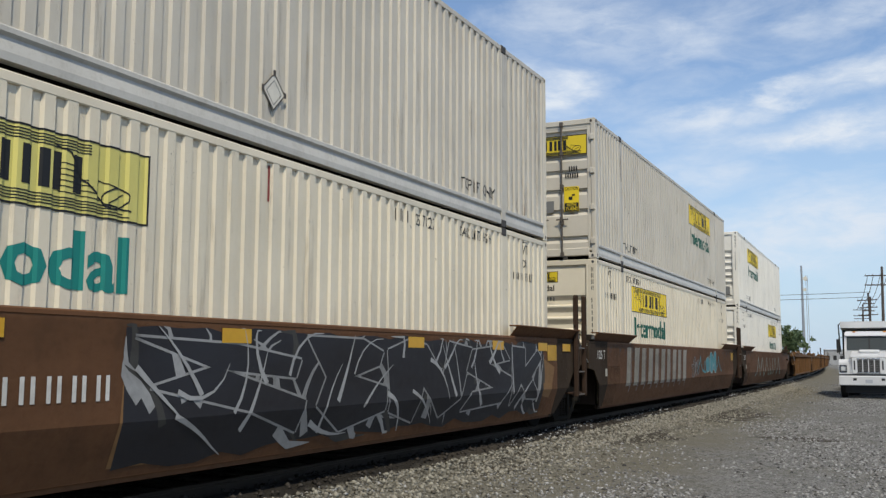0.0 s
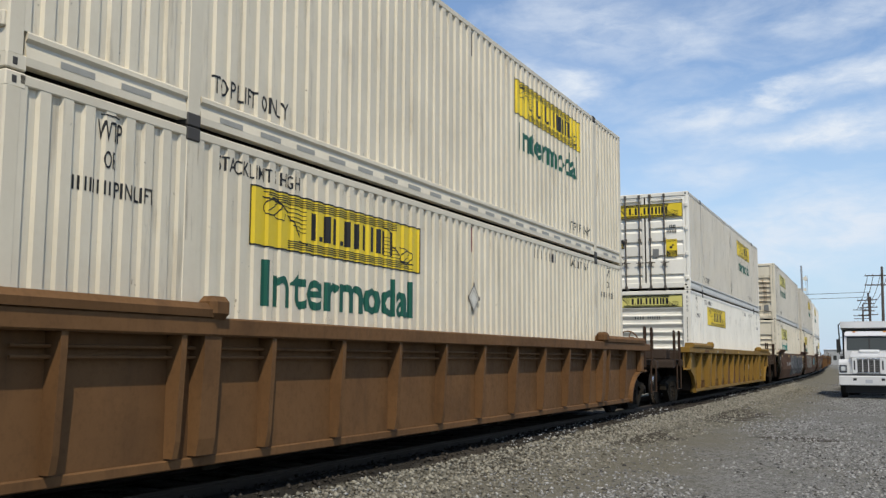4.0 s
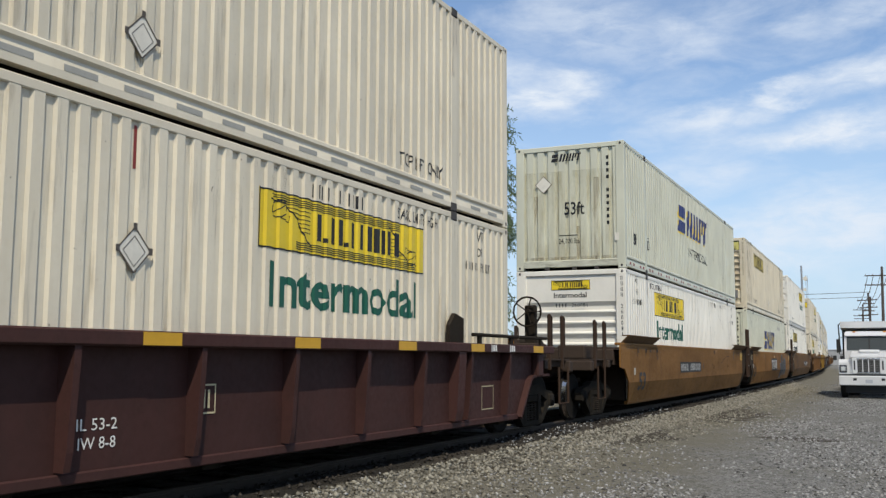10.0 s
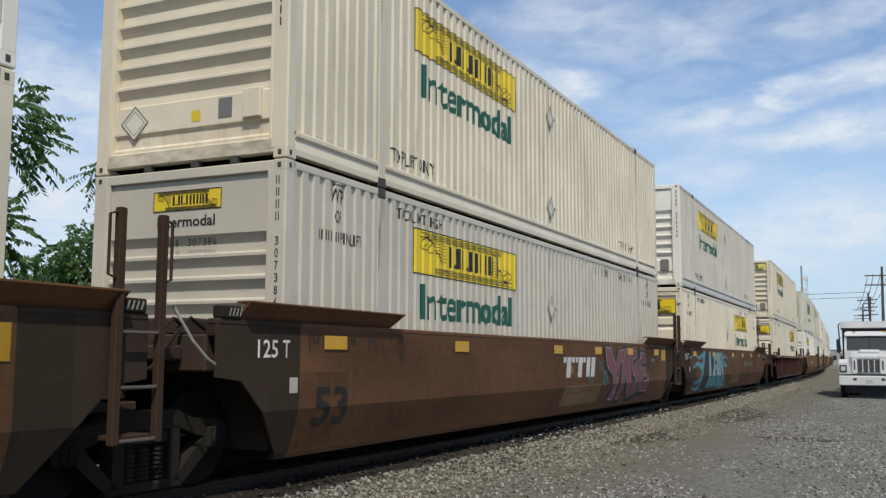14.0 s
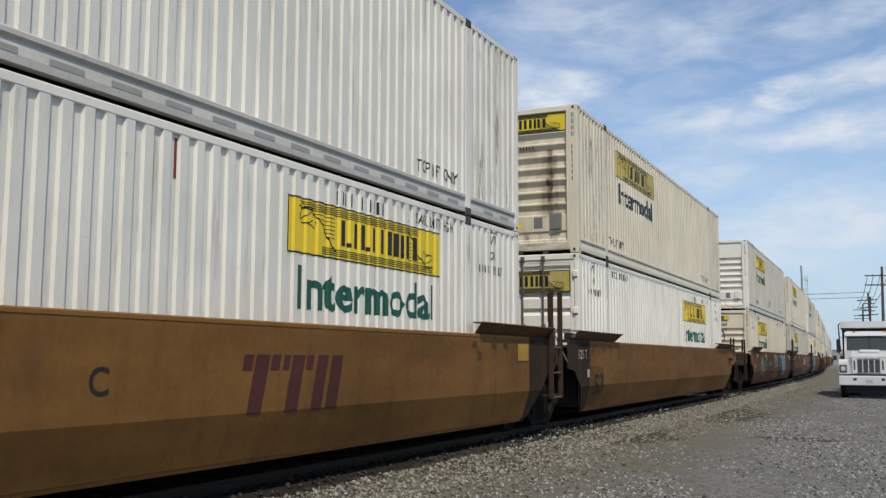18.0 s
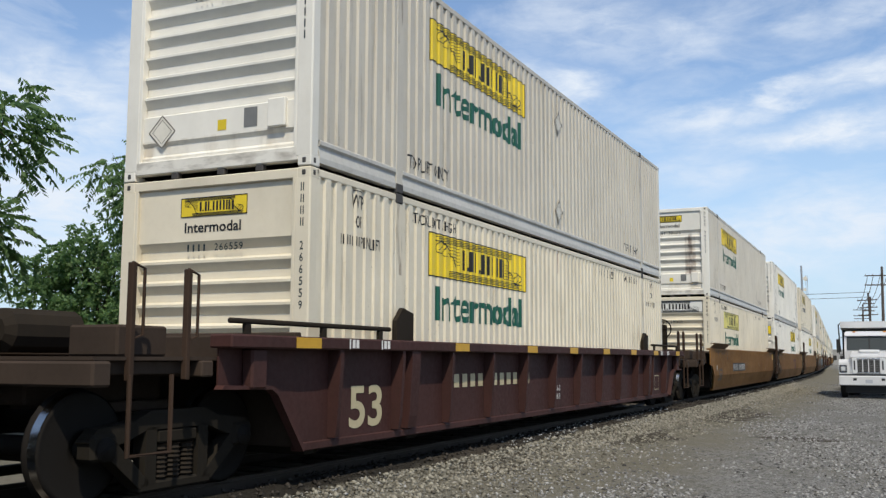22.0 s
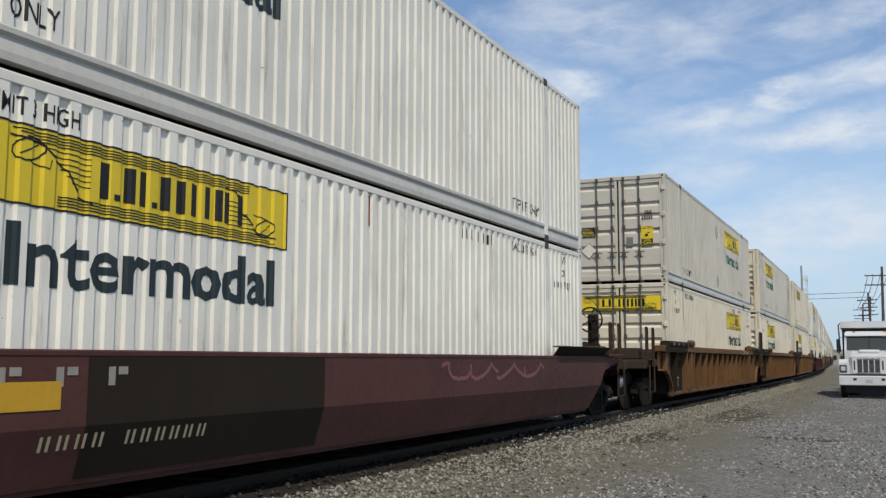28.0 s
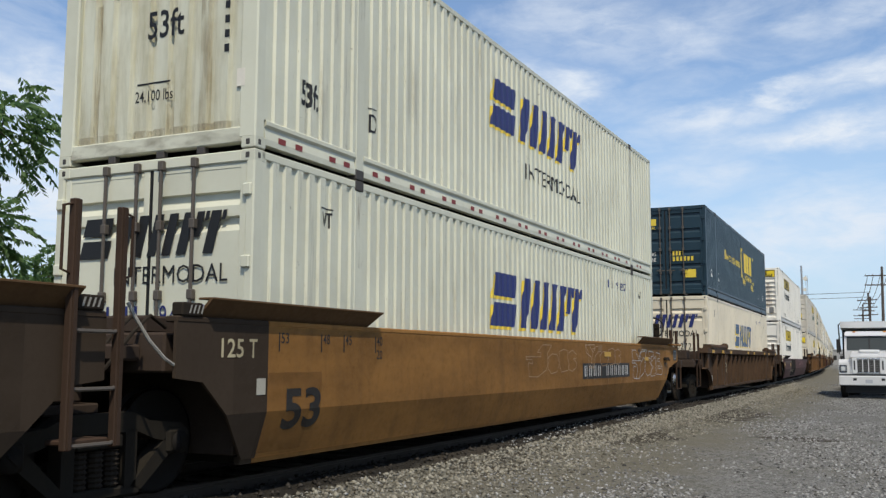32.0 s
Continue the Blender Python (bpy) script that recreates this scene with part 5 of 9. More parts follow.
def make_smooth(label, mat, near, far, s0, wing_mat=None, dark_end=True, caps=False, top=1.50):
    c = thing("well_car", label, "freight car", "cars of the train")
    lo, hi = -8.02 if dark_end else -9.5, 8.05 if far == "joined" else 9.5
    part("side_plate", shared(("smooth_side", top, lo, hi), lambda: smooth_side(top, lo, hi)), mat, c)
    for a, b in (((-9.5, lo),) if dark_end else ()) + (((hi, 9.5),) if far == "joined" else ()):
        part("side_end_plate", shared(("smooth_end", top, a, b), lambda: smooth_side(top, a, b)), SOOTE, c, "soot-darkened end of the side plate")
        part("top_edge", shared(("top_lip_end", top, a, b), lambda: top_lip(top, max(a, -9.3), min(b, 9.3))), SOOTE, c)
    part("side_plate", shared(("smooth_side_far", top), lambda: smooth_side(top).mirrored()), mat, c)
    part("top_edge", shared(("top_lip", top, lo, hi), lambda: top_lip(top, max(lo, -9.3), min(hi, 9.3))), mat, c)
    part("top_edge", shared(("top_lip_far", top), lambda: top_lip(top).mirrored()), mat, c)
    for sgn in (-1, 1):
        # near plates of orange, ochre and sallow cars: a darker orange than the far ones
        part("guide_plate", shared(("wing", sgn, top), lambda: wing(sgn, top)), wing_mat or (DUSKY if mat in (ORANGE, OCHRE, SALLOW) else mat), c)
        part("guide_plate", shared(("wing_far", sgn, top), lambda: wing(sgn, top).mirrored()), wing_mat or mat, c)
    if far == "coupled":
        part("end_plate", shared(("end_plate", top), lambda: B().prism([(9.302, 1.04), (9.95, 1.14), (9.95, top - 0.02), (9.302, top)], "x", XO - 0.03, XO - 0.002)), mat, c)
        part("end_plate", shared(("end_ledge", top), lambda: B().box(XO - 0.13, XO + 0.10, 8.99, 9.98, top + 0.036, top + 0.075, 0.01)), mat, c)
        car_art("notice_frame", "end_frame", lambda: ring(8.42, 8.62, 0.80, 1.10, 0.02), BLACKP, c, 0.004)
        if top > 1.4:
            car_art("notice_board", "end_board", lambda: [rect(9.42, 9.80, 1.16, 1.43)], BLACKP, c, 0.004)
            car_art("notice_frame", "end_board_frame", lambda: ring(9.48, 9.74, 1.20, 1.40, 0.02), LETG, c, 0.006)
            part("uncoupling_lever", shared("lever_box", lambda: B().box(XO + 0.003, XO + 0.08, 8.30, 8.66, 1.16, 1.24, 0.02).tube([(XO + 0.06, 8.4, 1.2), (XO + 0.1, 8.52, 1.16), (XO + 0.06, 8.75, 1.19)], 0.014, 6)), SOOT, c)
    for sgn in (-1, 1):
        if (near, far)[sgn > 0] == "joined":
            bk = part("end_bracket", shared(("end_bracket", sgn, top), lambda: B().box(XO - 0.10, XO + 0.02, *sorted((sgn * 8.995, sgn * 9.26)), top + 0.036, top + 0.15, 0.012)), SOOT, c)
            for k in range(4):
                part("tick", shared(("tick", sgn, k, top), lambda: draped("tick", [poly([(sgn * 9.03 + sgn * 0.05 * k, top + 0.06), (sgn * 9.03 + sgn * 0.05 * k + 0.02, top + 0.06), (sgn * 9.03 + sgn * 0.05 * k + 0.045, top + 0.13), (sgn * 9.03 + sgn * 0.05 * k + 0.025, top + 0.13)])], (), (), lambda u, v: (XO + 0.023, u, v))), LETG, bk)
    if caps:
        for y in (-5.6, -3.4, -1.2, 1.0, 3.2):
            part("edge_cap", shared(("cap", y), lambda: ledge(y)), mat, c)
    part("well_floor", shared("well_floor", well_floor), UNDER, c)
    ends_of(c, near, far, mat, s0, tank=caps)
    if dark_end:
        car_art("soot_film", "dark_near", lambda: [rect(-8.018, -7.3, 0.30, 0.688), rect(-8.018, -7.1, 0.692, 1.05)], CARSOOT, c, 0.0045)
        car_art("capacity_lettering", "125t", lambda: [word("125", -8.72, -8.40, 1.19, 1.36, 0.012), word("T", -8.32, -8.20, 1.19, 1.36, 0.008)], LETC if mat is not BROWN else LETW, c, 0.005)
    if far == "joined":
        car_art("reflector", "end_tab", lambda: [rect(7.55, 8.0, 1.16, 1.42)], PATCHY, c, 0.008)
    for k, (y, fig) in enumerate(((-7.86, "53"), (-7.12, "48"), (-6.68, "45"), (-6.0, "40"))) if top > 1.4 else ():
        for sgn in (1, -1):
            a = y * sgn
            car_art("length_mark", ("lm", y, sgn), lambda: [rect(a, a + 0.022, 1.25, 1.43), word(fig, *((a + 0.04, a + 0.17) if sgn > 0 else (a - 0.15, a - 0.02)), 1.33, 1.43, 0.006)] + ([word("20", a + 0.04, a + 0.17, 1.18, 1.28, 0.006)] if k == 3 else []), BLACKP, c, 0.004)
    if top > 1.4:
        car_art("road_dirt", "road_dirt", lambda: [rect(-8.1, 8.1, 0.27, 0.689), rect(-8.55, 8.55, 0.692, 1.48)], CARSOOT, c, 0.0125, "sooty road dirt")
    car_art("door_panel", "smallpanel", lambda: [rect(-8.2, -8.06, 0.85, 1.0)], PATCHW, c, 0.006)
    return c


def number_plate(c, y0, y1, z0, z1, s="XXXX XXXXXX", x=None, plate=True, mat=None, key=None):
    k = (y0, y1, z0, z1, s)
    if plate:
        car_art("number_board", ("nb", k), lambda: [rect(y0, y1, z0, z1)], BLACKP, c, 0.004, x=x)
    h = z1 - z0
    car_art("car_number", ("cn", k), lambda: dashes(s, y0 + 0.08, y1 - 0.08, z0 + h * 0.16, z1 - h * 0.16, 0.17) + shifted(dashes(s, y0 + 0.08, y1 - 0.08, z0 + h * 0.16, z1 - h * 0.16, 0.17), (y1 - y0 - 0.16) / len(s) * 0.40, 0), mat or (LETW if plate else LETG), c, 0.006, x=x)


def make_ribbed(label, mat, near, far, s0, pitch=1.02, guides=False, dark_end=False):
    c = thing("ribbed_well_car", label, "freight car", "cars of the train")
    lo, hi = (1.275, 1.40) if guides else (1.375, 1.535)
    part("side_panel", shared(("ribbed_side", guides), lambda: ribbed_side(lo + 0.005, guides)), mat, c)
    part("side_panel", shared(("ribbed_side_far", guides), lambda: ribbed_side(lo + 0.005, guides).mirrored()), mat, c)
    part("top_chord", shared(("chord", guides), lambda: chord(lo, hi)), mat, c)
    part("top_chord", shared(("chord_far", guides), lambda: chord(lo, hi).mirrored()), mat, c)
    if not guides:
        for zz in (1.27, 1.19):
            part("air_pipe", shared(("air_pipe", zz), lambda: B().tube([(1.385, -8.0, zz), (1.385, 8.0, zz)], 0.016, 6)), LADDER if dark_end else mat, c)
    part("side_sill", shared("low_sill", low_sill), mat, c)
    part("side_sill", shared("low_sill_far", lambda: low_sill().mirrored()), mat, c)
    n = int(15.4 / pitch)
    for i in range(n + 1):
        y = -n * pitch / 2 + i * pitch
        if dark_end and 6.5 < y < 7.0:
            continue
        if dark_end and abs(y) > 7.2:
            y = 7.20 if y > 0 else -7.97
        part("rib", shared(("rib", y, guides), lambda: rib(y, 0.032, lo)), SOOTB if dark_end and abs(y) > 7.2 else mat, c)
    for sgn in (-1, 1):
        part("lift_rib", shared(("lift_rib", sgn, guides), lambda: rib(sgn * 5.98, 0.11, lo)), mat, c)
        part("wheel_arch", shared(("arch", sgn, guides), lambda: arch_flange(sgn, guides)), mat, c)
    if guides:
        for y in (-6.05, 6.05):
            part("container_guide", shared(("guide", y), lambda: B().prism([(y - 0.22, 1.401), (y + 0.22, 1.401), (y + 0.22, 1.74), (y - 0.05, 1.80), (y - 0.22, 1.64)], "x", 1.31, 1.37)), SOOT, c)
        for sgn in (-1, 1):
            part("hand_rail", shared(("rail_end", sgn), lambda: B().box(1.37, 1.43, *sorted((sgn * 6.5, sgn * 9.5)), 1.50, 1.55, 0.015).box(1.38, 1.42, *sorted((sgn * 6.7, sgn * 6.78)), 1.39, 1.52).box(1.38, 1.42, *sorted((sgn * 7.9, sgn * 7.98)), 1.39, 1.52).box(1.38, 1.42, *sorted((sgn * 9.2, sgn * 9.28)), 1.39, 1.52)), SOOT, c)
    else:
        for sgn in (-1, 1):
            part("guide_plate", shared(("chord_cap", sgn), lambda: B().prism([(1.28, 1.536), (1.535, 1.536), (1.545, 1.60), (1.50, 1.655), (1.30, 1.655)], "y", *sorted((sgn * 6.0, sgn * 9.1)))), SOOT if dark_end else mat, c)
            part("lift_bracket", shared(("bracket", sgn), lambda: B().box(1.36, 1.57, sgn * 5.95 - 0.13, sgn * 5.95 + 0.13, 1.52, 1.72, 0.05)), mat, c)
    part("well_floor", shared("well_floor", well_floor), UNDER, c)
    ends_of(c, near, far, mat, s0, low_brake=not guides)
    for sgn in (-1, 1):
        part("jacking_pad", shared(("pad", sgn, guides), lambda: B().box(1.336, 1.46, sgn * 9.1 - 0.12, sgn * 9.1 + 0.12, 0.90, lo - 0.001, 0.02)), mat, c)
    if dark_end:
        for k, (a, b, v, h, letters) in enumerate(((7.40, 7.95, 0.69, 0.035, "XXXXX XXXXXXXX"), (7.45, 7.92, 0.61, 0.035, "XX XXXXX XXX"), (7.34, 7.97, 0.50, 0.032, "XXXX XXXX XXXX XXXX"), (7.34, 7.60, 0.40, 0.022, "XXXXXXXX"), (7.34, 7.62, 0.36, 0.018, "XXXX XXXX"), (7.70, 7.97, 0.40, 0.022, "XXXX XXX"))):
            car_art("notice_lettering", ("rlines", k), lambda: dashes(letters, a, b, v, v + h, 0.7), LETG, c, 0.006, x=1.335)
        car_art("length_lettering", "r53", lambda: [word("53", 7.90, 8.06, 1.04, 1.14, 0.008)], LETG, c, 0.006, x=1.335)
        car_art("length_lettering", "r53d", lambda: [word("53", 6.50, 6.93, 0.62, 0.90, 0.02)], FADEDK, c, 0.003, x=1.337)
        car_art("chord_label", "rlabel", lambda: [rect(4.85, 5.11, 1.39, 1.47)], PATCHW, c, 0.003, x=1.515)
        car_art("chord_label_lettering", "rlabel_t", lambda: [q for k in range(3) for q in dashes("XXXX XXX", 4.88, 5.08, 1.405 + 0.02 * k, 1.415 + 0.02 * k, 0.7)], DARKG, c, 0.005, x=1.515)
        for sgn in (-1, 1):
            car_art("soot_patch", ("rdark", sgn), lambda: [rect(7.23, 8.2, 0.36, 1.37) if sgn > 0 else rect(-8.2, -6.68, 0.36, 1.37)], SOOTB, c, 0.003, x=1.335)
            car_art("soot_patch", ("rdark_cap", sgn), lambda: [rect(*sorted((sgn * 6.7, sgn * 9.5)), 1.38, 1.53)], SOOTB, c, 0.003, x=1.515)
            for k in range(4):
                car_art("tick", ("rtick", sgn, k), lambda: [rect(sgn * (6.8 + 0.62 * k), sgn * (6.8 + 0.62 * k) + 0.03, 1.54, 1.60)], LETW, c, 0.026, x=1.522)
        car_art("capacity_lettering", "r125", lambda: [word("125T", -7.80, -7.16, 0.47, 0.73, 0.012)], LETG, c, 0.006, x=1.335)
    return c


def lettered(c, key, shapes, y0, y1, z0, z1, fill, edge, shine=None, edge_w=0.07, drop=(-0.06, -0.05), halo=None):
    """Sprayed letters from outlines on a grid of 100 by 100: cast shadow, dark edge, fill and thin light lines."""
    fit = lambda pts: [(y0 + (y1 - y0) * a / 100, z0 + (z1 - z0) * b / 100) for a, b in pts]
    for i, pts in enumerate(shapes):
        q = fit(pts)
        ring_q = q + q[:1]
        lift = 0.0065 + 0.0012 * i
        if halo:
            car_art("sprayed_halo", ("lh", key, i), lambda: [stroke(ring_q[k:k + 2], edge_w * 4.0) for k in range(len(q))], halo, c, 0.0045 + 0.0001 * i)
        if drop:
            car_art("graffiti_shadow", ("ld", key, i), lambda: [poly([(a + drop[0], b + drop[1]) for a, b in q])] + [stroke([(a + drop[0], b + drop[1]) for a, b in ring_q[k:k + 2]], edge_w) for k in range(len(q))], edge, c, 0.0058 + 0.0001 * i)
        car_art("graffiti_outline", ("le", key, i), lambda: [stroke(ring_q[k:k + 2], edge_w) for k in range(len(q))], edge, c, lift)
        car_art("graffiti_letter", ("lf", key, i), lambda: [poly(q)], fill, c, lift + 0.0005)
        if shine:
            cu, cv = sum(p[0] for p in q) / len(q), sum(p[1] for p in q) / len(q)
            inn = [(cu + (a - cu) * 0.95, cv + (b - cv) * 0.95) for a, b in ring_q]
            car_art("graffiti_highlight", ("ls", key, i), lambda: [stroke(inn[k:k + 2], (0.012, 0.026)) for k in range(len(q)) if k % 4 != 3], shine, c, lift + 0.001)


def outlines(c, key, shapes, y0, y1, z0, z1, mat, w=0.016, lift=0.0052):
    """Letters in thin sprayed lines alone."""
    for i, pts in enumerate(shapes):
        q = [(y0 + (y1 - y0) * a / 100, z0 + (z1 - z0) * b / 100) for a, b in (*pts, pts[0])]
        car_art("sprayed_outline", ("ol", key, i), lambda: [stroke(q[k:k + 2], w) for k in range(len(q) - 1)], mat, c, lift + 0.0002 * i)


def cut_low(pts, v):
    """The part of an outline below height v."""
    out = []
    for (a, b), (e, f) in zip(pts, (*pts[1:], pts[0])):
        if b <= v:
            out.append((a, b))
        if (b <= v) != (f <= v):
            out.append((a + (e - a) * (v - b) / (f - b), v))
    return out


def flame(c, key, u, v, length, wide, mat, seed, lift=0.0042):
    """A tongue of spray paint that runs out to a wavering point."""
    rnd = random.Random(seed)
    pts = [(u + length * k / 9, min(1.42, max(0.32, v + 0.05 * math.sin(1.3 * k + seed) + rnd.uniform(-0.02, 0.02)))) for k in range(10)]
    car_art("sprayed_flame", ("flame", key), lambda: [stroke(pts, (wide, 0.03))], mat, c, lift)


def oval(u, v, a, b, n=14):
    return poly([(u + a * math.cos(2 * math.pi * k / n), v + b * math.sin(2 * math.pi * k / n)) for k in range(n)])


Y_ = ((0, 98), (11, 98), (14, 84), (21, 66), (27, 92), (42, 96), (42, 70), (34, 72), (24, 48), (25, 28), (20, 0), (11, 2), (16, 26), (15, 46), (3, 64))
A_ = ((37, 74), (43, 98), (50, 98), (55, 45), (57, 6), (52, 2), (46, 24), (42, 44), (39, 40), (38, 18), (33, 0), (26, 3), (31, 34))
S_ = ((52, 96), (68, 94), (68, 79), (60, 77), (62, 60), (75, 78), (76, 24), (72, 8), (58, 6), (57, 20), (67, 38), (58, 48), (54, 64))
E_ = ((76, 92), (90, 88), (91, 70), (82, 70), (82, 60), (90, 58), (92, 42), (84, 42), (84, 32), (94, 32), (96, 46), (99, 24), (97, 10), (77, 12))
# tall pale letters with heavy black shadows
L1 = ((35, 98), (44, 98), (44, 45), (43, 18), (55, 54), (52, 4), (30, 2), (35, 40))
E1 = ((56, 97), (69, 96), (69, 70), (62, 80), (62, 62), (68, 66), (68, 48), (62, 52), (62, 34), (60, 18), (67, 38), (66, 5), (53, 4), (55, 50))
D1 = ((70, 96), (77, 96), (84, 94), (88, 72), (86, 52), (82, 44), (80, 6), (68, 5))
S1 = ((85, 96), (98, 95), (99, 80), (94, 66), (99, 50), (99, 20), (94, 5), (82, 6), (83, 38), (89, 56), (86, 75))
# heavy pointed letters of the black and silver piece
W1 = ((0, 92), (14, 88), (25, 76), (24, 60), (12, 68), (26, 40), (25, 12), (16, 34), (2, 56), (10, 70))
W2 = ((26, 97), (38, 96), (43, 84), (42, 70), (36, 60), (44, 48), (44, 24), (34, 8), (28, 34), (30, 60))
W3 = ((44, 86), (50, 98), (55, 92), (60, 58), (62, 97), (70, 90), (66, 30), (60, 10), (54, 46), (52, 8), (45, 22))
W4 = ((70, 88), (82, 95), (85, 76), (77, 70), (87, 50), (82, 20), (67, 14), (70, 36), (78, 40), (68, 62))
W5 = ((86, 94), (92, 92), (92, 66), (98, 90), (100, 78), (95, 52), (99, 20), (93, 22), (90, 44), (86, 14))
# slanted blue block of interlocked letters
B1 = ((0, 98), (24, 90), (34, 97), (54, 88), (66, 96), (99, 90), (95, 70), (88, 56), (92, 38), (85, 9), (66, 9), (60, 3), (44, 10), (31, 1), (16, 2), (20, 40), (10, 70))
J1 = ((0, 62), (26, 62), (26, 76), (20, 76), (30, 100), (47, 100), (38, 70), (42, 50), (36, 20), (20, 0), (5, 2), (4, 44), (12, 40), (10, 54), (0, 54))
O1 = ((38, 56), (48, 72), (58, 70), (62, 40), (58, 14), (46, 8), (40, 24))
B2 = ((62, 80), (72, 88), (80, 82), (79, 60), (82, 40), (80, 18), (66, 12), (62, 40))
E2 = ((82, 76), (90, 86), (99, 72), (98, 58), (92, 56), (99, 44), (98, 26), (90, 14), (82, 20))
T3 = ((0, 98), (24, 100), (24, 84), (18, 82), (20, 4), (9, 2), (9, 60), (6, 76))
E3 = ((26, 72), (38, 70), (38, 82), (60, 84), (60, 66), (50, 66), (56, 10), (38, 6))
M3 = ((64, 92), (76, 96), (82, 66), (90, 98), (100, 98), (98, 6), (88, 6), (88, 50), (82, 36), (76, 52), (76, 6), (66, 6))


def wildstyle(c, key, y0, y1, z0, z1, fill, edge, count=46, mid=None):
    """Heavy dark pointed letters with pale edges over a ragged dark field crossed by tapering pale spikes."""
    rnd = random.Random(key)
    def field():
        us = np.linspace(y0, y1, 30)
        topl = [(u, min(1.46, z1 + rnd.uniform(-0.10, 0.02))) for u in us]
        low = [(u, z0 + rnd.uniform(-0.02, 0.10)) for u in us]
        return [([*topl, *low], [(i, i + 1, 30 + i + 1, 30 + i) for i in range(29)])]
    car_art("graffiti_field", ("wf", key), field, edge, c, 0.004)
    def spikes(n, big):
        out = []
        for i in range(n):
            u, v = y0 + (y1 - y0) * (i + rnd.random()) / n, rnd.uniform(z0 + 0.08, z1 - 0.25)
            ang = rnd.choice((1.3, 1.75, 0.8, -0.5, 2.3)) + rnd.uniform(-0.25, 0.25)
            turn = rnd.uniform(-0.35, 0.35)
            pts = [(u, v)]
            for k in range(5):
                pts.append((min(max(pts[-1][0] + 0.16 * math.cos(ang), y0), y1), min(max(pts[-1][1] + 0.16 * math.sin(ang), z0 + 0.04), min(z1, 1.44))))
                ang += turn
            out.append(stroke(pts, (rnd.uniform(0.05, 0.13) * big, 0.008)))
        return out
    for i, q in enumerate(spikes(count, 1.25)):
        car_art("graffiti_stroke", ("ws", key, i), lambda: [q], fill if i % 3 else mid or fill, c, 0.0045 + 0.00003 * i)
    lettered(c, key, (W1, W2, W3, W4, W5), y0 + 0.1, y1 - 0.1, z0 + 0.03, z1 - 0.02, edge, fill, None, 0.045, None)
    for i, q in enumerate(spikes(count // 2, 0.55)):
        car_art("graffiti_highlight", ("wh", key, i), lambda: [q], fill, c, 0.0130 + 0.00003 * i)


def scribble(c, key, y0, y1, z0, z1, mat, turns=3, w=0.018, x=None):
    rnd = random.Random(str(key))
    def lines():
        out = []
        for k in range(turns):
            u = y0 + (y1 - y0) * k / turns
            span = (y1 - y0) / turns
            pts = []
            ph = rnd.uniform(0, 6)
            for i in range(26):
                a = i / 25
                pts.append((u + span * a + 0.12 * math.sin(9 * a + ph), min(1.46 if x is None else 9, (z0 + z1) / 2 + (z1 - z0) / 2 * math.sin(6.5 * a + ph) * rnd.uniform(0.75, 1.0))))
            out.append(stroke(pts, w))
        return out
    car_art("sprayed_line", ("scr", key), lines, mat, c, 0.005, x=x)

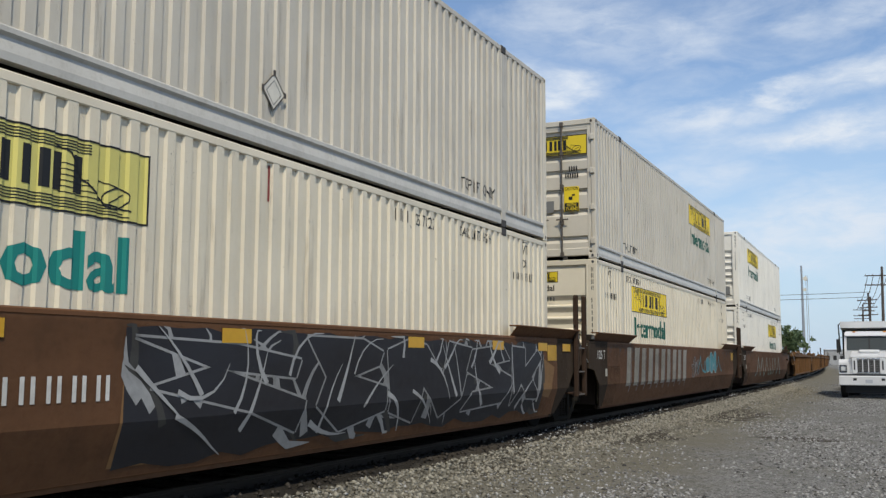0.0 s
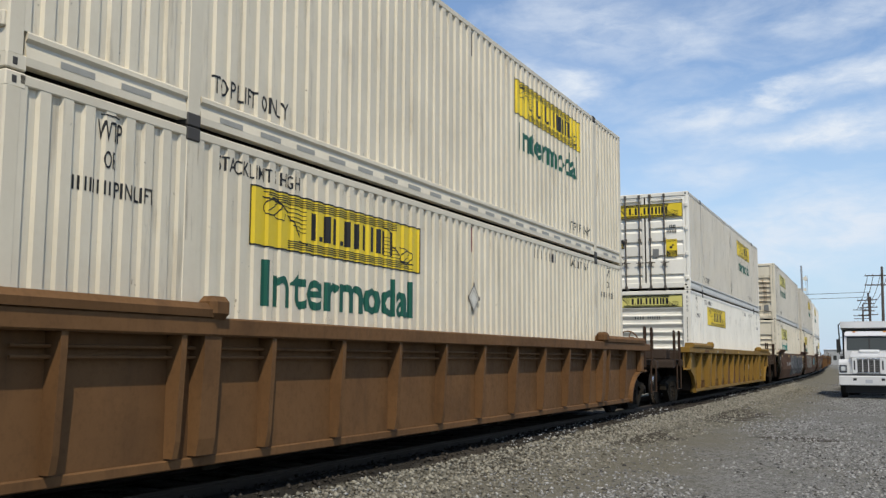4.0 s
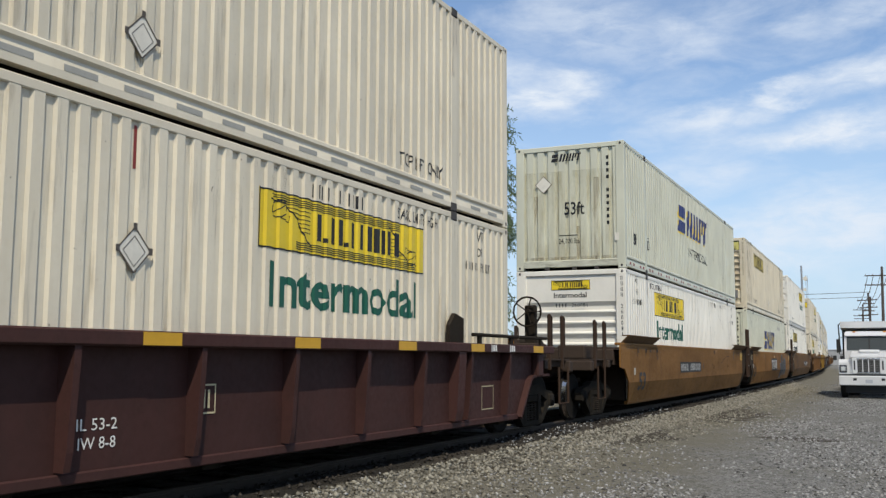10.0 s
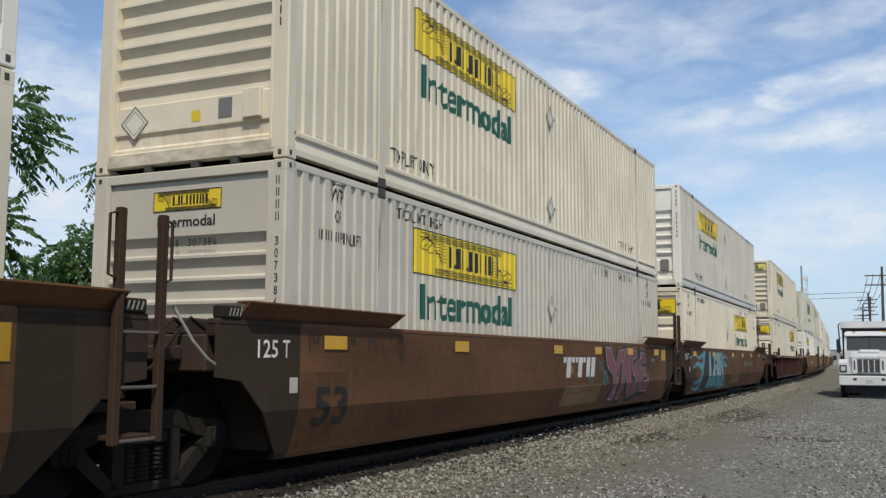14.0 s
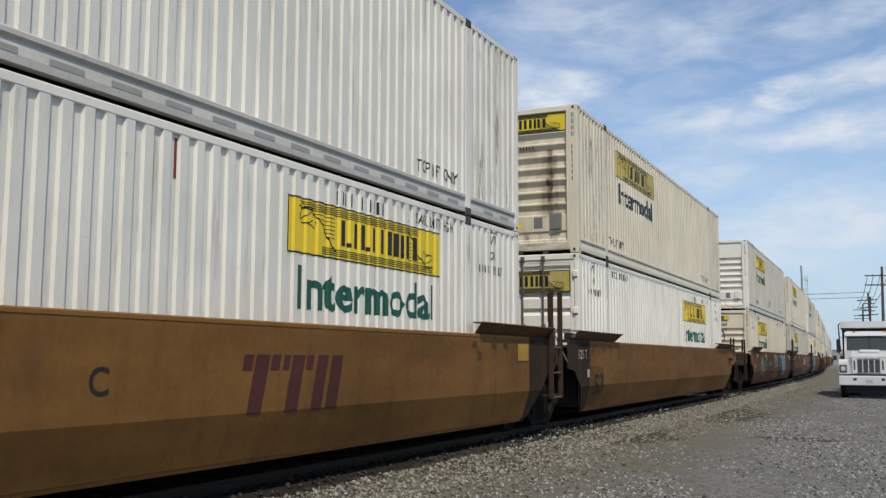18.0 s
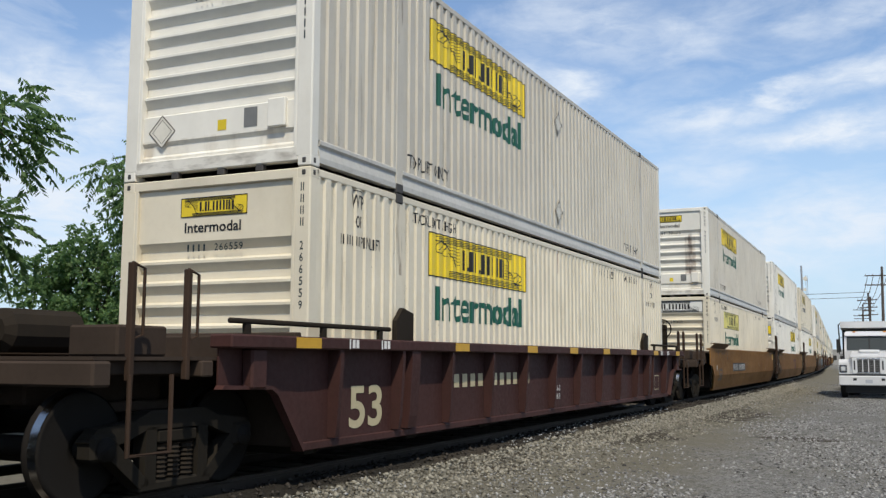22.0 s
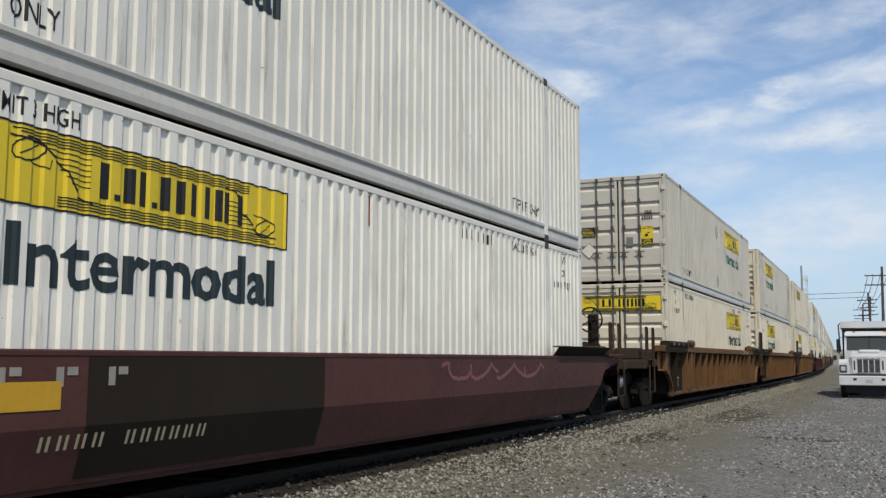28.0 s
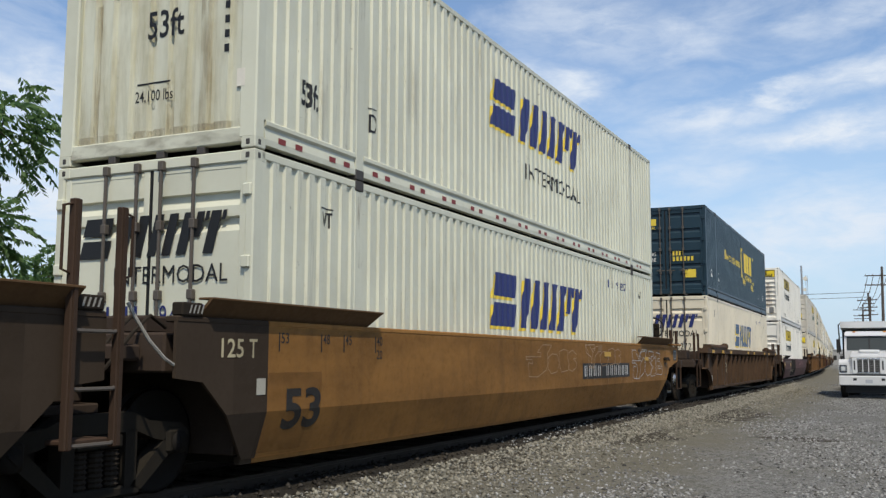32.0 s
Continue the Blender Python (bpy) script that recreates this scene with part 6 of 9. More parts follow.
# ---------------------------------------------------------------- ground
def gravel_material():
    """Tan-grey dust with stone chips of several sizes, paler wheel paths, olive weeds and dark dried puddles."""
    m, nt, b = nodes_of("gravel_ground", 0.95)
    b.inputs["Specular IOR Level"].default_value = 0.04
    co = nt.nodes.new("ShaderNodeTexCoord")
    c = mixed(nt, ranged(nt, tex_noise(nt, 0.45, 6, 0.62, own=False), 0.32, 0.68), (0.120, 0.116, 0.098), (0.200, 0.192, 0.163))
    heights = []
    for scale, lo, hi, amount in ((7, (0.055, 0.053, 0.048), (0.30, 0.295, 0.275), 0.30), (19, (0.040, 0.039, 0.036), (0.36, 0.355, 0.335), 0.48), (46, (0.045, 0.043, 0.040), (0.38, 0.37, 0.345), 0.40)):
        vor = nt.nodes.new("ShaderNodeTexVoronoi")
        vor.inputs["Scale"].default_value = scale
        nt.links.new(co.outputs["Object"], vor.inputs["Vector"])
        bw = nt.nodes.new("ShaderNodeRGBToBW")
        nt.links.new(vor.outputs["Color"], bw.inputs[0])
        c = mixed(nt, amount, c, mixed(nt, ranged(nt, bw.outputs[0], 0.2, 0.8), lo, hi))
        heights.append(vor.outputs["Distance"])
    c = mixed(nt, ranged(nt, tex_noise(nt, 0.8, 5, 0.6, (1.0, 0.45, 1.0), own=False), 0.52, 0.70, 0.0, 0.5), c, (0.150, 0.142, 0.112))
    c = mixed(nt, ranged(nt, tex_noise(nt, 1.7, 6, 0.7, own=False), 0.60, 0.74, 0.0, 0.35), c, (0.13, 0.13, 0.07))
    c = mixed(nt, ranged(nt, tex_noise(nt, 0.5, 5, 0.6, (0.6, 0.28, 1.0), own=False), 0.60, 0.70, 0.0, 0.55), c, (0.10, 0.088, 0.07))
    # brown dust trodden beside the track
    sep = nt.nodes.new("ShaderNodeSeparateXYZ")
    nt.links.new(co.outputs["Object"], sep.inputs[0])
    yy = nt.nodes.new("ShaderNodeMath"); yy.operation = "ADD"; yy.inputs[1].default_value = -ARC0
    nt.links.new(sep.outputs["Y"], yy.inputs[0])
    sq = nt.nodes.new("ShaderNodeMath"); sq.operation = "MULTIPLY"
    nt.links.new(yy.outputs[0], sq.inputs[0]); nt.links.new(yy.outputs[0], sq.inputs[1])
    lat = nt.nodes.new("ShaderNodeMath"); lat.operation = "MULTIPLY_ADD"; lat.inputs[1].default_value = BEND / 2
    nt.links.new(sq.outputs[0], lat.inputs[0]); nt.links.new(sep.outputs["X"], lat.inputs[2])
    wob = nt.nodes.new("ShaderNodeMath"); wob.operation = "ADD"
    nt.links.new(lat.outputs[0], wob.inputs[0]); nt.links.new(ranged(nt, tex_noise(nt, 0.5, 5, 0.65, own=False), 0.3, 0.7, -1.0, 1.0), wob.inputs[1])
    c = mixed(nt, ranged(nt, wob.outputs[0], 2.8, 4.6, 0.82, 0.0), c, (0.165, 0.150, 0.112))
    # nearly black to about 1.5 m either side of the track's middle, edge ragged
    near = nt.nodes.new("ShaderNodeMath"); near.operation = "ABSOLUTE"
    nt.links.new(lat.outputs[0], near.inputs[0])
    bed_edge = nt.nodes.new("ShaderNodeMath"); bed_edge.operation = "ADD"
    nt.links.new(near.outputs[0], bed_edge.inputs[0]); nt.links.new(ranged(nt, tex_noise(nt, 2.2, 5, 0.65, own=False), 0.3, 0.7, -0.14, 0.14), bed_edge.inputs[1])
    c = mixed(nt, ranged(nt, bed_edge.outputs[0], 1.40, 1.62, 0.93, 0.0), c, (0.024, 0.021, 0.018))
    # dried puddles beside the track: centre, half sizes
    edge = tex_noise(nt, 1.1, 5, 0.65, own=False)
    for cx, cy, rx, ry in ((1.75, 28.6, 1.15, 3.6), (1.75, 18.6, 0.75, 1.9), (1.55, 12.6, 0.5, 1.6), (4.6, 21.5, 0.9, 0.5), (3.4, 60.0, 0.8, 9.0)):
        sb = nt.nodes.new("ShaderNodeVectorMath"); sb.operation = "SUBTRACT"; sb.inputs[1].default_value = (cx, cy, 0)
        nt.links.new(co.outputs["Object"], sb.inputs[0])
        mul = nt.nodes.new("ShaderNodeVectorMath"); mul.operation = "MULTIPLY"; mul.inputs[1].default_value = (1 / rx, 1 / ry, 0)
        nt.links.new(sb.outputs[0], mul.inputs[0])
        ln = nt.nodes.new("ShaderNodeVectorMath"); ln.operation = "LENGTH"
        nt.links.new(mul.outputs[0], ln.inputs[0])
        ad = nt.nodes.new("ShaderNodeMath"); ad.operation = "ADD"
        nt.links.new(ln.outputs["Value"], ad.inputs[0])
        nt.links.new(ranged(nt, edge, 0.3, 0.7, -0.5, 0.5), ad.inputs[1])
        c = mixed(nt, ranged(nt, ad.outputs[0], 0.80, 1.15, 0.9, 0.0), c, (0.062, 0.053, 0.042))
    nt.links.new(c, b.inputs["Base Color"])
    h = nt.nodes.new("ShaderNodeMath"); h.operation = "ADD"
    nt.links.new(heights[1], h.inputs[0])
    nt.links.new(heights[2], h.inputs[1])
    bumped(nt, b, h.outputs[0], 0.9, 0.03)
    return m


GRAVEL = gravel_material()


def stone_material(name, dark, light):
    m, nt, b = nodes_of(name, 0.95)
    b.inputs["Specular IOR Level"].default_value = 0.06
    geo = nt.nodes.new("ShaderNodeNewGeometry")
    f = tex_noise(nt, 30, 3)
    c = mixed(nt, ranged(nt, geo.outputs["Random Per Island"], 0, 1), dark, light)
    c = mixed(nt, ranged(nt, f, 0.4, 0.8, 0, 0.35), c, (0.13, 0.11, 0.09))
    nt.links.new(c, b.inputs["Base Color"])
    return m


STONES = stone_material("crushed_stone", (0.045, 0.044, 0.042), (0.40, 0.395, 0.375))
BALLAST = stone_material("ballast_stone", (0.085, 0.077, 0.060), (0.32, 0.30, 0.24))
DARKBED = stone_material("dark_bed_stone", (0.016, 0.014, 0.012), (0.050, 0.044, 0.037))


def ground_z(x, y):
    """Height of the lot, rising to the ballast shoulder at the track."""
    lat = np.abs(off_track(x, y))
    z = np.interp(lat, [0, 0.70, 0.86, 1.42, 1.85, 2.8, 3.7, 60], [0.245, 0.25, 0.36, 0.345, 0.17, 0.03, 0.0, 0.0])
    return z + 0.018 * np.sin(x * 0.9 + 0.4 * y) * np.sin(y * 0.55) * np.clip((lat - 1.2) / 2, 0, 1)


def build_ground():
    xs = np.concatenate([-np.geomspace(2500, 16, 16), np.linspace(-13, 11, 97), np.geomspace(13, 2500, 16)])
    ys = np.concatenate([-np.geomspace(2500, 14, 12), np.linspace(-10, 60, 211), np.geomspace(62, 3500, 30)])
    X, Y = np.meshgrid(xs, ys)
    Z = ground_z(X, Y)
    vs = np.stack([X, Y, Z], -1).reshape(-1, 3)
    n, m = len(xs), len(ys)
    i = np.arange(n * (m - 1)).reshape(m - 1, n)[:, :-1].ravel()
    fs = np.stack([i, i + 1, i + n + 1, i + n], -1)
    me = bpy.data.meshes.new("ground")
    me.from_pydata(vs.tolist(), [], fs.tolist())
    me.polygons.foreach_set("use_smooth", [True] * len(me.polygons))
    me.materials.append(GRAVEL)
    tagged(new("ground", me), "tan-grey crushed-gravel lot with dusty tracks and dark damp patches", "ground", kind="structure")


build_ground()


def scatter_stones(name, label, mat, count, pick, size, seed):
    rng = np.random.default_rng(seed)
    base = np.array([(1, 0, 0), (-1, 0, 0), (0, 1, 0), (0, -1, 0), (0, 0, 1), (0, 0, -1)], float)
    tri = np.array([(0, 2, 4), (2, 1, 4), (1, 3, 4), (3, 0, 4), (2, 0, 5), (1, 2, 5), (3, 1, 5), (0, 3, 5)])
    pos = pick(rng, count)
    r = size[0] + (size[1] - size[0]) * rng.random(len(pos)) ** 2.2
    V = base[None] * rng.uniform(0.55, 1.15, (len(pos), 6, 3)) + rng.uniform(-0.28, 0.28, (len(pos), 6, 3))
    th = rng.uniform(0, 6.28, len(pos))
    c, s = np.cos(th)[:, None], np.sin(th)[:, None]
    x, y = V[..., 0] * c - V[..., 1] * s, V[..., 0] * s + V[..., 1] * c
    V = np.stack([x, y, V[..., 2] * 0.7], -1) * r[:, None, None] + pos[:, None, :]
    V[..., 2] += r[:, None] * 0.25
    F = (tri[None] + 6 * np.arange(len(pos))[:, None, None]).reshape(-1, 3)
    me = bpy.data.meshes.new(name)
    me.vertices.add(len(pos) * 6)
    me.vertices.foreach_set("co", V.reshape(-1))
    me.loops.add(F.size)
    me.loops.foreach_set("vertex_index", F.reshape(-1).astype(np.int32))
    me.polygons.add(len(F))
    me.polygons.foreach_set("loop_start", np.arange(0, F.size, 3, dtype=np.int32))
    me.update(calc_edges=True)
    me.validate()
    me.materials.append(mat)
    return tagged(new(name, me), label, "gravel", kind="stuff")


def pick_lot(rng, n):
    y = 5.2 * (72 / 5.2) ** (rng.random(n) ** 0.85)
    x = np.where(y < 14, rng.uniform(1.4, 6.8, n), rng.uniform(0.6, 9.5, n)) - (y - 8) * 0.015
    z = ground_z(x, y) - 0.004
    keep = np.sin(x * 1.3 + y * 0.35) + 0.6 * np.sin(x * 0.6 - y * 0.8) + 0.5 * np.sin(x * 3.1 + y * 1.7) > -0.35 + rng.uniform(-1.0, 1.0, n)
    lat = off_track(x, y)
    keep &= (lat > 3.9 + 0.7 * np.sin(y * 0.45)) | (rng.random(n) < 0.30)
    wet = np.zeros(n, bool)
    for cx, cy, rx, ry in ((1.75, 28.6, 1.1, 3.2), (1.75, 18.6, 0.7, 1.7), (1.55, 12.6, 0.45, 1.5)):
        wet |= ((x - cx) / rx) ** 2 + ((y - cy) / ry) ** 2 < rng.uniform(0.4, 1.2, n)
    return np.stack([x, y, z], -1)[keep & ~wet]


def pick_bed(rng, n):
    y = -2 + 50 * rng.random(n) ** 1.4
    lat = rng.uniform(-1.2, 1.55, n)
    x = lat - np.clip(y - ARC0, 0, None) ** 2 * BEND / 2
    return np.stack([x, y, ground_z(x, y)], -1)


def pick_ballast(rng, n):
    y = -2 + 62 * rng.random(n) ** 1.4
    lat = rng.uniform(-1.6, 2.9, n)
    lat = np.where(rng.random(n) < 0.55, rng.uniform(1.50, 2.1, n), lat)
    lat = np.where(np.abs(lat) < 1.50, 1.5 + 1.3 * rng.random(n) ** 1.5, lat)
    x = lat - np.clip(y - ARC0, 0, None) ** 2 * BEND / 2
    return np.stack([x, y, ground_z(x, y)], -1)


scatter_stones("gravel", "loose pale grey crushed stones on the lot", STONES, 125000, pick_lot, (0.008, 0.038), 3)
scatter_stones("track_ballast", "dusty grey-brown ballast stones along the track", BALLAST, 40000, pick_ballast, (0.010, 0.046), 4)
# darker stones on the same strip
scatter_stones("greasy_ballast", "nearly black ballast stones between and beside the rails", DARKBED, 9000, pick_bed, (0.014, 0.045), 6)


def pick_shoulder(rng, n):
    y = 3 + 40 * rng.random(n) ** 1.3
    lat = rng.normal(1.78, 0.13, n)
    x = lat - np.clip(y - ARC0, 0, None) ** 2 * BEND / 2
    return np.stack([x, y, ground_z(x, y)], -1)


scatter_stones("shoulder_stones", "fist-sized grey-brown stones along the ballast shoulder", BALLAST, 110, pick_shoulder, (0.04, 0.09), 9)


# ---------------------------------------------------------------- track
def build_track():
    tr = thing("railway_track", "steel rails on weathered sleepers in dusty ballast", "railway track", kind="structure")
    steel = plain("rail_steel", (0.045, 0.034, 0.026), 0.6, 0.2, spec=0.15)
    wood = paint("sleeper_wood", (0.12, 0.11, 0.092), 0.9, 0.5, (0.12, 0.10, 0.08), 0, 0.2, 0.3, 0.25)
    prof = [(-0.075, -0.17), (0.075, -0.17), (0.075, -0.158), (0.012, -0.135), (0.012, -0.045), (0.037, -0.035), (0.037, -0.006), (0.03, 0.0), (-0.03, 0.0), (-0.037, -0.006), (-0.037, -0.035), (-0.012, -0.045), (-0.012, -0.135), (-0.075, -0.158)]
    ss = np.concatenate([np.arange(-60, 150, 5.0), np.arange(150, 700, 25.0)])
    for lat in (-0.755, 0.755):
        b = B()
        n = len(prof)
        vs = []
        for s in ss:
            for u, v in prof:
                x, y, th = on_track(s, lat + u)
                vs.append((x, y, RAIL_TOP + v))
        fs = [(i * n + k, i * n + (k + 1) % n, (i + 1) * n + (k + 1) % n, (i + 1) * n + k) for i in range(len(ss) - 1) for k in range(n)]
        part("rail", b.add(vs, fs), steel, tr, "rusty steel rail with a worn head")
    tie = B().box(-1.36, 1.46, -0.115, 0.115, -0.17, 0.02, 0.02).mesh("sleeper")
    rnd = random.Random(5)
    for k in range(130):
        s = -6 + k * 0.55
        x, y, th = on_track(s, rnd.uniform(-0.04, 0.06))
        part("sleeper", tie, wood, tr, at=Matrix.Translation((x, y, RAIL_TOP - 0.172 + rnd.uniform(-0.012, 0.004))) @ Matrix.Rotation(th + rnd.uniform(-0.02, 0.02), 4, "Z"))
    return tr


build_track()


# ---------------------------------------------------------------- plants
def leaf_material(name, dark, light, trans=0.52):
    m, nt, b = nodes_of(name, 0.55)
    geo = nt.nodes.new("ShaderNodeNewGeometry")
    c = mixed(nt, geo.outputs["Random Per Island"], dark, light)
    nt.links.new(c, b.inputs["Base Color"])
    b.inputs["Subsurface Weight"].default_value = 0.0
    tr = nt.nodes.new("ShaderNodeBsdfTranslucent")
    nt.links.new(c, tr.inputs["Color"])
    mx = nt.nodes.new("ShaderNodeMixShader")
    mx.inputs[0].default_value = trans
    out = nt.nodes["Material Output"]
    nt.links.new(b.outputs[0], mx.inputs[1])
    nt.links.new(tr.outputs[0], mx.inputs[2])
    nt.links.new(mx.outputs[0], out.inputs[0])
    return m


LEAF_A = leaf_material("leaf_bright", (0.058, 0.130, 0.036), (0.175, 0.275, 0.095))
LEAF_B = leaf_material("leaf_grey_green", (0.075, 0.122, 0.056), (0.220, 0.280, 0.130))
BARK = paint("bark", (0.10, 0.085, 0.07), 0.9, 0.5, (0.05, 0.04, 0.03), 0, 0.3, 0.4)


def leaves_mesh(name, pos, direc, length, width, mat, rng):
    """Small pointed leaves at given places, hanging along given directions."""
    n = len(pos)
    d = direc / np.linalg.norm(direc, axis=1)[:, None]
    side = np.cross(d, rng.normal(size=(n, 3)))
    side /= np.linalg.norm(side, axis=1)[:, None]
    L = length * rng.uniform(0.6, 1.2, n)[:, None]
    Wd = width * rng.uniform(0.7, 1.2, n)[:, None]
    V = np.stack([pos, pos + d * L * 0.45 + side * Wd, pos + d * L, pos + d * L * 0.45 - side * Wd], 1).reshape(-1, 3)
    F = (np.arange(n)[:, None] * 4 + np.array([0, 1, 2, 3])[None]).astype(np.int32)
    me = bpy.data.meshes.new(name)
    me.vertices.add(len(V))
    me.vertices.foreach_set("co", V.reshape(-1))
    me.loops.add(F.size)
    me.loops.foreach_set("vertex_index", F.reshape(-1))
    me.polygons.add(n)
    me.polygons.foreach_set("loop_start", np.arange(0, F.size, 4, dtype=np.int32))
    me.update(calc_edges=True)
    me.materials.append(mat)
    return me


def make_tree(label, at, height, blobs, mat, seed, leaves=14000, leaf=(0.20, 0.035), droop=0.5, compound=False, trunk_r=0.22, limbs=9):
    """Tapered trunk, limbs that reach into the foliage masses, and a ragged crown of single leaves."""
    rng = np.random.default_rng(seed)
    t = thing("tree", label, "tree", "trees behind the line", at=Matrix.Translation(at))
    b = B()
    fork = height * 0.32
    b.tube([(0, 0, -0.1), (0.05, 0.05, fork * 0.5), (0.1, -0.05, fork), (0.0, 0.1, height * 0.55), (0.15, 0, height * 0.8)], [trunk_r * 1.25, trunk_r, trunk_r * 0.85, trunk_r * 0.5, trunk_r * 0.15], 9)
    part("trunk", b, BARK, t, "grey-brown bark")
    bl = np.array(blobs, float)
    for i in range(limbs):
        k = i % len(bl)
        c, r = bl[k, :3], bl[k, 3:6]
        tip = c + rng.uniform(-0.6, 0.6, 3) * r
        z0 = min(height * 0.76, max(fork * 0.7, tip[2] * rng.uniform(0.45, 0.82)))
        p0 = np.array((0.05, 0.0, z0))
        thick = trunk_r * (1.0 if limbs < 16 else 0.5)
        mid = (p0 + tip) / 2 + np.array((0, 0, rng.uniform(-0.2, 0.7)))
        lb = B()
        lb.tube([p0, mid, tip], [thick * 0.42, thick * 0.24, thick * 0.05], 6)
        for j in range(4):
            q = mid + (tip - mid) * rng.random() + rng.normal(size=3) * 0.05
            e = c + rng.uniform(-0.85, 0.85, 3) * r
            lb.tube([q, (q + e) / 2 + rng.normal(size=3) * 0.15, e], [thick * 0.14, thick * 0.08, thick * 0.02], 5)
        part("limb", lb, BARK, t)
    # sprays: bunches of leaves along short twigs on the skin and inside of each mass
    w = bl[:, 3] * bl[:, 4] * bl[:, 5]
    per = 22 if compound else 16
    nspray = leaves // per
    which = rng.choice(len(bl), nspray, p=w / w.sum())
    u = rng.normal(size=(nspray, 3))
    u /= np.linalg.norm(u, axis=1)[:, None]
    rad = rng.random(nspray) ** 0.5 * rng.uniform(0.7, 1.28, nspray)
    org = bl[which, :3] + u * bl[which, 3:6] * rad[:, None]
    out = u * np.array((1, 1, 0.5)) + rng.normal(size=(nspray, 3)) * 0.5
    out[:, 2] -= droop
    out /= np.linalg.norm(out, axis=1)[:, None]
    tt = np.tile(np.linspace(0.05, 1, per), nspray)
    spray_len = (0.75 if compound else 0.6) * np.repeat(rng.uniform(0.6, 1.3, nspray), per)
    pos = np.repeat(org, per, 0) + np.repeat(out, per, 0) * (tt * spray_len)[:, None]
    pos[:, 2] -= (tt ** 2) * spray_len * droop * 0.5
    direc = np.repeat(out, per, 0) * 0.5 + rng.normal(size=(len(pos), 3)) * 0.7
    if compound:
        sidev = np.cross(np.repeat(out, per, 0), (0, 0, 1.0))
        direc = sidev * np.where(np.arange(len(pos)) % 2, 1, -1)[:, None] + np.repeat(out, per, 0) * 0.3 + np.array((0, 0, -0.35))
    direc[:, 2] -= droop * 0.5
    part("crown", leaves_mesh("crown", pos, direc, leaf[0], leaf[1], mat, rng), mat, t, "loose ragged foliage")
    return t


def seen_from_lot(rows, turn=31.0, flat=0.9):
    """Foliage masses from (sideways, height, radius) across the line of sight to the tree."""
    c, s = math.cos(radians(turn)), math.sin(radians(turn))
    rnd = random.Random(8)
    out = []
    for r, z, rad in rows:
        d = rnd.uniform(-1.0, 1.0)
        out.append((r * c - d * s, r * s + d * c, z, rad, rad, rad * flat))
    return out


make_tree("tall grey-green feathery tree with an open drooping crown", (-9.8, 27.2, 0), 14.0,
          seen_from_lot([(-0.7, 13.2, 1.0), (0.6, 13.5, 1.1), (1.7, 12.8, 0.9), (2.2, 11.6, 0.7), (0.4, 12.0, 0.9), (2.9, 11.0, 0.7), (3.2, 9.8, 0.7), (2.9, 8.6, 0.6), (2.6, 7.4, 0.6), (2.3, 6.2, 0.5), (2.2, 5.0, 0.4),
                         (-3.0, 11.4, 0.9), (-1.8, 11.2, 0.9), (-3.5, 10.3, 0.7), (-4.1, 9.2, 0.8), (-3.4, 8.2, 0.9), (-2.3, 9.0, 0.8), (-3.0, 7.0, 0.8), (0.2, 10.4, 1.0), (1.3, 9.6, 0.9), (-0.8, 9.2, 0.9), (0.4, 8.2, 0.8),
                         (1.5, 7.8, 0.6), (-0.3, 6.6, 0.6), (-1.7, 5.6, 0.7), (-2.4, 4.2, 0.9), (-0.9, 3.2, 0.9), (0.9, 2.8, 0.8), (1.9, 3.2, 0.5)]), LEAF_B, 11, 86000, (0.21, 0.026), 0.95, trunk_r=0.26, limbs=29)
make_tree("feathery grey-green tree beyond the line", (-8.5, 33.5, 0), 12.0, [(-0.5, 0, 10.6, 1.0, 1.0, 0.9), (0.9, 0.2, 10.7, 0.8, 0.8, 0.7), (0, 0, 9.2, 1.1, 1.1, 1.0), (1.1, 0, 8.6, 0.7, 0.7, 0.8), (-1.1, 0, 7.6, 1.0, 1.0, 1.0), (1.0, 0.3, 7.0, 0.8, 0.8, 0.9), (0.2, 0, 5.6, 1.0, 1.0, 1.0), (0.6, 0, 3.8, 0.9, 0.9, 0.9)], LEAF_B, 12, 34000, (0.21, 0.026), 0.9, trunk_r=0.16)
make_tree("bushy young tree with bright compound leaves", (-9.4, 18.9, 0), 7.4,
          seen_from_lot([(-1.0, 6.5, 0.65), (0.2, 6.4, 0.75), (-1.9, 6.2, 0.45), (1.0, 6.1, 0.8), (-0.9, 5.4, 0.85), (0.4, 5.2, 1.0), (1.4, 5.0, 0.9), (-0.7, 4.2, 0.75), (0.6, 4.0, 1.0), (1.6, 3.8, 0.9),
                         (-0.4, 3.0, 0.75), (0.8, 2.7, 1.0), (1.8, 2.6, 0.8), (0.3, 1.7, 1.0)], 41.0), LEAF_A, 13, 36000, (0.17, 0.034), 0.4, True, 0.13, 14)
make_tree("leafy branches with long compound leaves", (-9.2, 11.4, 0), 8.0,
          [(0.5, 0.7, 6.0, 1.2, 1.2, 0.9), (-1.0, -0.8, 6.8, 1.6, 1.6, 1.4), (0.45, 0.6, 4.0, 1.1, 1.1, 0.7), (-0.9, -0.5, 4.8, 1.5, 1.5, 1.4), (-0.6, -0.2, 2.8, 1.4, 1.4, 1.3)], LEAF_A, 14, 26000, (0.22, 0.04), 0.35, True, 0.13, 8)
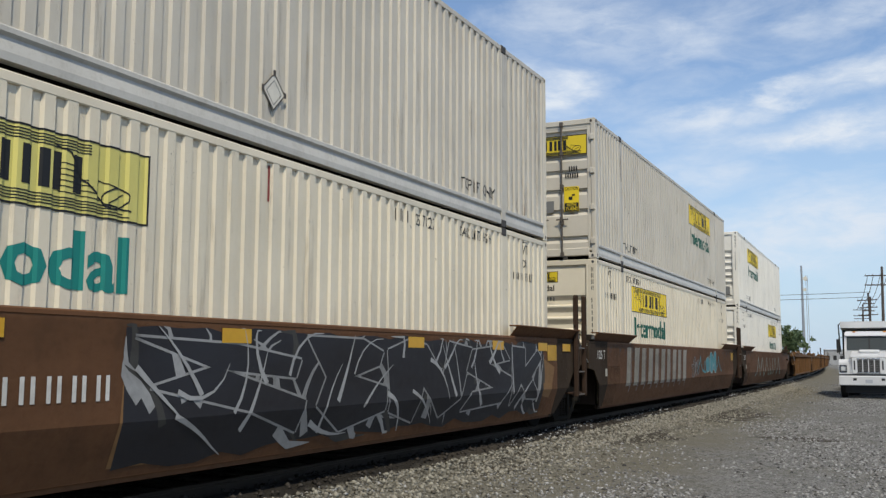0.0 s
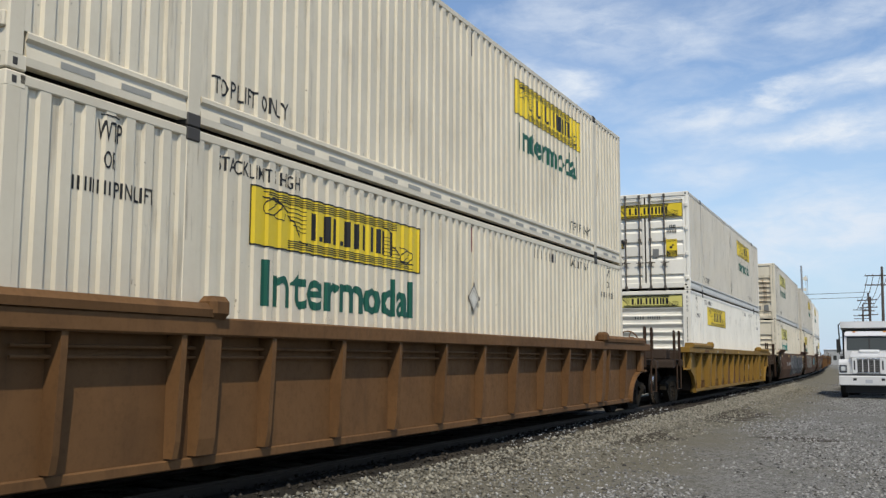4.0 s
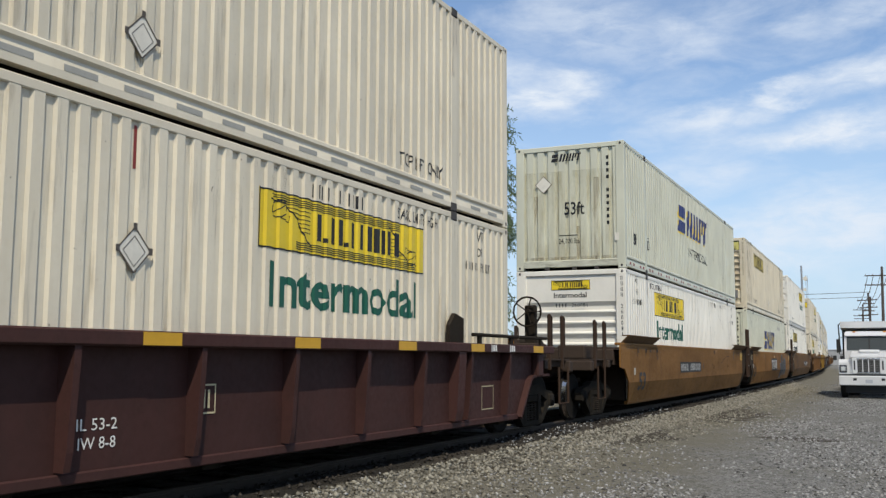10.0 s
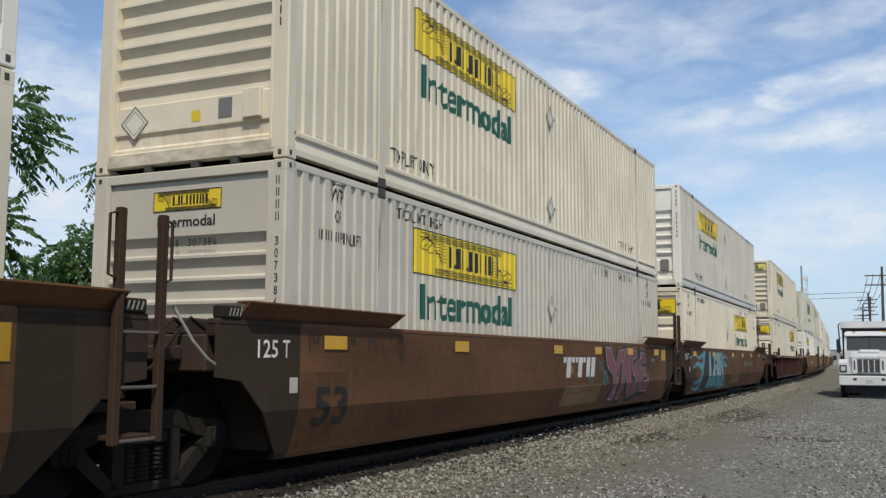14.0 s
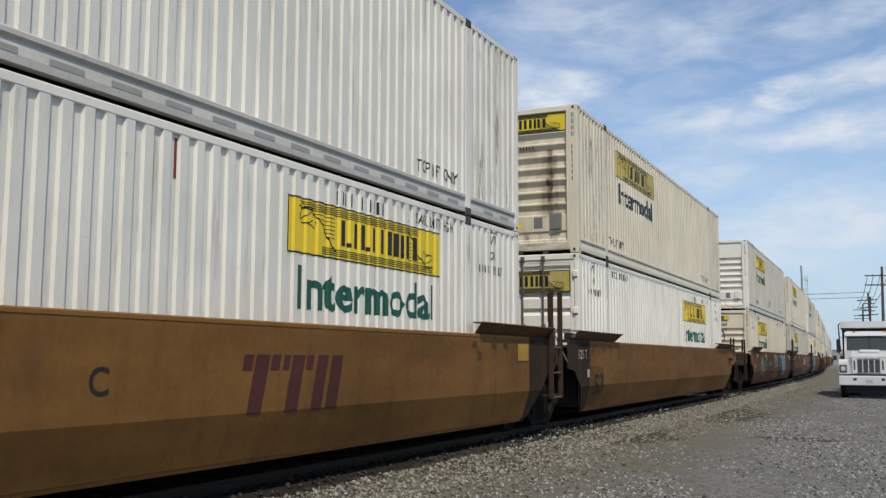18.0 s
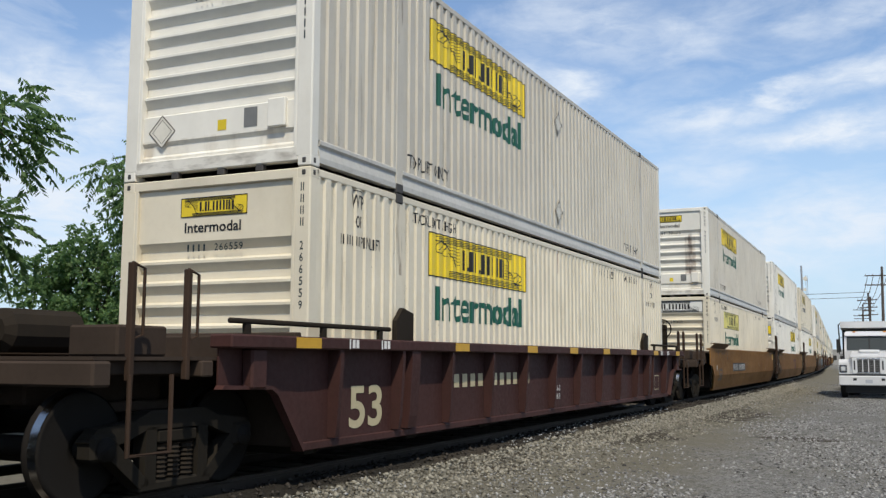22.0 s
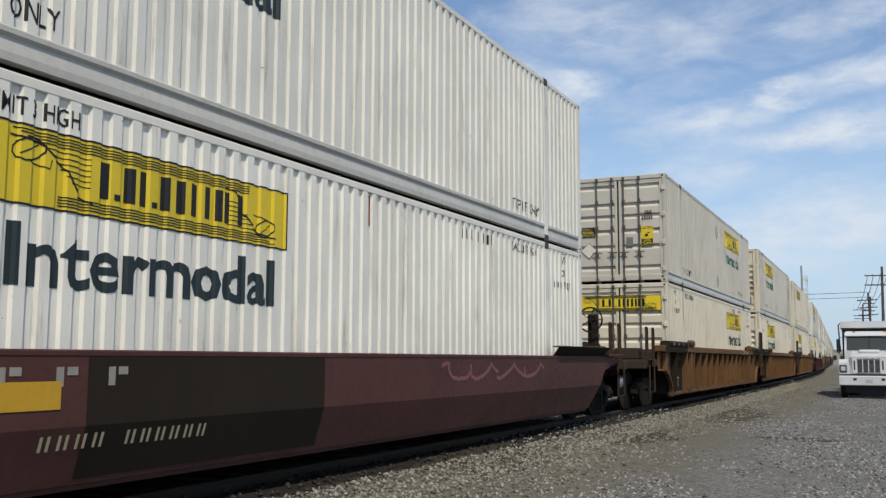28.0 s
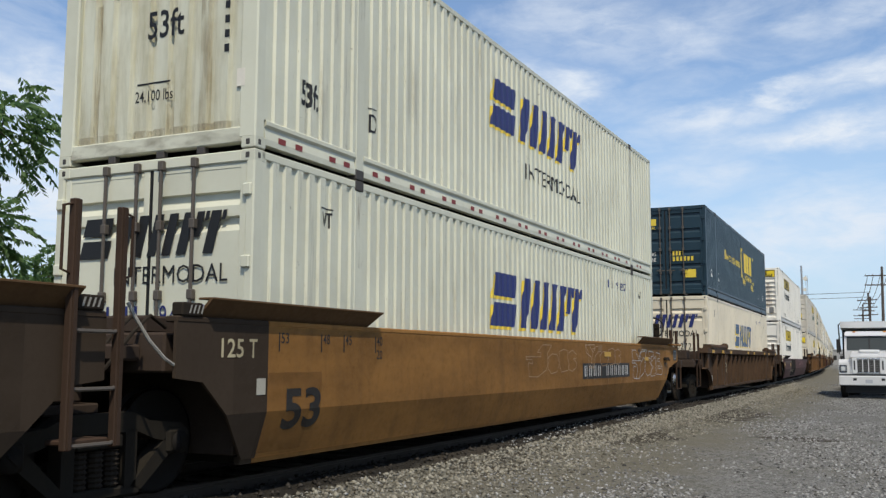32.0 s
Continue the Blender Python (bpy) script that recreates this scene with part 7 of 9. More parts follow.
make_tree("dense dark-green tree in the distance", (-27, 33, 0), 8.2, [(0, 0, 6.3, 2.0, 2.0, 1.6), (-1.8, -1, 5.0, 1.8, 1.8, 1.6), (1.8, 1.2, 4.8, 1.7, 1.7, 1.5), (0, 0, 3.4, 2.6, 2.6, 1.7), (0.5, 0, 1.6, 3.0, 3.0, 1.3)], LEAF_A, 15, 26000, (0.26, 0.07), 0.3, False, 0.2, 8)


def hedge(label, pts, height, seed, n, mat):
    """A run of shrubs beyond the line."""
    rng = np.random.default_rng(seed)
    h = thing("shrubs", label, "shrub", kind="stuff")
    a = rng.random(n)
    P = np.array(pts, float)
    k = a * (len(P) - 1)
    i = np.minimum(k.astype(int), len(P) - 2)
    base = P[i] + (P[i + 1] - P[i]) * (k - i)[:, None]
    hh = height * (0.55 + 0.45 * np.abs(np.sin(base[:, 1] * 0.31 + base[:, 0] * 0.17)))
    pos = np.stack([base[:, 0] + rng.normal(size=n) * 0.9, base[:, 1] + rng.normal(size=n) * 0.9, hh * rng.random(n) ** 0.7], -1)
    direc = rng.normal(size=(n, 3))
    part("foliage", leaves_mesh("foliage", pos, direc, 0.32, 0.07, mat, rng), mat, h)
    return h


hedge("low green shrubs and weeds beyond the line", [(-14, 8), (-14, 22), (-12, 34), (-10, 44)], 2.6, 21, 9000, LEAF_A)
hedge("green shrubs far behind the line", [(-45, 12), (-38, 34), (-28, 52), (-18, 70), (-14, 90)], 4.0, 22, 9000, LEAF_B)


# ---------------------------------------------------------------- lorry
def build_lorry():
    white = paint("lorry_white", (0.60, 0.605, 0.60), 0.32, 0.10, (0.40, 0.37, 0.32), 0, 0.4, 0.0)
    dark = plain("lorry_dark", (0.02, 0.02, 0.02), 0.6)
    chrome = plain("chrome", (0.62, 0.62, 0.62), 0.2, 1.0, 0.1)
    glass, nt, b = nodes_of("cab_glass", 0.06)
    b.inputs["Base Color"].default_value = (0.05, 0.058, 0.06, 1)
    b.inputs["Roughness"].default_value, b.inputs["Specular IOR Level"].default_value = 0.5, 0.10
    grid = plain("grille_dark", (0.035, 0.036, 0.038), 0.7)
    lampo = plain("amber_glass", (0.5, 0.2, 0.03), 0.3)
    tyre = plain("tyre_rubber", (0.018, 0.017, 0.016), 0.85)
    lamp = plain("headlamp_glass", (0.55, 0.56, 0.56), 0.1)
    L = thing("dump_truck", "white dump truck parked on the gravel, seen from the front", "truck", at=pose(4.93, 45.3, 0, 0, 0, 0))
    # front faces -y
    part("hood", B().prism([(-0.05, 0.98), (0.0, 1.78), (1.35, 2.02), (1.35, 0.95)], "x", -0.72, 0.72), white, L)
    for s in (-1, 1):
        part("fender", B().prism([(-0.02, 1.02), (0.05, 1.52), (0.30, 1.66), (1.1, 1.66), (1.35, 1.40), (1.35, 0.98), (1.1, 1.25), (0.4, 1.25), (0.25, 0.98)], "x", *sorted((s * 0.72, s * 1.19))), white, L)
        hl = part("headlight", B().box(min(s * 0.88, s * 1.14), max(s * 0.88, s * 1.14), -0.05, 0.02, 1.12, 1.40, 0.02), chrome, L)
        part("lens", B().box(min(s * 0.93, s * 1.09), max(s * 0.93, s * 1.09), -0.06, -0.03, 1.17, 1.34, 0.02), lamp, hl)
        w = part("front_wheel", B().lathe([(0.2, 0.10), (0.45, 0.13), (0.51, 0.10), (0.52, -0.10), (0.45, -0.14), (0.2, -0.12)], (s * 1.03, 0.72, 0.52), 22), tyre, L)
        part("rim", B().lathe([(0.02, 0.06), (0.15, 0.11), (0.27, 0.12), (0.30, 0.145)], (s * 1.03 + (0.0 if s > 0 else 0.0), 0.72, 0.52), 18), white, w)
        part("rear_wheel", B().lathe([(0.2, 0.28), (0.45, 0.30), (0.51, 0.27), (0.52, -0.27), (0.45, -0.30), (0.2, -0.28)], (s * 0.92, 4.6, 0.52), 20), tyre, L)
        part("rear_wheel", B().lathe([(0.2, 0.28), (0.45, 0.30), (0.51, 0.27), (0.52, -0.27), (0.45, -0.30), (0.2, -0.28)], (s * 0.92, 5.9, 0.52), 20), tyre, L)
        m = part("mirror", B().box(min(s * 1.22, s * 1.36), max(s * 1.22, s * 1.36), 1.55, 1.63, 1.95, 2.55, 0.02), dark, L)
        part("bracket", B().tube([(s * 1.0, 1.7, 2.62), (s * 1.25, 1.6, 2.62), (s * 1.25, 1.6, 1.88), (s * 1.0, 1.7, 1.88)], 0.018, 6), dark, m)
    part("bumper", B().box(-1.20, 1.20, -0.22, -0.02, 0.55, 0.96, 0.03), white, L)
    for x in (-0.55, 0.55):
        part("tow_hole", B().box(x - 0.07, x + 0.07, -0.225, -0.215, 0.76, 0.86, 0.004), dark, L)
    part("number_plate", B().box(-0.14, 0.14, -0.228, -0.216, 0.66, 0.80, 0.004), plain("plate_grey", (0.4, 0.42, 0.45), 0.5), L)
    g = part("grille", B().box(-0.66, 0.66, -0.09, -0.03, 1.04, 1.72, 0.02), white, L)
    for z in (1.06, 1.66):
        part("grille_trim", B().box(-0.46, 0.46, -0.105, -0.092, z, z + 0.04, 0.004), chrome, g)
    for x, w in ((-0.345, 0.095), (-0.115, 0.095), (0.115, 0.095), (0.345, 0.095), (-0.555, 0.03), (0.555, 0.03)):
        part("grille_opening", B().box(x - w, x + w, -0.10, -0.088, 1.11 if w > 0.05 else 1.22, 1.65 if w > 0.05 else 1.60, 0.004), grid, g)
        for z in (np.arange(1.16, 1.64, 0.075) if w > 0.05 else ()):
            part("grille_bar", B().box(x - w + 0.01, x + w - 0.01, -0.108, -0.101, z, z + 0.018), GREYBOX, g)
    part("hood_crease", B().box(-0.70, 0.70, -0.03, 0.0, 1.715, 1.735), dark, L)
    part("bumper_gap", B().box(-1.19, 1.19, -0.10, -0.03, 0.962, 1.03), grid, L)
    for s in (-1, 1):
        part("headlight_bezel", B().box(min(s * 0.86, s * 1.16), max(s * 0.86, s * 1.16), -0.042, 0.0, 1.10, 1.42, 0.01), grid, L)
        part("wiper", B().tube([(s * 0.15, 1.30, 2.06), (s * 0.62, 1.38, 2.30)], 0.012, 5), dark, L)
        part("roof_lamp", B().box(s * 0.62 - 0.06, s * 0.62 + 0.06, 1.62, 1.72, 2.83, 2.90, 0.02), lampo, L, "small amber roof lamp")
    part("cab_visor", B().prism([(1.40, 2.70), (1.50, 2.66), (1.78, 2.86), (1.72, 2.90)], "x", -0.98, 0.98), white, L)
    part("cab", B().prism([(1.3, 0.95), (1.3, 2.02), (1.52, 2.74), (1.75, 2.86), (2.9, 2.86), (3.0, 2.7), (3.0, 0.95)], "x", -1.02, 1.02), white, L)
    part("windscreen", B().prism([(1.305, 2.06), (1.51, 2.68), (1.495, 2.69), (1.285, 2.06)], "x", -0.92, 0.92), glass, L)
    part("windscreen_pillar", B().prism([(1.29, 2.04), (1.505, 2.70), (1.48, 2.70), (1.265, 2.04)], "x", -0.025, 0.025), dark, L)
    part("hood_scoop", B().box(-0.42, 0.42, 0.75, 1.2, 1.92, 2.08, 0.05), white, L)
    part("dump_body", B().box(-1.22, 1.22, 3.25, 7.4, 1.25, 3.05, 0.04), dark, L)
    part("body_shield", B().prism([(2.2, 3.08), (3.3, 2.98), (3.3, 3.30), (2.2, 3.36)], "x", -1.22, 1.22), white, L)
    part("body_rim", B().box(-1.27, 1.27, 3.2, 7.45, 3.0, 3.16, 0.02), white, L)
    part("frame", B().box(-0.5, 0.5, 0.1, 7.0, 0.62, 0.94, 0.02), dark, L)
    part("front_axle", B().tube([(-1.0, 0.72, 0.52), (1.0, 0.72, 0.52)], 0.07, 8), dark, L)
    part("shield_post", B().tube([(-1.25, 2.3, 2.0), (-1.30, 2.25, 3.2), (-1.2, 2.25, 3.3)], 0.03, 6), dark, L)
    # added dark sheet below the bumper, standing for the shaded underside
    part("splash_guard", B().box(-0.95, 0.95, 0.02, 0.10, 0.22, 0.56, 0.02), dark, L)
    part("step", B().box(-1.1, -0.75, 1.6, 2.6, 0.5, 0.95, 0.02), dark, L)


build_lorry()


# ---------------------------------------------------------------- poles, wires, mast, far buildings
POLEW = paint("pole_wood", (0.085, 0.07, 0.06), 0.9, 0.4, (0.05, 0.04, 0.03), 0, 0.4, 0.2)
STEELG = plain("mast_steel", (0.34, 0.35, 0.36), 0.5, 0.4)
WIRE = plain("wire_dark", (0.05, 0.05, 0.055), 0.6)


def utility_pole(x, y, h, lean=0.0, arms=4, wide=2.4):
    p = thing("utility_pole", "dark wooden utility pole with several crossarms", "utility pole", "poles along the road", at=pose(x, y, 0, 0, lean, 0))
    part("pole", B().tube([(0, 0, -0.3), (0, 0, h)], [0.19, 0.13], 9), POLEW, p)
    for i in range(arms):
        z = h - 1.0 - i * 1.05
        a = part("crossarm", B().box(-wide / 2 - 0.4, wide / 2, -0.06, 0.06, z - 0.06, z + 0.06, 0.01), POLEW, p)
        for xx in np.linspace(-wide / 2 - 0.3, wide / 2 - 0.1, 5):
            part("insulator", shared("insulator", lambda: B().tube([(0, 0, 0.06), (0, 0, 0.2)], [0.05, 0.03], 6)), STEELG, a, at=Matrix.Translation((xx, 0, z)))
    return p


utility_pole(3.25, 118, 12.0, 1.0, 2, 2.8)
utility_pole(0.95, 150, 11.1, -2.0, 3, 2.2)
utility_pole(0.2, 156, 10.9, 2.0, 2, 1.2)
utility_pole(-2.2, 190, 11.6, 0.5, 3, 2.4)
utility_pole(-3.4, 215, 11.0, 0.0, 3, 2.4)


def build_mast():
    m = thing("radio_mast", "tall slim steel mast with white drum antennas", "mast", at=pose(-19.6, 262, 0))
    part("pole", B().tube([(0, 0, -0.3), (0, 0, 25.6)], [0.42, 0.22], 10), STEELG, m)
    part("ladder", B().box(0.9, 1.0, -0.05, 0.05, 4, 23, 0.01).box(1.3, 1.4, -0.05, 0.05, 4, 23, 0.01), STEELG, m)
    for z, x in ((22.2, 0.9), (19.4, 0.7)):
        part("antenna", B().tube([(x, -0.6, z), (x, 0.1, z)], 0.55 if z > 20 else 0.4, 14), PLACARD, m, "white drum antenna")
    n = thing("thin_mast", "thin grey steel mast", "mast", at=pose(-22.5, 215, 0))
    part("pole", B().tube([(0, 0, -0.3), (0, 0, 17.0)], [0.16, 0.07], 8), STEELG, n)


build_mast()


def wire(name, a, b, sag):
    pts = [(a[0] + (b[0] - a[0]) * k / 14, a[1] + (b[1] - a[1]) * k / 14, a[2] + (b[2] - a[2]) * k / 14 - sag * 4 * (k / 14) * (1 - k / 14)) for k in range(15)]
    w = thing(name, "thin dark overhead wire", "wire", "overhead wires")
    part("cable", B().tube(pts, 0.035, 5), WIRE, w)


wire("overhead_wire", (-60, 152, 12.2), (0.9, 151, 11.3), 0.5)
wire("overhead_wire", (-60, 152, 11.5), (0.9, 151, 10.6), 0.5)
for dx in (-1.3, -0.7, 0.0, 0.7):
    wire("overhead_wire", (3.25 + dx, 118, 11.0), (0.95 + dx, 150, 10.1), 0.4)
    wire("overhead_wire", (0.95 + dx, 150, 10.1), (-2.2 + dx, 190, 10.6), 0.4)


def far_building():
    h = thing("far_building", "pale flat-roofed building far down the line", "building", at=pose(-17.5, 330, 0))
    wallm = paint("far_wall", (0.36, 0.36, 0.35), 0.8, 0.2)
    part("wall", B().box(-3.2, 3.2, 0, 12, 0, 4.6, 0.05), wallm, h)
    part("roof", B().box(-3.4, 3.4, -0.2, 12.2, 4.6, 4.9, 0.05), wallm, h)
    for x in (-2.0, 0.0, 2.0):
        for z in (1.6,):
            part("window", B().box(x - 0.5, x + 0.5, -0.04, 0.02, z, z + 1.4, 0.02), BLACKP, h)


far_building()
make_tree("distant round-crowned green tree", (-19, 205, 0), 8.5, [(0, 0, 6, 4.5, 3, 2.6), (3, 0, 5, 3, 3, 2.4), (-3, 0, 4, 3, 3, 2.6)], LEAF_B, 31, 5000, (0.7, 0.22), 0.3, trunk_r=0.3, limbs=6)
make_tree("distant round-crowned green tree", (-26, 230, 0), 9.0, [(0, 0, 6, 4.5, 3, 2.8), (3, 0, 5, 3, 3, 2.4), (-4, 0, 4, 3, 3, 2.6)], LEAF_B, 32, 5000, (0.7, 0.22), 0.3, trunk_r=0.3, limbs=6)


def small_shed():
    s = thing("utility_cabinet", "pale metal cabinet with a hipped lid beyond the line", "cabinet", at=pose(-22.6, 19.0, 0))
    part("body", B().box(-0.8, 0.8, -0.8, 0.8, 0, 2.3, 0.03), RAILG, s)
    part("lid", B().prism([(-1.0, 2.3), (1.0, 2.3), (0.7, 2.6), (-0.7, 2.6)], "y", -1.0, 1.0), RAILG, s)


small_shed()


# ---------------------------------------------------------------- the train
SILVER = plain("spray_silver", (0.33, 0.33, 0.32), 0.5, 0.0, 0.6)
SPRAYK = plain("spray_black", (0.02, 0.02, 0.024), 0.6)
SPRAYT = plain("spray_turquoise", (0.09, 0.29, 0.32), 0.65, 0.0, 0.6)
SPRAYR = plain("spray_dull_red", (0.22, 0.085, 0.095), 0.65, 0.0, 0.6)
DULLRED = plain("emblem_dull_red", (0.085, 0.022, 0.018), 0.7, 0.0, 0.5)
SPRAYGR = plain("spray_grey", (0.20, 0.20, 0.20), 0.6, 0.0, 0.6)
SPRAYB = plain("spray_sky_blue", (0.13, 0.38, 0.52), 0.6)
SPRAYW = plain("spray_white", (0.50, 0.48, 0.44), 0.6)
SPRAYG = plain("spray_pale_green", (0.24, 0.33, 0.29), 0.65)
SPRAYPT = plain("spray_pale_turquoise", (0.27, 0.40, 0.41), 0.65, 0.0, 0.4)
SPRAYT2 = stain_material("spray_turquoise_mist", (0.09, 0.24, 0.24), 0.34, 0.64, (3, 3, 3), 0.8)
SPRAYHZ = stain_material("spray_pale_mist", (0.24, 0.23, 0.21), 0.34, 0.66, (3, 3, 3), 0.62)
SPRAYRB = plain("spray_rust_brown", (0.085, 0.036, 0.012), 0.75, 0.0, 0.5)
DULLY = plain("worn_reflector", (0.27, 0.125, 0.02), 0.6, 0.0, 0.5)
SPRAYGM = stain_material("spray_green_mist", (0.22, 0.29, 0.24), 0.22, 0.52, (1.6, 1.6, 1.6), 0.85)
SPRAYDG = plain("spray_dark_grey", (0.055, 0.055, 0.058), 0.6, 0.0, 0.6)
SPRAYLG = plain("spray_light_grey", (0.25, 0.255, 0.26), 0.6, 0.0, 0.6)
SPRAYCR = plain("spray_cream", (0.30, 0.28, 0.23), 0.7, 0.0, 0.6)
SPRAYLN = plain("spray_thin_line", (0.46, 0.30, 0.17), 0.7, 0.0, 0.5)
SPRAYBR = plain("spray_tan", (0.24, 0.13, 0.05), 0.7, 0.0, 0.5)

W_, C_, G_, T_, M_ = WHITE, CREAM, GREYW, TAN, MINT
HIGH = 0.305 + CH          # upper box over the rail top


def box(desc, *a, **k):
    return make_container(desc, *a, **k)


LU = "white 53-foot container with a yellow sign, stacked on another"
LL = "white 53-foot container with a yellow sign, sitting in the well"


def yellow_box(upper, pm, end, sign, efill, where, fill, letters=None, ww=True, extras=(), epaint=None, label=None, serial=""):
    return make_container(label or (LU if upper else LL), pm, end, sign, efill, where, fill, letters or GREEN, ww, upper, extras, epaint, serial)


def slant_box(upper, end, fade=False, label=None, pm=None, serial=""):
    c = make_container(label or ("greenish-white 53-foot container with slanted dark-blue lettering blocks" + (", stacked" if upper else "")), pm or M_, end, "wide" if end == "door" else "none", None, "near", None, None, False, upper, ("dashes",) if upper else ())
    slant_sign(c, not upper, fade, serial)
    if end == "door":
        slant_door(c, serial, BLUE if fade else BLACK)
    return c


def load(car, lower, upper, near):
    """A car with its boxes; near: where the boxes' back end is at the start."""
    mid = near + HL
    rides(car, mid)
    if lower:
        rides(lower, mid, RAIL_TOP + 0.305)
    if upper:
        rides(upper, mid, RAIL_TOP + HIGH + 0.012)


def build_train():
    # empty cars at the head
    for k in range(6):
        s = 38.25 + 23.3 + k * 19.35
        load(make_ribbed("empty rust-brown ribbed well car", RUSTY, "coupled" if k % 3 == 2 else "joined", "coupled" if k % 3 == 0 else "joined", s + HL), None, None, s)
    # three brown units with sprayed sides
    s = 38.25
    c = make_smooth("brown smooth-sided well car with grey spray paint", BROWN, "joined", "coupled", s + HL)
    scribble(c, "p2", -5, 5, 0.5, 1.3, SPRAYG, 6, 0.09)
    load(c, yellow_box(0, W_, "front", "small", YELLOW, "far", YELLOW), yellow_box(1, W_, "front", "small", YELLOW, "near", YELLOW), s)
    s = 18.76
    c = make_smooth("brown smooth-sided well car with turquoise and grey spray paint", BROWN, "joined", "joined", s + HL)
    for k in range(10):
        u = -6.6 + 0.66 * k
        car_art("graffiti_stroke", ("p1a", k), lambda: [poly([(u, 0.62), (u + 0.34, 0.62), (u + 0.5 + 0.1 * (k % 2), 1.44), (u + 0.16, 1.44)])], SPRAYCR, c, 0.0045)
        car_art("graffiti_outline", ("p1o", k), lambda: [stroke([(u + 0.37, 0.5), (u + 0.56, 1.45)], (0.05, 0.02))], SPRAYGR, c, 0.0050)
    lettered(c, "p1b", (J1, O1, B2), 0.6, 1.9, 0.7, 1.25, SPRAYHZ, SPRAYGR, None, 0.03, None)
    lettered(c, "p1c", (O1, B2, E2, M3), 1.6, 4.6, 0.75, 1.44, SPRAYT, SPRAYW, None, 0.03, None)
    scribble(c, "p1", 1.5, 5.5, 0.8, 1.3, SPRAYT, 4, 0.06)
    load(c, yellow_box(0, C_, "front", "small", YELLOW, "near", YELLOW), yellow_box(1, G_, "door", "band", YELLOW, "far", YELLOW), s)
    s = -0.38
    c = make_smooth("brown smooth-sided well car with black and silver graffiti", BROWN, "coupled", "joined", s + HL)
    wildstyle(c, "s0", -2.05, 7.35, 0.30, 1.46, SILVER, SPRAYK, 64, plain("spray_mid_grey", (0.055, 0.053, 0.048), 0.65, 0.0, 0.6))
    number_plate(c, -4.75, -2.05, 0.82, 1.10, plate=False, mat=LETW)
    car_art("repaint_patch", "or0", lambda: [poly([(-2.1, 0.34), (-2.05, 1.14), (-1.45, 1.02), (-1.6, 0.34)]), poly([(7.2, 0.6), (7.35, 1.2), (7.9, 1.05), (7.7, 0.55)])], SPRAYBR, c, 0.0036)
    for y in (-7.7, -3.6, -0.9, 2.6, 5.2, 7.1, 8.3):
        car_art("reflector", ("rf0", y), lambda: [rect(y, y + 0.42, 1.32, 1.45)], PATCHY, c, 0.013)
    load(c, yellow_box(0, C_, "front", "small", SIGNW, "near", PALEY, TEALG, serial="257822"), yellow_box(1, G_, "front", "small", SIGNW, "near", PALEY, GREEN, extras=("diamond", "rust_l", "rust_r", "dirty"), epaint=C_), s)
    # single yellow ribbed car
    s = -23.84
    c = make_ribbed("dusty yellow ribbed well car", YELLCAR, "coupled", "coupled", s + HL, 1.27)
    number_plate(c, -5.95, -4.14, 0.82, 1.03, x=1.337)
    car_art("notice_lettering", "ldlmt", lambda: [word("LD LMT 169100", -5.0, -4.35, 0.62, 0.71, 0.002)], BLACKP, c, 0.004, x=1.337)
    car_art("emblem", "plate_mark", lambda: [rect(2.37, 3.80, 0.78, 1.02)], BLACKP, c, 0.005, x=1.337)
    car_art("emblem_mark", "plate_mark_m", lambda: slant_blocks(2.42, 3.75, 0.81, 0.99, 3), LETW, c, 0.008, x=1.337)
    car_art("length_lettering", "y53", lambda: [word("53", 5.05, 5.45, 0.82, 1.04, 0.02)], BLACKP, c, 0.004, x=1.337)
    for k, (a, b) in enumerate(((-1.88, -0.02), (0.10, 1.12))):
        car_art("repaint_patch", ("ybrown", k), lambda: [rect(a, b, 0.36, 1.17)], RUSTY, c, 0.003, x=1.337)
    car_art("rust_film", "yrust", lambda: [rect(-8.1, 8.1, 0.35, 0.58)], RUSTLOW, c, 0.0025, x=1.337)
    car_art("notice_board", "yboard", lambda: [rect(7.18, 7.72, 0.48, 0.80)], BLACKP, c, 0.005, x=1.337)
    car_art("notice_frame", "yboardf", lambda: ring(7.18, 7.72, 0.48, 0.80, 0.014) + [rect(7.47, 7.48, 0.50, 0.78), rect(7.20, 7.70, 0.56, 0.566)] + dashes("XXX XXX", 7.20, 7.44, 0.68, 0.70) + dashes("XXXX XX", 7.20, 7.44, 0.62, 0.64), LETW, c, 0.008, x=1.337)
    car_art("notice_board", "ypaper", lambda: [rect(7.89, 8.11, 0.47, 0.71)], PATCHW, c, 0.005, x=1.337)
    car_art("notice_lettering", "yiw", lambda: [word("IW 8 9-7/8", 8.78, 9.29, 0.97, 1.05, 0.004), word("48", 7.33, 7.50, 1.07, 1.16, 0.008), word("53", 8.02, 8.16, 1.07, 1.15, 0.006)] + dashes("X XX XXXX", 8.80, 9.30, 1.14, 1.20, 0.4) + dashes("XXXXX XX XX", 7.62, 8.10, 0.375, 0.405, 0.6), BLACKP, c, 0.004, x=1.337)
    car_art("emblem", "yround", lambda: [stroke([(7.52 + 0.07 * math.cos(a), 0.91 + 0.06 * math.sin(a)) for a in np.linspace(0, 6.28, 15)], 0.012), rect(7.48, 7.56, 0.89, 0.92)], BLACKP, c, 0.004, x=1.337)
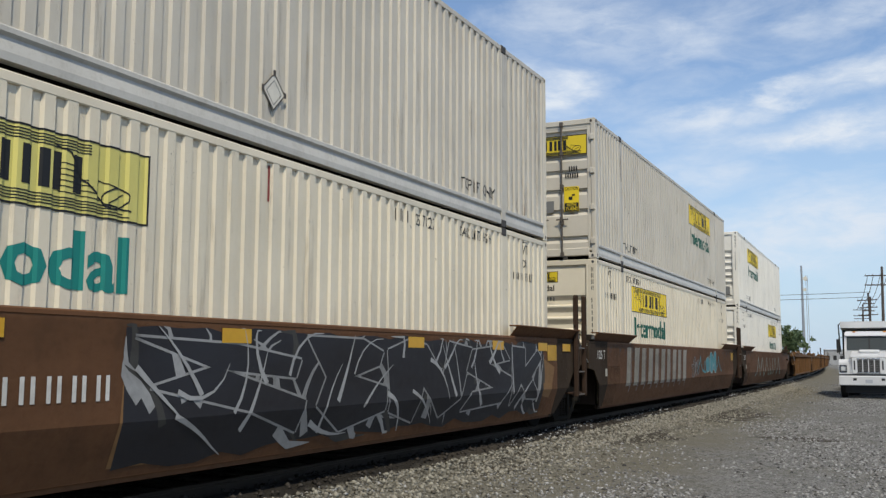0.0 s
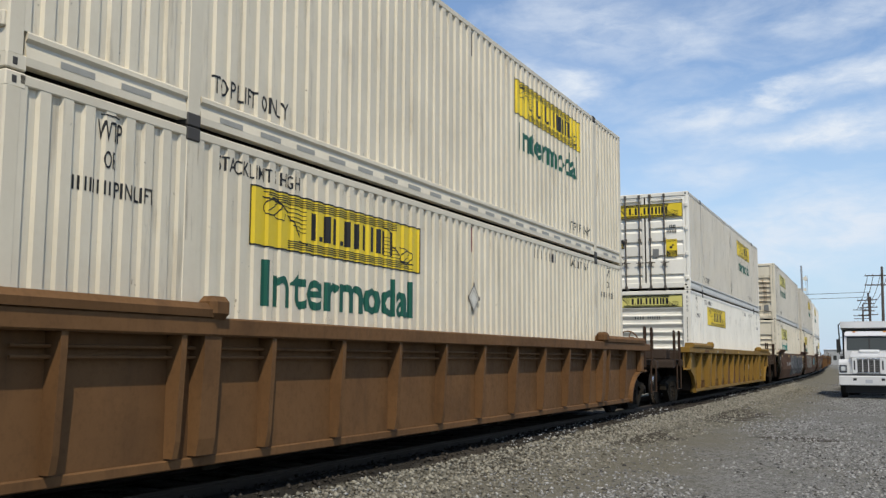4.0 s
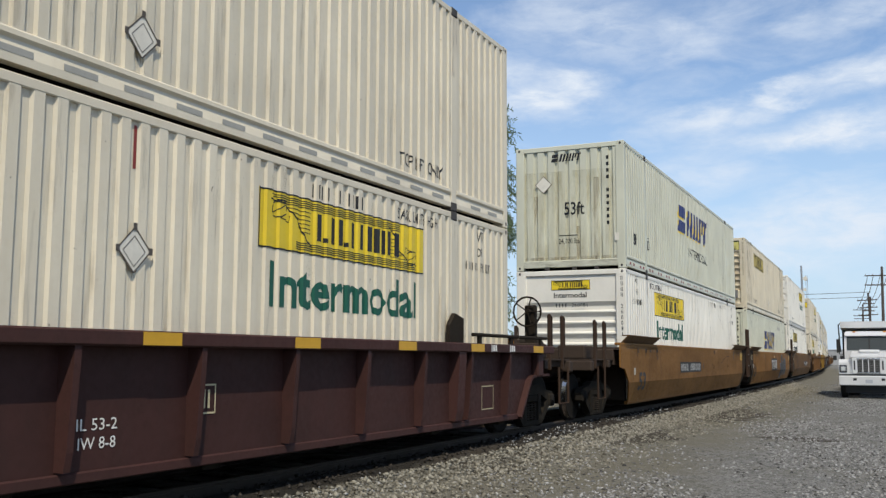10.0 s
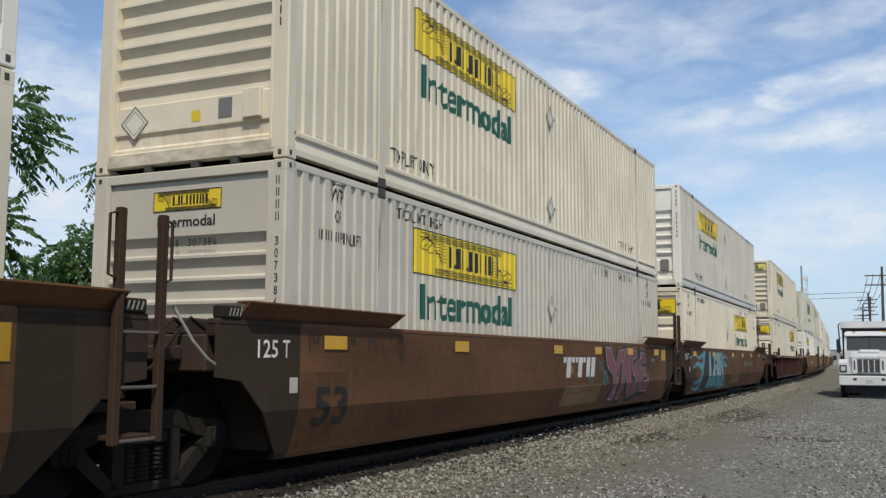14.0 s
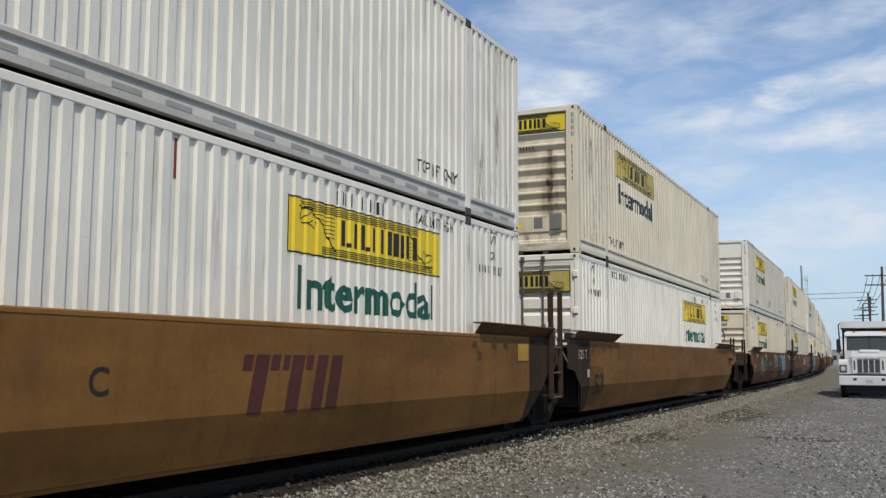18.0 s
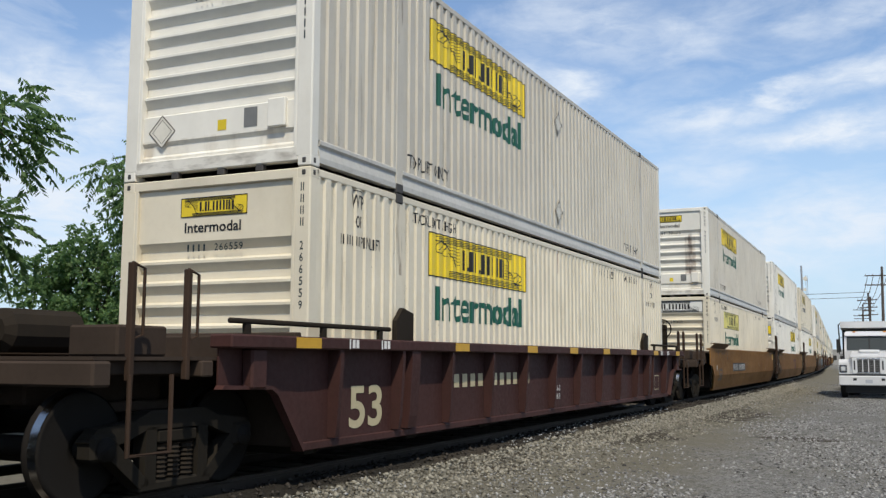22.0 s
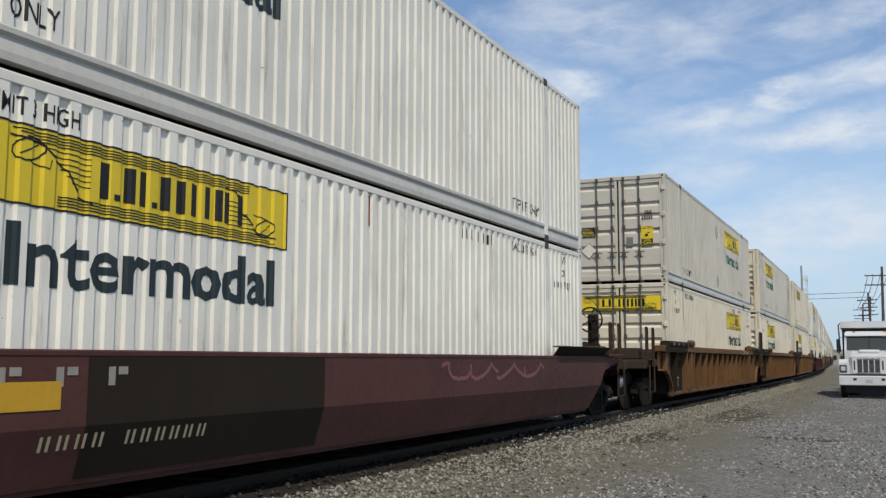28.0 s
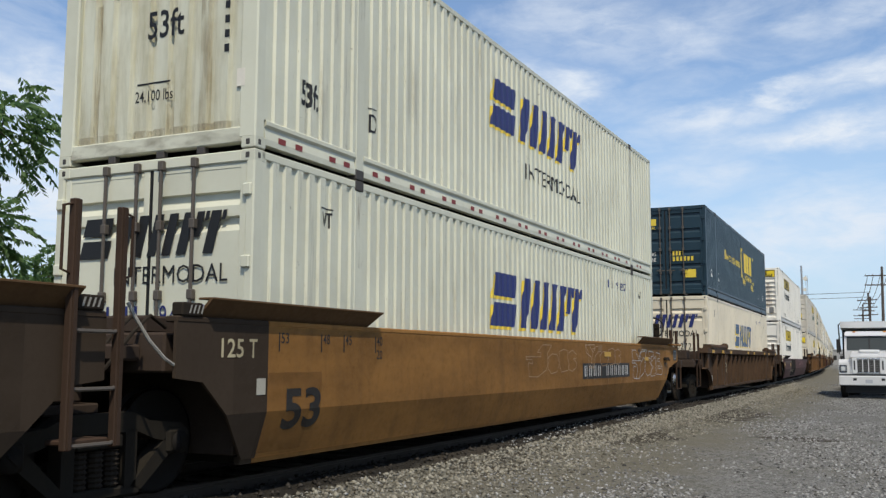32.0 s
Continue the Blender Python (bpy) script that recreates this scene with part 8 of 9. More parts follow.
    car_art("emblem", "yround2", lambda: [stroke([(-3.11 + 0.17 * math.cos(a), 0.985 + 0.17 * math.sin(a)) for a in np.linspace(0, 6.28, 19)], 0.014), word("H", -3.16, -3.06, 0.87, 0.95, 0.004), rect(-3.2, -3.02, 0.99, 1.01), rect(-3.18, -3.04, 1.05, 1.065)] + dashes("XXXX XXXXXX XXX XXXX", -3.9, -2.25, 0.63, 0.67, 0.6), BLACKP, c, 0.004, x=1.337)
    part("pull_box", B().box(1.338, 1.40, 8.47, 8.70, 0.89, 0.97, 0.01), SOOT, c)
    for k, (a, b, mt) in enumerate(((-3.72, -3.27, RUSTY), (-4.99, -4.74, LETG), (-0.42, -0.13, PATCHY), (-7.2, -6.5, RUSTY))):
        car_art("chord_plate", ("ychord", k), lambda: [rect(a, b, 1.40, 1.47)], mt, c, 0.004, x=1.515)
    for k, y in enumerate((0.0, 6.9, 8.05, -6.9)):
        car_art("chord_seam", ("yseam", k), lambda: [rect(y, y + 0.018, 1.378, 1.53)], SOOT, c, 0.004, x=1.515)
    scribble(c, "ytag", -1.6, -0.9, 0.85, 1.08, SPRAYK, 2, 0.02, x=1.337)
    load(c, yellow_box(0, W_, "front", "big", PALEY, "near", YELLOW, None, False), yellow_box(1, G_, "door", "band", YELLOW, "far", YELLOW, extras=("diamond",), epaint=W_), s)
    s = -47.64
    c = make_ribbed("rusty ochre-brown ribbed well car", RUSTY, "coupled", "coupled", s + HL, 1.27)
    load(c, yellow_box(0, C_, "front", "small", YELLOW, "near", YELLOW, extras=("diamond",)), yellow_box(1, C_, "door", "band", YELLOW, "far", YELLOW, extras=("slots", "smears")), s)
    # three orange units
    s = -70.93
    c = make_smooth("ochre smooth-sided well car with black sprayed lines", SALLOW, "joined", "coupled", s + HL, caps=True)
    scribble(c, "s3", -5.3, -3.2, 0.45, 1.42, SPRAYK, 4, 0.03)
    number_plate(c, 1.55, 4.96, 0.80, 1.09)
    car_art("unit_letter", "b3", lambda: [word("B", 0.7, 0.88, 0.88, 1.08, 0.02)], BLACKP, c, 0.004)
    load(c, yellow_box(0, W_, "front", "big", PALEY, "near", OLDY, DARKG, serial="235131"), yellow_box(1, W_, "door", "none", None, "far", YELLOW, extras=("diamond",)), s)
    s = -90.29
    c = make_smooth("orange smooth-sided well car with grey graffiti letters", ORANGE, "joined", "joined", s + HL)
    lettered(c, "s4", (J1, O1, B2, E2), 2.70, 5.75, 0.31, 1.41, SPRAYDG, SPRAYLG, None, 0.075, None)
    scribble(c, "s4b", 1.75, 2.45, 0.45, 0.80, SPRAYK, 2, 0.02)
    scribble(c, "s4c", 1.6, 2.5, 1.05, 1.22, SPRAYK, 1, 0.016)
    car_art("stencil_lettering", "st4", lambda: dashes("XXXX XXXXXX X", -0.25, 0.55, 1.375, 1.425, 0.4), BLACKP, c, 0.014)
    car_art("reflector", "rf4", lambda: [rect(-0.10, 0.42, 1.275, 1.36)], PATCHY, c, 0.014)
    car_art("notice_board", "bd4", lambda: [rect(-4.35, -4.02, 1.26, 1.40)], SPRAYBR, c, 0.013)
    car_art("emblem", "board4", lambda: [rect(-1.18, 1.38, 0.69, 1.25)], BLACKP, c, 0.004)
    car_art("emblem_mark", "board4m", lambda: slant_blocks(-1.10, 1.32, 0.77, 1.17, 3) + [rect(-0.62, 0.55, 0.86 + 0.05 * k, 0.875 + 0.05 * k) for k in range(4)], LETW, c, 0.007)
    car_art("unit_letter", "c4", lambda: [word("C", -2.90, -2.74, 0.82, 1.05, 0.01)], BLACKP, c, 0.004)
    car_art("length_lettering", "53s", lambda: [word("53", -7.75, -7.1, 0.50, 0.90, 0.03)], BLACKP, c, 0.004)
    load(c, slant_box(0, "fluted"), yellow_box(1, T_, "front", "big", PALEY, "near", OLDY, None, False, ("diamond", "rust_r", "dirty")), s)
    s = -109.62
    c = make_smooth("ochre smooth-sided well car with a black number board", OCHRE, "coupled", "joined", s + HL, dark_end=False)
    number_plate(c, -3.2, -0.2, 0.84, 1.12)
    car_art("unit_letter", "a5", lambda: [word("A", 0.1, 0.3, 0.9, 1.1, 0.02)], BLACKP, c, 0.004)
    car_art("length_lettering", "53s", lambda: [word("53", -7.75, -7.1, 0.50, 0.90, 0.03)], BLACKP, c, 0.004)
    car_art("sprayed_line", "arc5", lambda: [stroke([(3.34, 1.08), (3.52, 1.10), (3.82, 1.19), (4.44, 1.28), (5.05, 1.30)], (0.03, 0.022)), stroke([(5.05, 1.30), (4.80, 1.20), (4.62, 1.10)], (0.016, 0.008))], SPRAYRB, c, 0.004)
    car_art("repaint_patch", "patch5", lambda: [rect(1.97, 2.26, 1.36, 1.47)], SPRAYRB, c, 0.0045)
    for k, (u0, u1, v0, v1) in enumerate(((2.30, 2.66, 1.41, 1.50), (5.12, 5.52, 1.42, 1.49), (7.55, 7.95, 1.34, 1.46))):
        car_art("reflector", ("rf5", k), lambda: [rect(u0, u1, v0, v1)], DULLY, c, 0.0045)
    car_art("length_lettering", "m5", lambda: [word("40", 5.97, 6.12, 1.36, 1.46, 0.01), word("20", 5.98, 6.12, 1.22, 1.32, 0.01), rect(6.14, 6.165, 1.33, 1.46), rect(5.97, 6.13, 1.335, 1.345)], BLACKP, c, 0.004)
    for k, (u, figures) in enumerate(((6.84, "45"), (7.26, "48"), (7.98, "53"))):
        car_art("length_lettering", ("m5s", k), lambda: [word(figures, u - 0.08, u + 0.02, 1.37, 1.44, 0.004), rect(u + 0.07, u + 0.09, 1.32, 1.45)], BLACKP, c, 0.004)
    car_art("sprayed_mark", "u5", lambda: [stroke([(5.26, 0.57), (5.28, 0.42), (5.40, 0.40)], (0.03, 0.02)), stroke([(5.68, 0.42), (5.80, 0.44), (5.81, 0.57)], (0.02, 0.03))], SPRAYRB, c, 0.004)
    for k, (u, v, a, b) in enumerate(((1.93, 0.97, 0.16, 0.07), (1.68, 1.02, 0.14, 0.03), (2.83, 1.12, 0.02, 0.05), (2.82, 1.0, 0.05, 0.10), (4.72, 0.96, 0.20, 0.04), (5.35, 0.90, 0.06, 0.05), (5.62, 0.95, 0.05, 0.06))):
        car_art("rust_spot", ("rs5", k), lambda: [oval(u, v, a, b, 12)], RUSTHALO, c, 0.0038)
    car_art("stencil_lettering", "st5", lambda: dashes("XXXXX XX XXXXX XX XXX", 4.12, 5.0, 1.435, 1.46, 0.6), OCHREP, c, 0.0042)
    load(c, yellow_box(0, W_, "front", "small", YELLOW, "near", YELLOW, serial="260081"), slant_box(1, "fluted"), s)
    # maroon ribbed car
    s = -132.85
    c = make_ribbed("dark maroon ribbed well car", MAROON, "coupled", "coupled", s + HL, 1.40, True)
    maroon_marks(c, "m6")
    load(c, yellow_box(0, C_, "door", "band", YELLOW, "far", YELLOW, extras=("diamond",)), yellow_box(1, C_, "front", "big", PALEY, "near", OLDY, DARKG, extras=("slots", "diamond")), s)
    # three brown units
    s = -155.94
    c = make_smooth("brown smooth-sided well car with turquoise graffiti", BROWN, "joined", "coupled", s + HL)
    for k, (v, wd) in enumerate(((1.28, 0.16), (1.02, 0.30), (0.55, 0.24), (0.36, 0.16))):
        flame(c, ("s7l", k), -5.6, v, -(2.6, 2.2, 1.9, 2.0)[k], wd, SPRAYT, k)
        flame(c, ("s7r", k), -2.7, v, (1.35, 1.25, 0.9, 1.1)[k], wd + 0.05, SPRAYT, k + 7)
    car_art("graffiti_field", "s7f", lambda: [poly([(-6.4, 0.30), (-5.55, 1.44), (-3.2, 1.44), (-3.4, 0.30)])], SPRAYK, c, 0.0055)
    car_art("graffiti_field", "s7t", lambda: [poly([(-6.6, 0.30), (-6.4, 0.30), (-5.55, 1.44), (-5.85, 1.44), (-6.1, 1.1)]), poly([(-3.45, 0.30), (-2.35, 0.30), (-2.3, 0.8), (-2.4, 1.44), (-3.3, 1.44)])], SPRAYT, c, 0.0050)
    lettered(c, "s7", (L1, E1, D1, S1), -6.45, -2.38, 0.30, 1.45, SPRAYPT, SPRAYK, None, 0.028, None)
    # feet below the crease: deeper turquoise, partly shade of the leaning plate coloured in
    for k, pts in enumerate((L1, E1, D1, S1)):
        car_art("graffiti_letter_foot", ("s7foot", k), lambda: [poly([(-6.45 + 4.07 * a / 100, 0.30 + 1.15 * b / 100) for a, b in cut_low(pts, 34)])], SPRAYT, c, 0.0073 + 0.0012 * k)
    car_art("graffiti_field", "s7h", lambda: [oval(-2.76, 1.24, 0.10, 0.13), oval(-2.73, 0.70, 0.12, 0.22)], SPRAYK, c, 0.0125)
    for k in range(9):
        u = -5.0 + 0.32 * k + (0.1 if k % 2 else 0)
        car_art("graffiti_dot", ("s7d", k), lambda: [oval(u, 0.42 + 0.12 * (k % 2) + 0.10 * (k > 5), 0.05, 0.045, 9)], SPRAYT, c, 0.0135)
    scribble(c, "s7s", -2.35, -2.0, 1.02, 1.22, SPRAYK, 1, 0.02)
    car_art("stencil_lettering", "st7", lambda: dashes("XX XX", 0.55, 0.85, 1.28, 1.36, 0.4), LETG, c, 0.014)
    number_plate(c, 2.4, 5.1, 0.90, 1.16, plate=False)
    yellow_tabs(c, "t7")
    load(c, yellow_box(0, C_, "door", "band", YELLOW, "far", YELLOW, extras=("diamond",), serial="299584"), yellow_box(1, G_, "front", "small", YELLOW, "near", YELLOW, extras=("diamond",), epaint=W_, serial="310145"), s)
    s = -175.1
    c = make_smooth("brown smooth-sided well car with dull red graffiti", BROWN, "joined", "joined", s + HL)
    lettered(c, "s8", (Y_, A_, S_, E_), 2.70, 6.32, 0.34, 1.46, SPRAYR, SPRAYK, SILVER, 0.05, (-0.09, -0.05), SPRAYHZ)
    for k, (u, v, r) in enumerate(((2.45, 1.08, 0.12), (1.75, 0.86, 0.13), (2.70, 0.82, 0.16), (6.55, 1.12, 0.10), (6.95, 0.96, 0.11), (0.6, 1.0, 0.08))):
        car_art("sprayed_cloud", ("s8c", k), lambda: [oval(u, v, r * 1.3, r * 1.1, 11)], SPRAYT2 if k < 5 else SPRAYBR, c, 0.0042)
    for k, (u, v) in enumerate(((3.45, 0.50), (5.55, 1.24))):
        car_art("sprayed_star", ("s8s", k), lambda: [stroke([(u - a * 0.16, v - b * 0.16), (u + a * 0.16, v + b * 0.16)], (0.012, 0.02)) for a, b in ((1, 0), (0, 1), (0.6, 0.6), (-0.6, 0.6))], SILVER, c, 0.0125)
    scribble(c, "s8w", 6.55, 6.85, 1.12, 1.20, SPRAYW, 2, 0.01)
    car_art("emblem_mark", "mark8", lambda: slant_blocks(0.0, 2.1, 0.86, 1.22, 3), LETW, c, 0.006)
    yellow_tabs(c, "t8")
    load(c, yellow_box(0, G_, "front", "small", YELLOW, "near", YELLOW, extras=("diamond",), serial="307386"), yellow_box(1, C_, "front", "small", YELLOW, "near", YELLOW, extras=("diamond", "pale_box")), s)
    s = -194.53
    c = make_smooth("brown smooth-sided well car with blue and green graffiti", BROWN, "coupled", "joined", s + HL, dark_end=False)
    lettered(c, "s9", (B1,), 2.80, 4.98, 0.32, 1.47, SPRAYB, SPRAYK, None, 0.05, None, None)
    car_art("sprayed_mist", "s9m", lambda: [oval(3.0, 0.85, 0.5, 0.5, 18), oval(5.0, 1.0, 0.5, 0.42, 18)], SPRAYHZ, c, 0.0042)
    car_art("graffiti_outline", "s9o", lambda: [stroke([(2.78, 1.45), (3.0, 1.0), (3.1, 0.32)], 0.02), stroke([(4.80, 1.42), (4.66, 0.9), (4.62, 0.40)], 0.02)], SPRAYW, c, 0.0085)
    car_art("graffiti_outline", "s9k", lambda: [stroke([(3.35, 1.42), (3.5, 1.05), (3.44, 0.82), (3.62, 0.80)], 0.03), stroke([(3.85, 1.42), (3.95, 1.0), (3.86, 0.78), (4.1, 0.76)], 0.03), stroke([(4.2, 1.40), (4.2, 1.05), (4.36, 0.90), (4.3, 0.80)], 0.03)]
            + [poly([(3.2 + 0.32 * k, 0.36), (3.46 + 0.32 * k, 0.68), (3.52 + 0.32 * k, 0.36)]) for k in range(4)], SPRAYK, c, 0.0095)
    for k, (u0, u1, v0, v1) in enumerate(((2.1, 2.8, 0.85, 1.2), (4.72, 5.3, 0.80, 1.36))):
        scribble(c, ("s9w", k), u0, u1, v0, v1, SPRAYW, 2, 0.016)
        car_art("sprayed_rings", ("s9r", k), lambda: [q for a in range(5) for q in (stroke([(u0 + 0.2 + 0.11 * a + 0.035 * math.cos(g), v0 + 0.1 + 0.06 * (a % 3) + 0.035 * math.sin(g)) for g in np.linspace(0, 6.28, 9)], 0.014),)], SPRAYW, c, 0.0052)
    lettered(c, "s9b", (T3, E3, M3), -0.62, 1.06, 0.76, 1.45, SPRAYG, SPRAYHZ, None, 0.035, None)
    car_art("sprayed_cloud", "s9c", lambda: [oval(-5.55, 0.96, 0.74, 0.38, 22)], SPRAYGM, c, 0.0045)
    car_art("sprayed_mist", "s9c2", lambda: [oval(-5.45, 0.70, 0.72, 0.34, 20)], GRIME, c, 0.0050)
    car_art("sprayed_line", "s9l", lambda: [stroke([(-4.8, 1.12), (-4.0, 1.14), (-3.3, 1.15)], 0.02)], SPRAYG, c, 0.0046)
    scribble(c, "s9t", -4.15, -3.30, 1.18, 1.34, SPRAYG, 4, 0.022)
    car_art("sprayed_mist", "s9h", lambda: [oval(-3.7, 1.25, 0.5, 0.14, 16)], SPRAYHZ, c, 0.0044)
    car_art("unit_letter", "b9", lambda: ring(-1.18, -0.98, 0.86, 1.10, 0.03) + [rect(-1.15, -1.01, 0.965, 0.995)], BLACKP, c, 0.006)
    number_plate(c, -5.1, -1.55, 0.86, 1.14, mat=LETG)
    yellow_tabs(c, "t9")
    load(c, yellow_box(0, C_, "front", "small", YELLOW, "near", YELLOW, extras=("diamond",)), yellow_box(1, G_, "front", "small", None, "near", YELLOW, extras=("diamond", "pale_box"), epaint=W_), s)
    # three ochre units
    s = -217.95
    c = make_smooth("ochre-brown smooth-sided well car", OCHRE, "joined", "coupled", s + HL)
    car_art("length_lettering", "53s", lambda: [word("53", -7.75, -7.1, 0.50, 0.90, 0.03)], BLACKP, c, 0.004)
    load(c, yellow_box(0, W_, "door", "band", OLDY, "far", YELLOW), yellow_box(1, C_, "front", "big", YELLOW, "near", OLDY, DARKG, extras=("rust_r", "dirty")), s)
    s = -237.25
    c = make_smooth("ochre smooth-sided well car with a dull red emblem", OCHRE, "joined", "joined", s + HL)
    car_art("emblem_mark", "red11", lambda: slant_blocks(0.62, 2.55, 0.67, 1.22, 3), DULLRED, c, 0.004)
    car_art("unit_letter", "c11", lambda: [word("C", -1.05, -0.85, 0.90, 1.12, 0.01)], BLACKP, c, 0.004)
    car_art("length_lettering", "53s", lambda: [word("53", -7.75, -7.1, 0.50, 0.90, 0.03)], BLACKP, c, 0.004)
    load(c, yellow_box(0, W_, "door", "band", YELLOW, "far", YELLOW), yellow_box(1, W_, "front", "small", PALEY, "near", YELLOW, extras=("slots", "rust_r", "dirty")), s)
    s = -256.51
    c = make_smooth("ochre smooth-sided well car with a black number board", OCHRE, "coupled", "joined", s + HL, dark_end=False)
    number_plate(c, -4.73, -1.58, 0.78, 1.07)
    car_art("unit_letter", "a12", lambda: [word("A", -1.28, -1.08, 0.86, 1.04, 0.01)], BLACKP, c, 0.004)
    car_art("length_lettering", "53s", lambda: [word("53", -7.75, -7.1, 0.50, 0.90, 0.03)], BLACKP, c, 0.004)
    load(c, yellow_box(0, C_, "front", "big", SIGNW, "near", PALEY, serial="230611"), yellow_box(1, G_, "front", "small", YELLOW, "near", YELLOW, extras=("rust_l", "rust_r", "pale_box"), epaint=W_, serial="300272"), s)
    s = -279.71
    c = make_ribbed("dark maroon ribbed well car with pale numerals", MAROON, "coupled", "coupled", s + HL, 1.40, True)
    maroon_marks(c, "m13")
    load(c, yellow_box(0, C_, "front", "small", YELLOW, "near", YELLOW, serial="266559"), yellow_box(1, G_, "front", "small", None, "near", YELLOW, extras=("diamond", "pale_box"), epaint=W_), s)
    # three rust-brown ribbed units
    for i, (s, lo, up) in enumerate(((-303.08, yellow_box(0, C_, "front", "small", YELLOW, "near", YELLOW, extras=("diamond",), serial="294982"), yellow_box(1, C_, "front", "big", PALEY, "near", OLDY, None, False, ("diamond", "slots", "rust_r", "dirty"))),
                                     (-322.42, yellow_box(0, C_, "front", "small", YELLOW, "near", YELLOW, extras=("diamond",), serial="286230"), yellow_box(1, G_, "front", "small", YELLOW, "near", YELLOW, extras=("diamond", "rust_r", "dirty"), epaint=T_)),
                                     (-341.81, yellow_box(0, C_, "door", "band", YELLOW, "far", YELLOW, DARKG), yellow_box(1, G_, "door", "none", None, "far", YELLOW, extras=("diamond",))))):
        c = make_ribbed("rust-brown ribbed well car with soot-dark end panels", RUSTY, ("joined", "joined", "coupled")[i], ("coupled", "joined", "joined")[i], s + HL, 1.02, False, True)
        if i != 1:
            car_art("graffiti_tag", ("couch", i), lambda: [word("COUCH", 3.87 if i else -0.56, 4.54 if i else 0.07, 1.37, 1.54, -0.006)], SPRAYW, c, 0.004, x=1.515)
        load(c, lo, up, s)
    # red and grey low-sided car
    s = -365.49
    c = make_smooth("dull red and grey low-sided well car", REDCAR, "coupled", "coupled", s + HL, SOOT, False, top=1.21)
    car_art("painted_field", "grey17", lambda: [rect(-4.4, -1.2, 0.3, 1.2)], SOOT, c, 0.003)
    scribble(c, "s17", 1.5, 5.5, 0.9, 1.15, SPRAYR, 4, 0.05)
    number_plate(c, -4.9, -2.9, 0.50, 0.66, plate=False, mat=LETC)
    for y, v in ((-9.03, 0.84), (-5.17, 0.82)):
        car_art("reflector", ("rf17", y), lambda: [rect(y, y + 0.52, v, v + 0.2)], PATCHY, c, 0.006)
    for k in range(9):
        u = -8.2 + 0.5 * k
        car_art("stencil_lettering", ("st17", k), lambda: [rect(u, u + 0.07, 0.98, 1.12), rect(u + 0.1, u + 0.2, 1.06, 1.12)], LETG, c, 0.005)
    load(c, yellow_box(0, W_, "front", "small", YELLOW, "near", YELLOW, DARKG), yellow_box(1, W_, "front", "big", YELLOW, "near", OLDY, DARKG, extras=("rust_l", "rust_r")), s)
    # brown ribbed car with the dark container
    s = -388.74
    c = make_ribbed("grey-brown ribbed well car with yellow reflectors", GREYBR, "coupled", "coupled", s + HL, 1.02)
    number_plate(c, -5.85, -4.3, 0.77, 0.97, x=1.337, plate=False)
    for y in (-8.8, -6.87, -5.09, -0.71, 1.11, 4.6, 6.28, 9.0):
        car_art("reflector", ("rf18", y), lambda: [rect(y, y + 0.45, 1.39, 1.49)], PATCHY, c, 0.004, x=1.515)
    up = make_container("dark navy 53-foot container with yellow bracketed mark, stacked", NAVY, "door", "navy", None, "near", None, None, False, True, ())
    bracket_sign(up)
    for k, (a, b, v, w) in enumerate(((6.36, 6.91, 0.70, 0.90), (7.74, 7.99, 0.47, 0.70), (-7.93, -7.74, 0.46, 0.69))):
        car_art("notice_board", ("board18", k), lambda: [rect(a, b, v, w)], LETG, c, 0.004, x=1.337)
    car_art("notice_frame", "frame18", lambda: ring(7.21, 7.59, 0.44, 0.76, 0.018) + [rect(7.3, 7.34, 0.52, 0.66), rect(7.44, 7.5, 0.5, 0.7)], LETG, c, 0.004, x=1.337)
    car_art("emblem", "ring18", lambda: [stroke([(-7.54 + 0.10 * math.cos(a), 0.90 + 0.08 * math.sin(a)) for a in np.linspace(0, 6.28, 13)], 0.03)], LETG, c, 0.004, x=1.337)
    car_art("repaint_patch", "ochre18", lambda: [rect(-6.93, -6.49, 0.86, 0.96)], OCHREP, c, 0.004, x=1.337)
    car_art("length_lettering", "l18f", lambda: [word("20", 5.96, 6.14, 1.02, 1.12, 0.01), word("40", 5.96, 6.14, 0.88, 0.98, 0.01)], BLACKP, c, 0.004, x=1.496)
    car_art("length_lettering", "l18", lambda: [word("20", -6.08, -5.9, 0.95, 1.08, 0.01), word("40", -6.08, -5.9, 0.76, 0.89, 0.01)], LETC, c, 0.004, x=1.496)
    car_art("emblem_mark", "worn18", lambda: slant_blocks(-0.2, 2.0, 0.80, 1.08, 3), LETG, c, 0.004, x=1.337)
    load(c, slant_box(0, "door", True, pm=C_, serial="102725"), up, s)
    s = -412.46
    c = make_smooth("orange smooth-sided well car with a black number board", ORANGE, "joined", "coupled", s + HL)
    number_plate(c, 1.75, 5.08, 0.82, 1.11)
    car_art("length_lettering", "53s", lambda: [word("53", -7.75, -7.1, 0.50, 0.90, 0.03)], BLACKP, c, 0.004)
    outlines(c, "s19a", (J1, O1, B2, E2), -1.2, 1.4, 0.9, 1.42, SPRAYLN, 0.014)
    outlines(c, "s19b", (T3, O1, B2, E2, Y_), 1.9, 4.4, 1.02, 1.46, SPRAYLN, 0.016, 0.0085)
    outlines(c, "s19c", (J1, O1, Y_, E_, S_), 5.3, 8.2, 0.76, 1.40, SPRAYW, 0.016)
    for k in range(14):
        u = 2.0 + 0.47 * k
        car_art("paint_drip", ("drip19", k), lambda: [stroke([(u, 1.05), (u + 0.02, 0.78 - 0.05 * (k % 4))], (0.012, 0.006))], SPRAYLN, c, 0.0090)
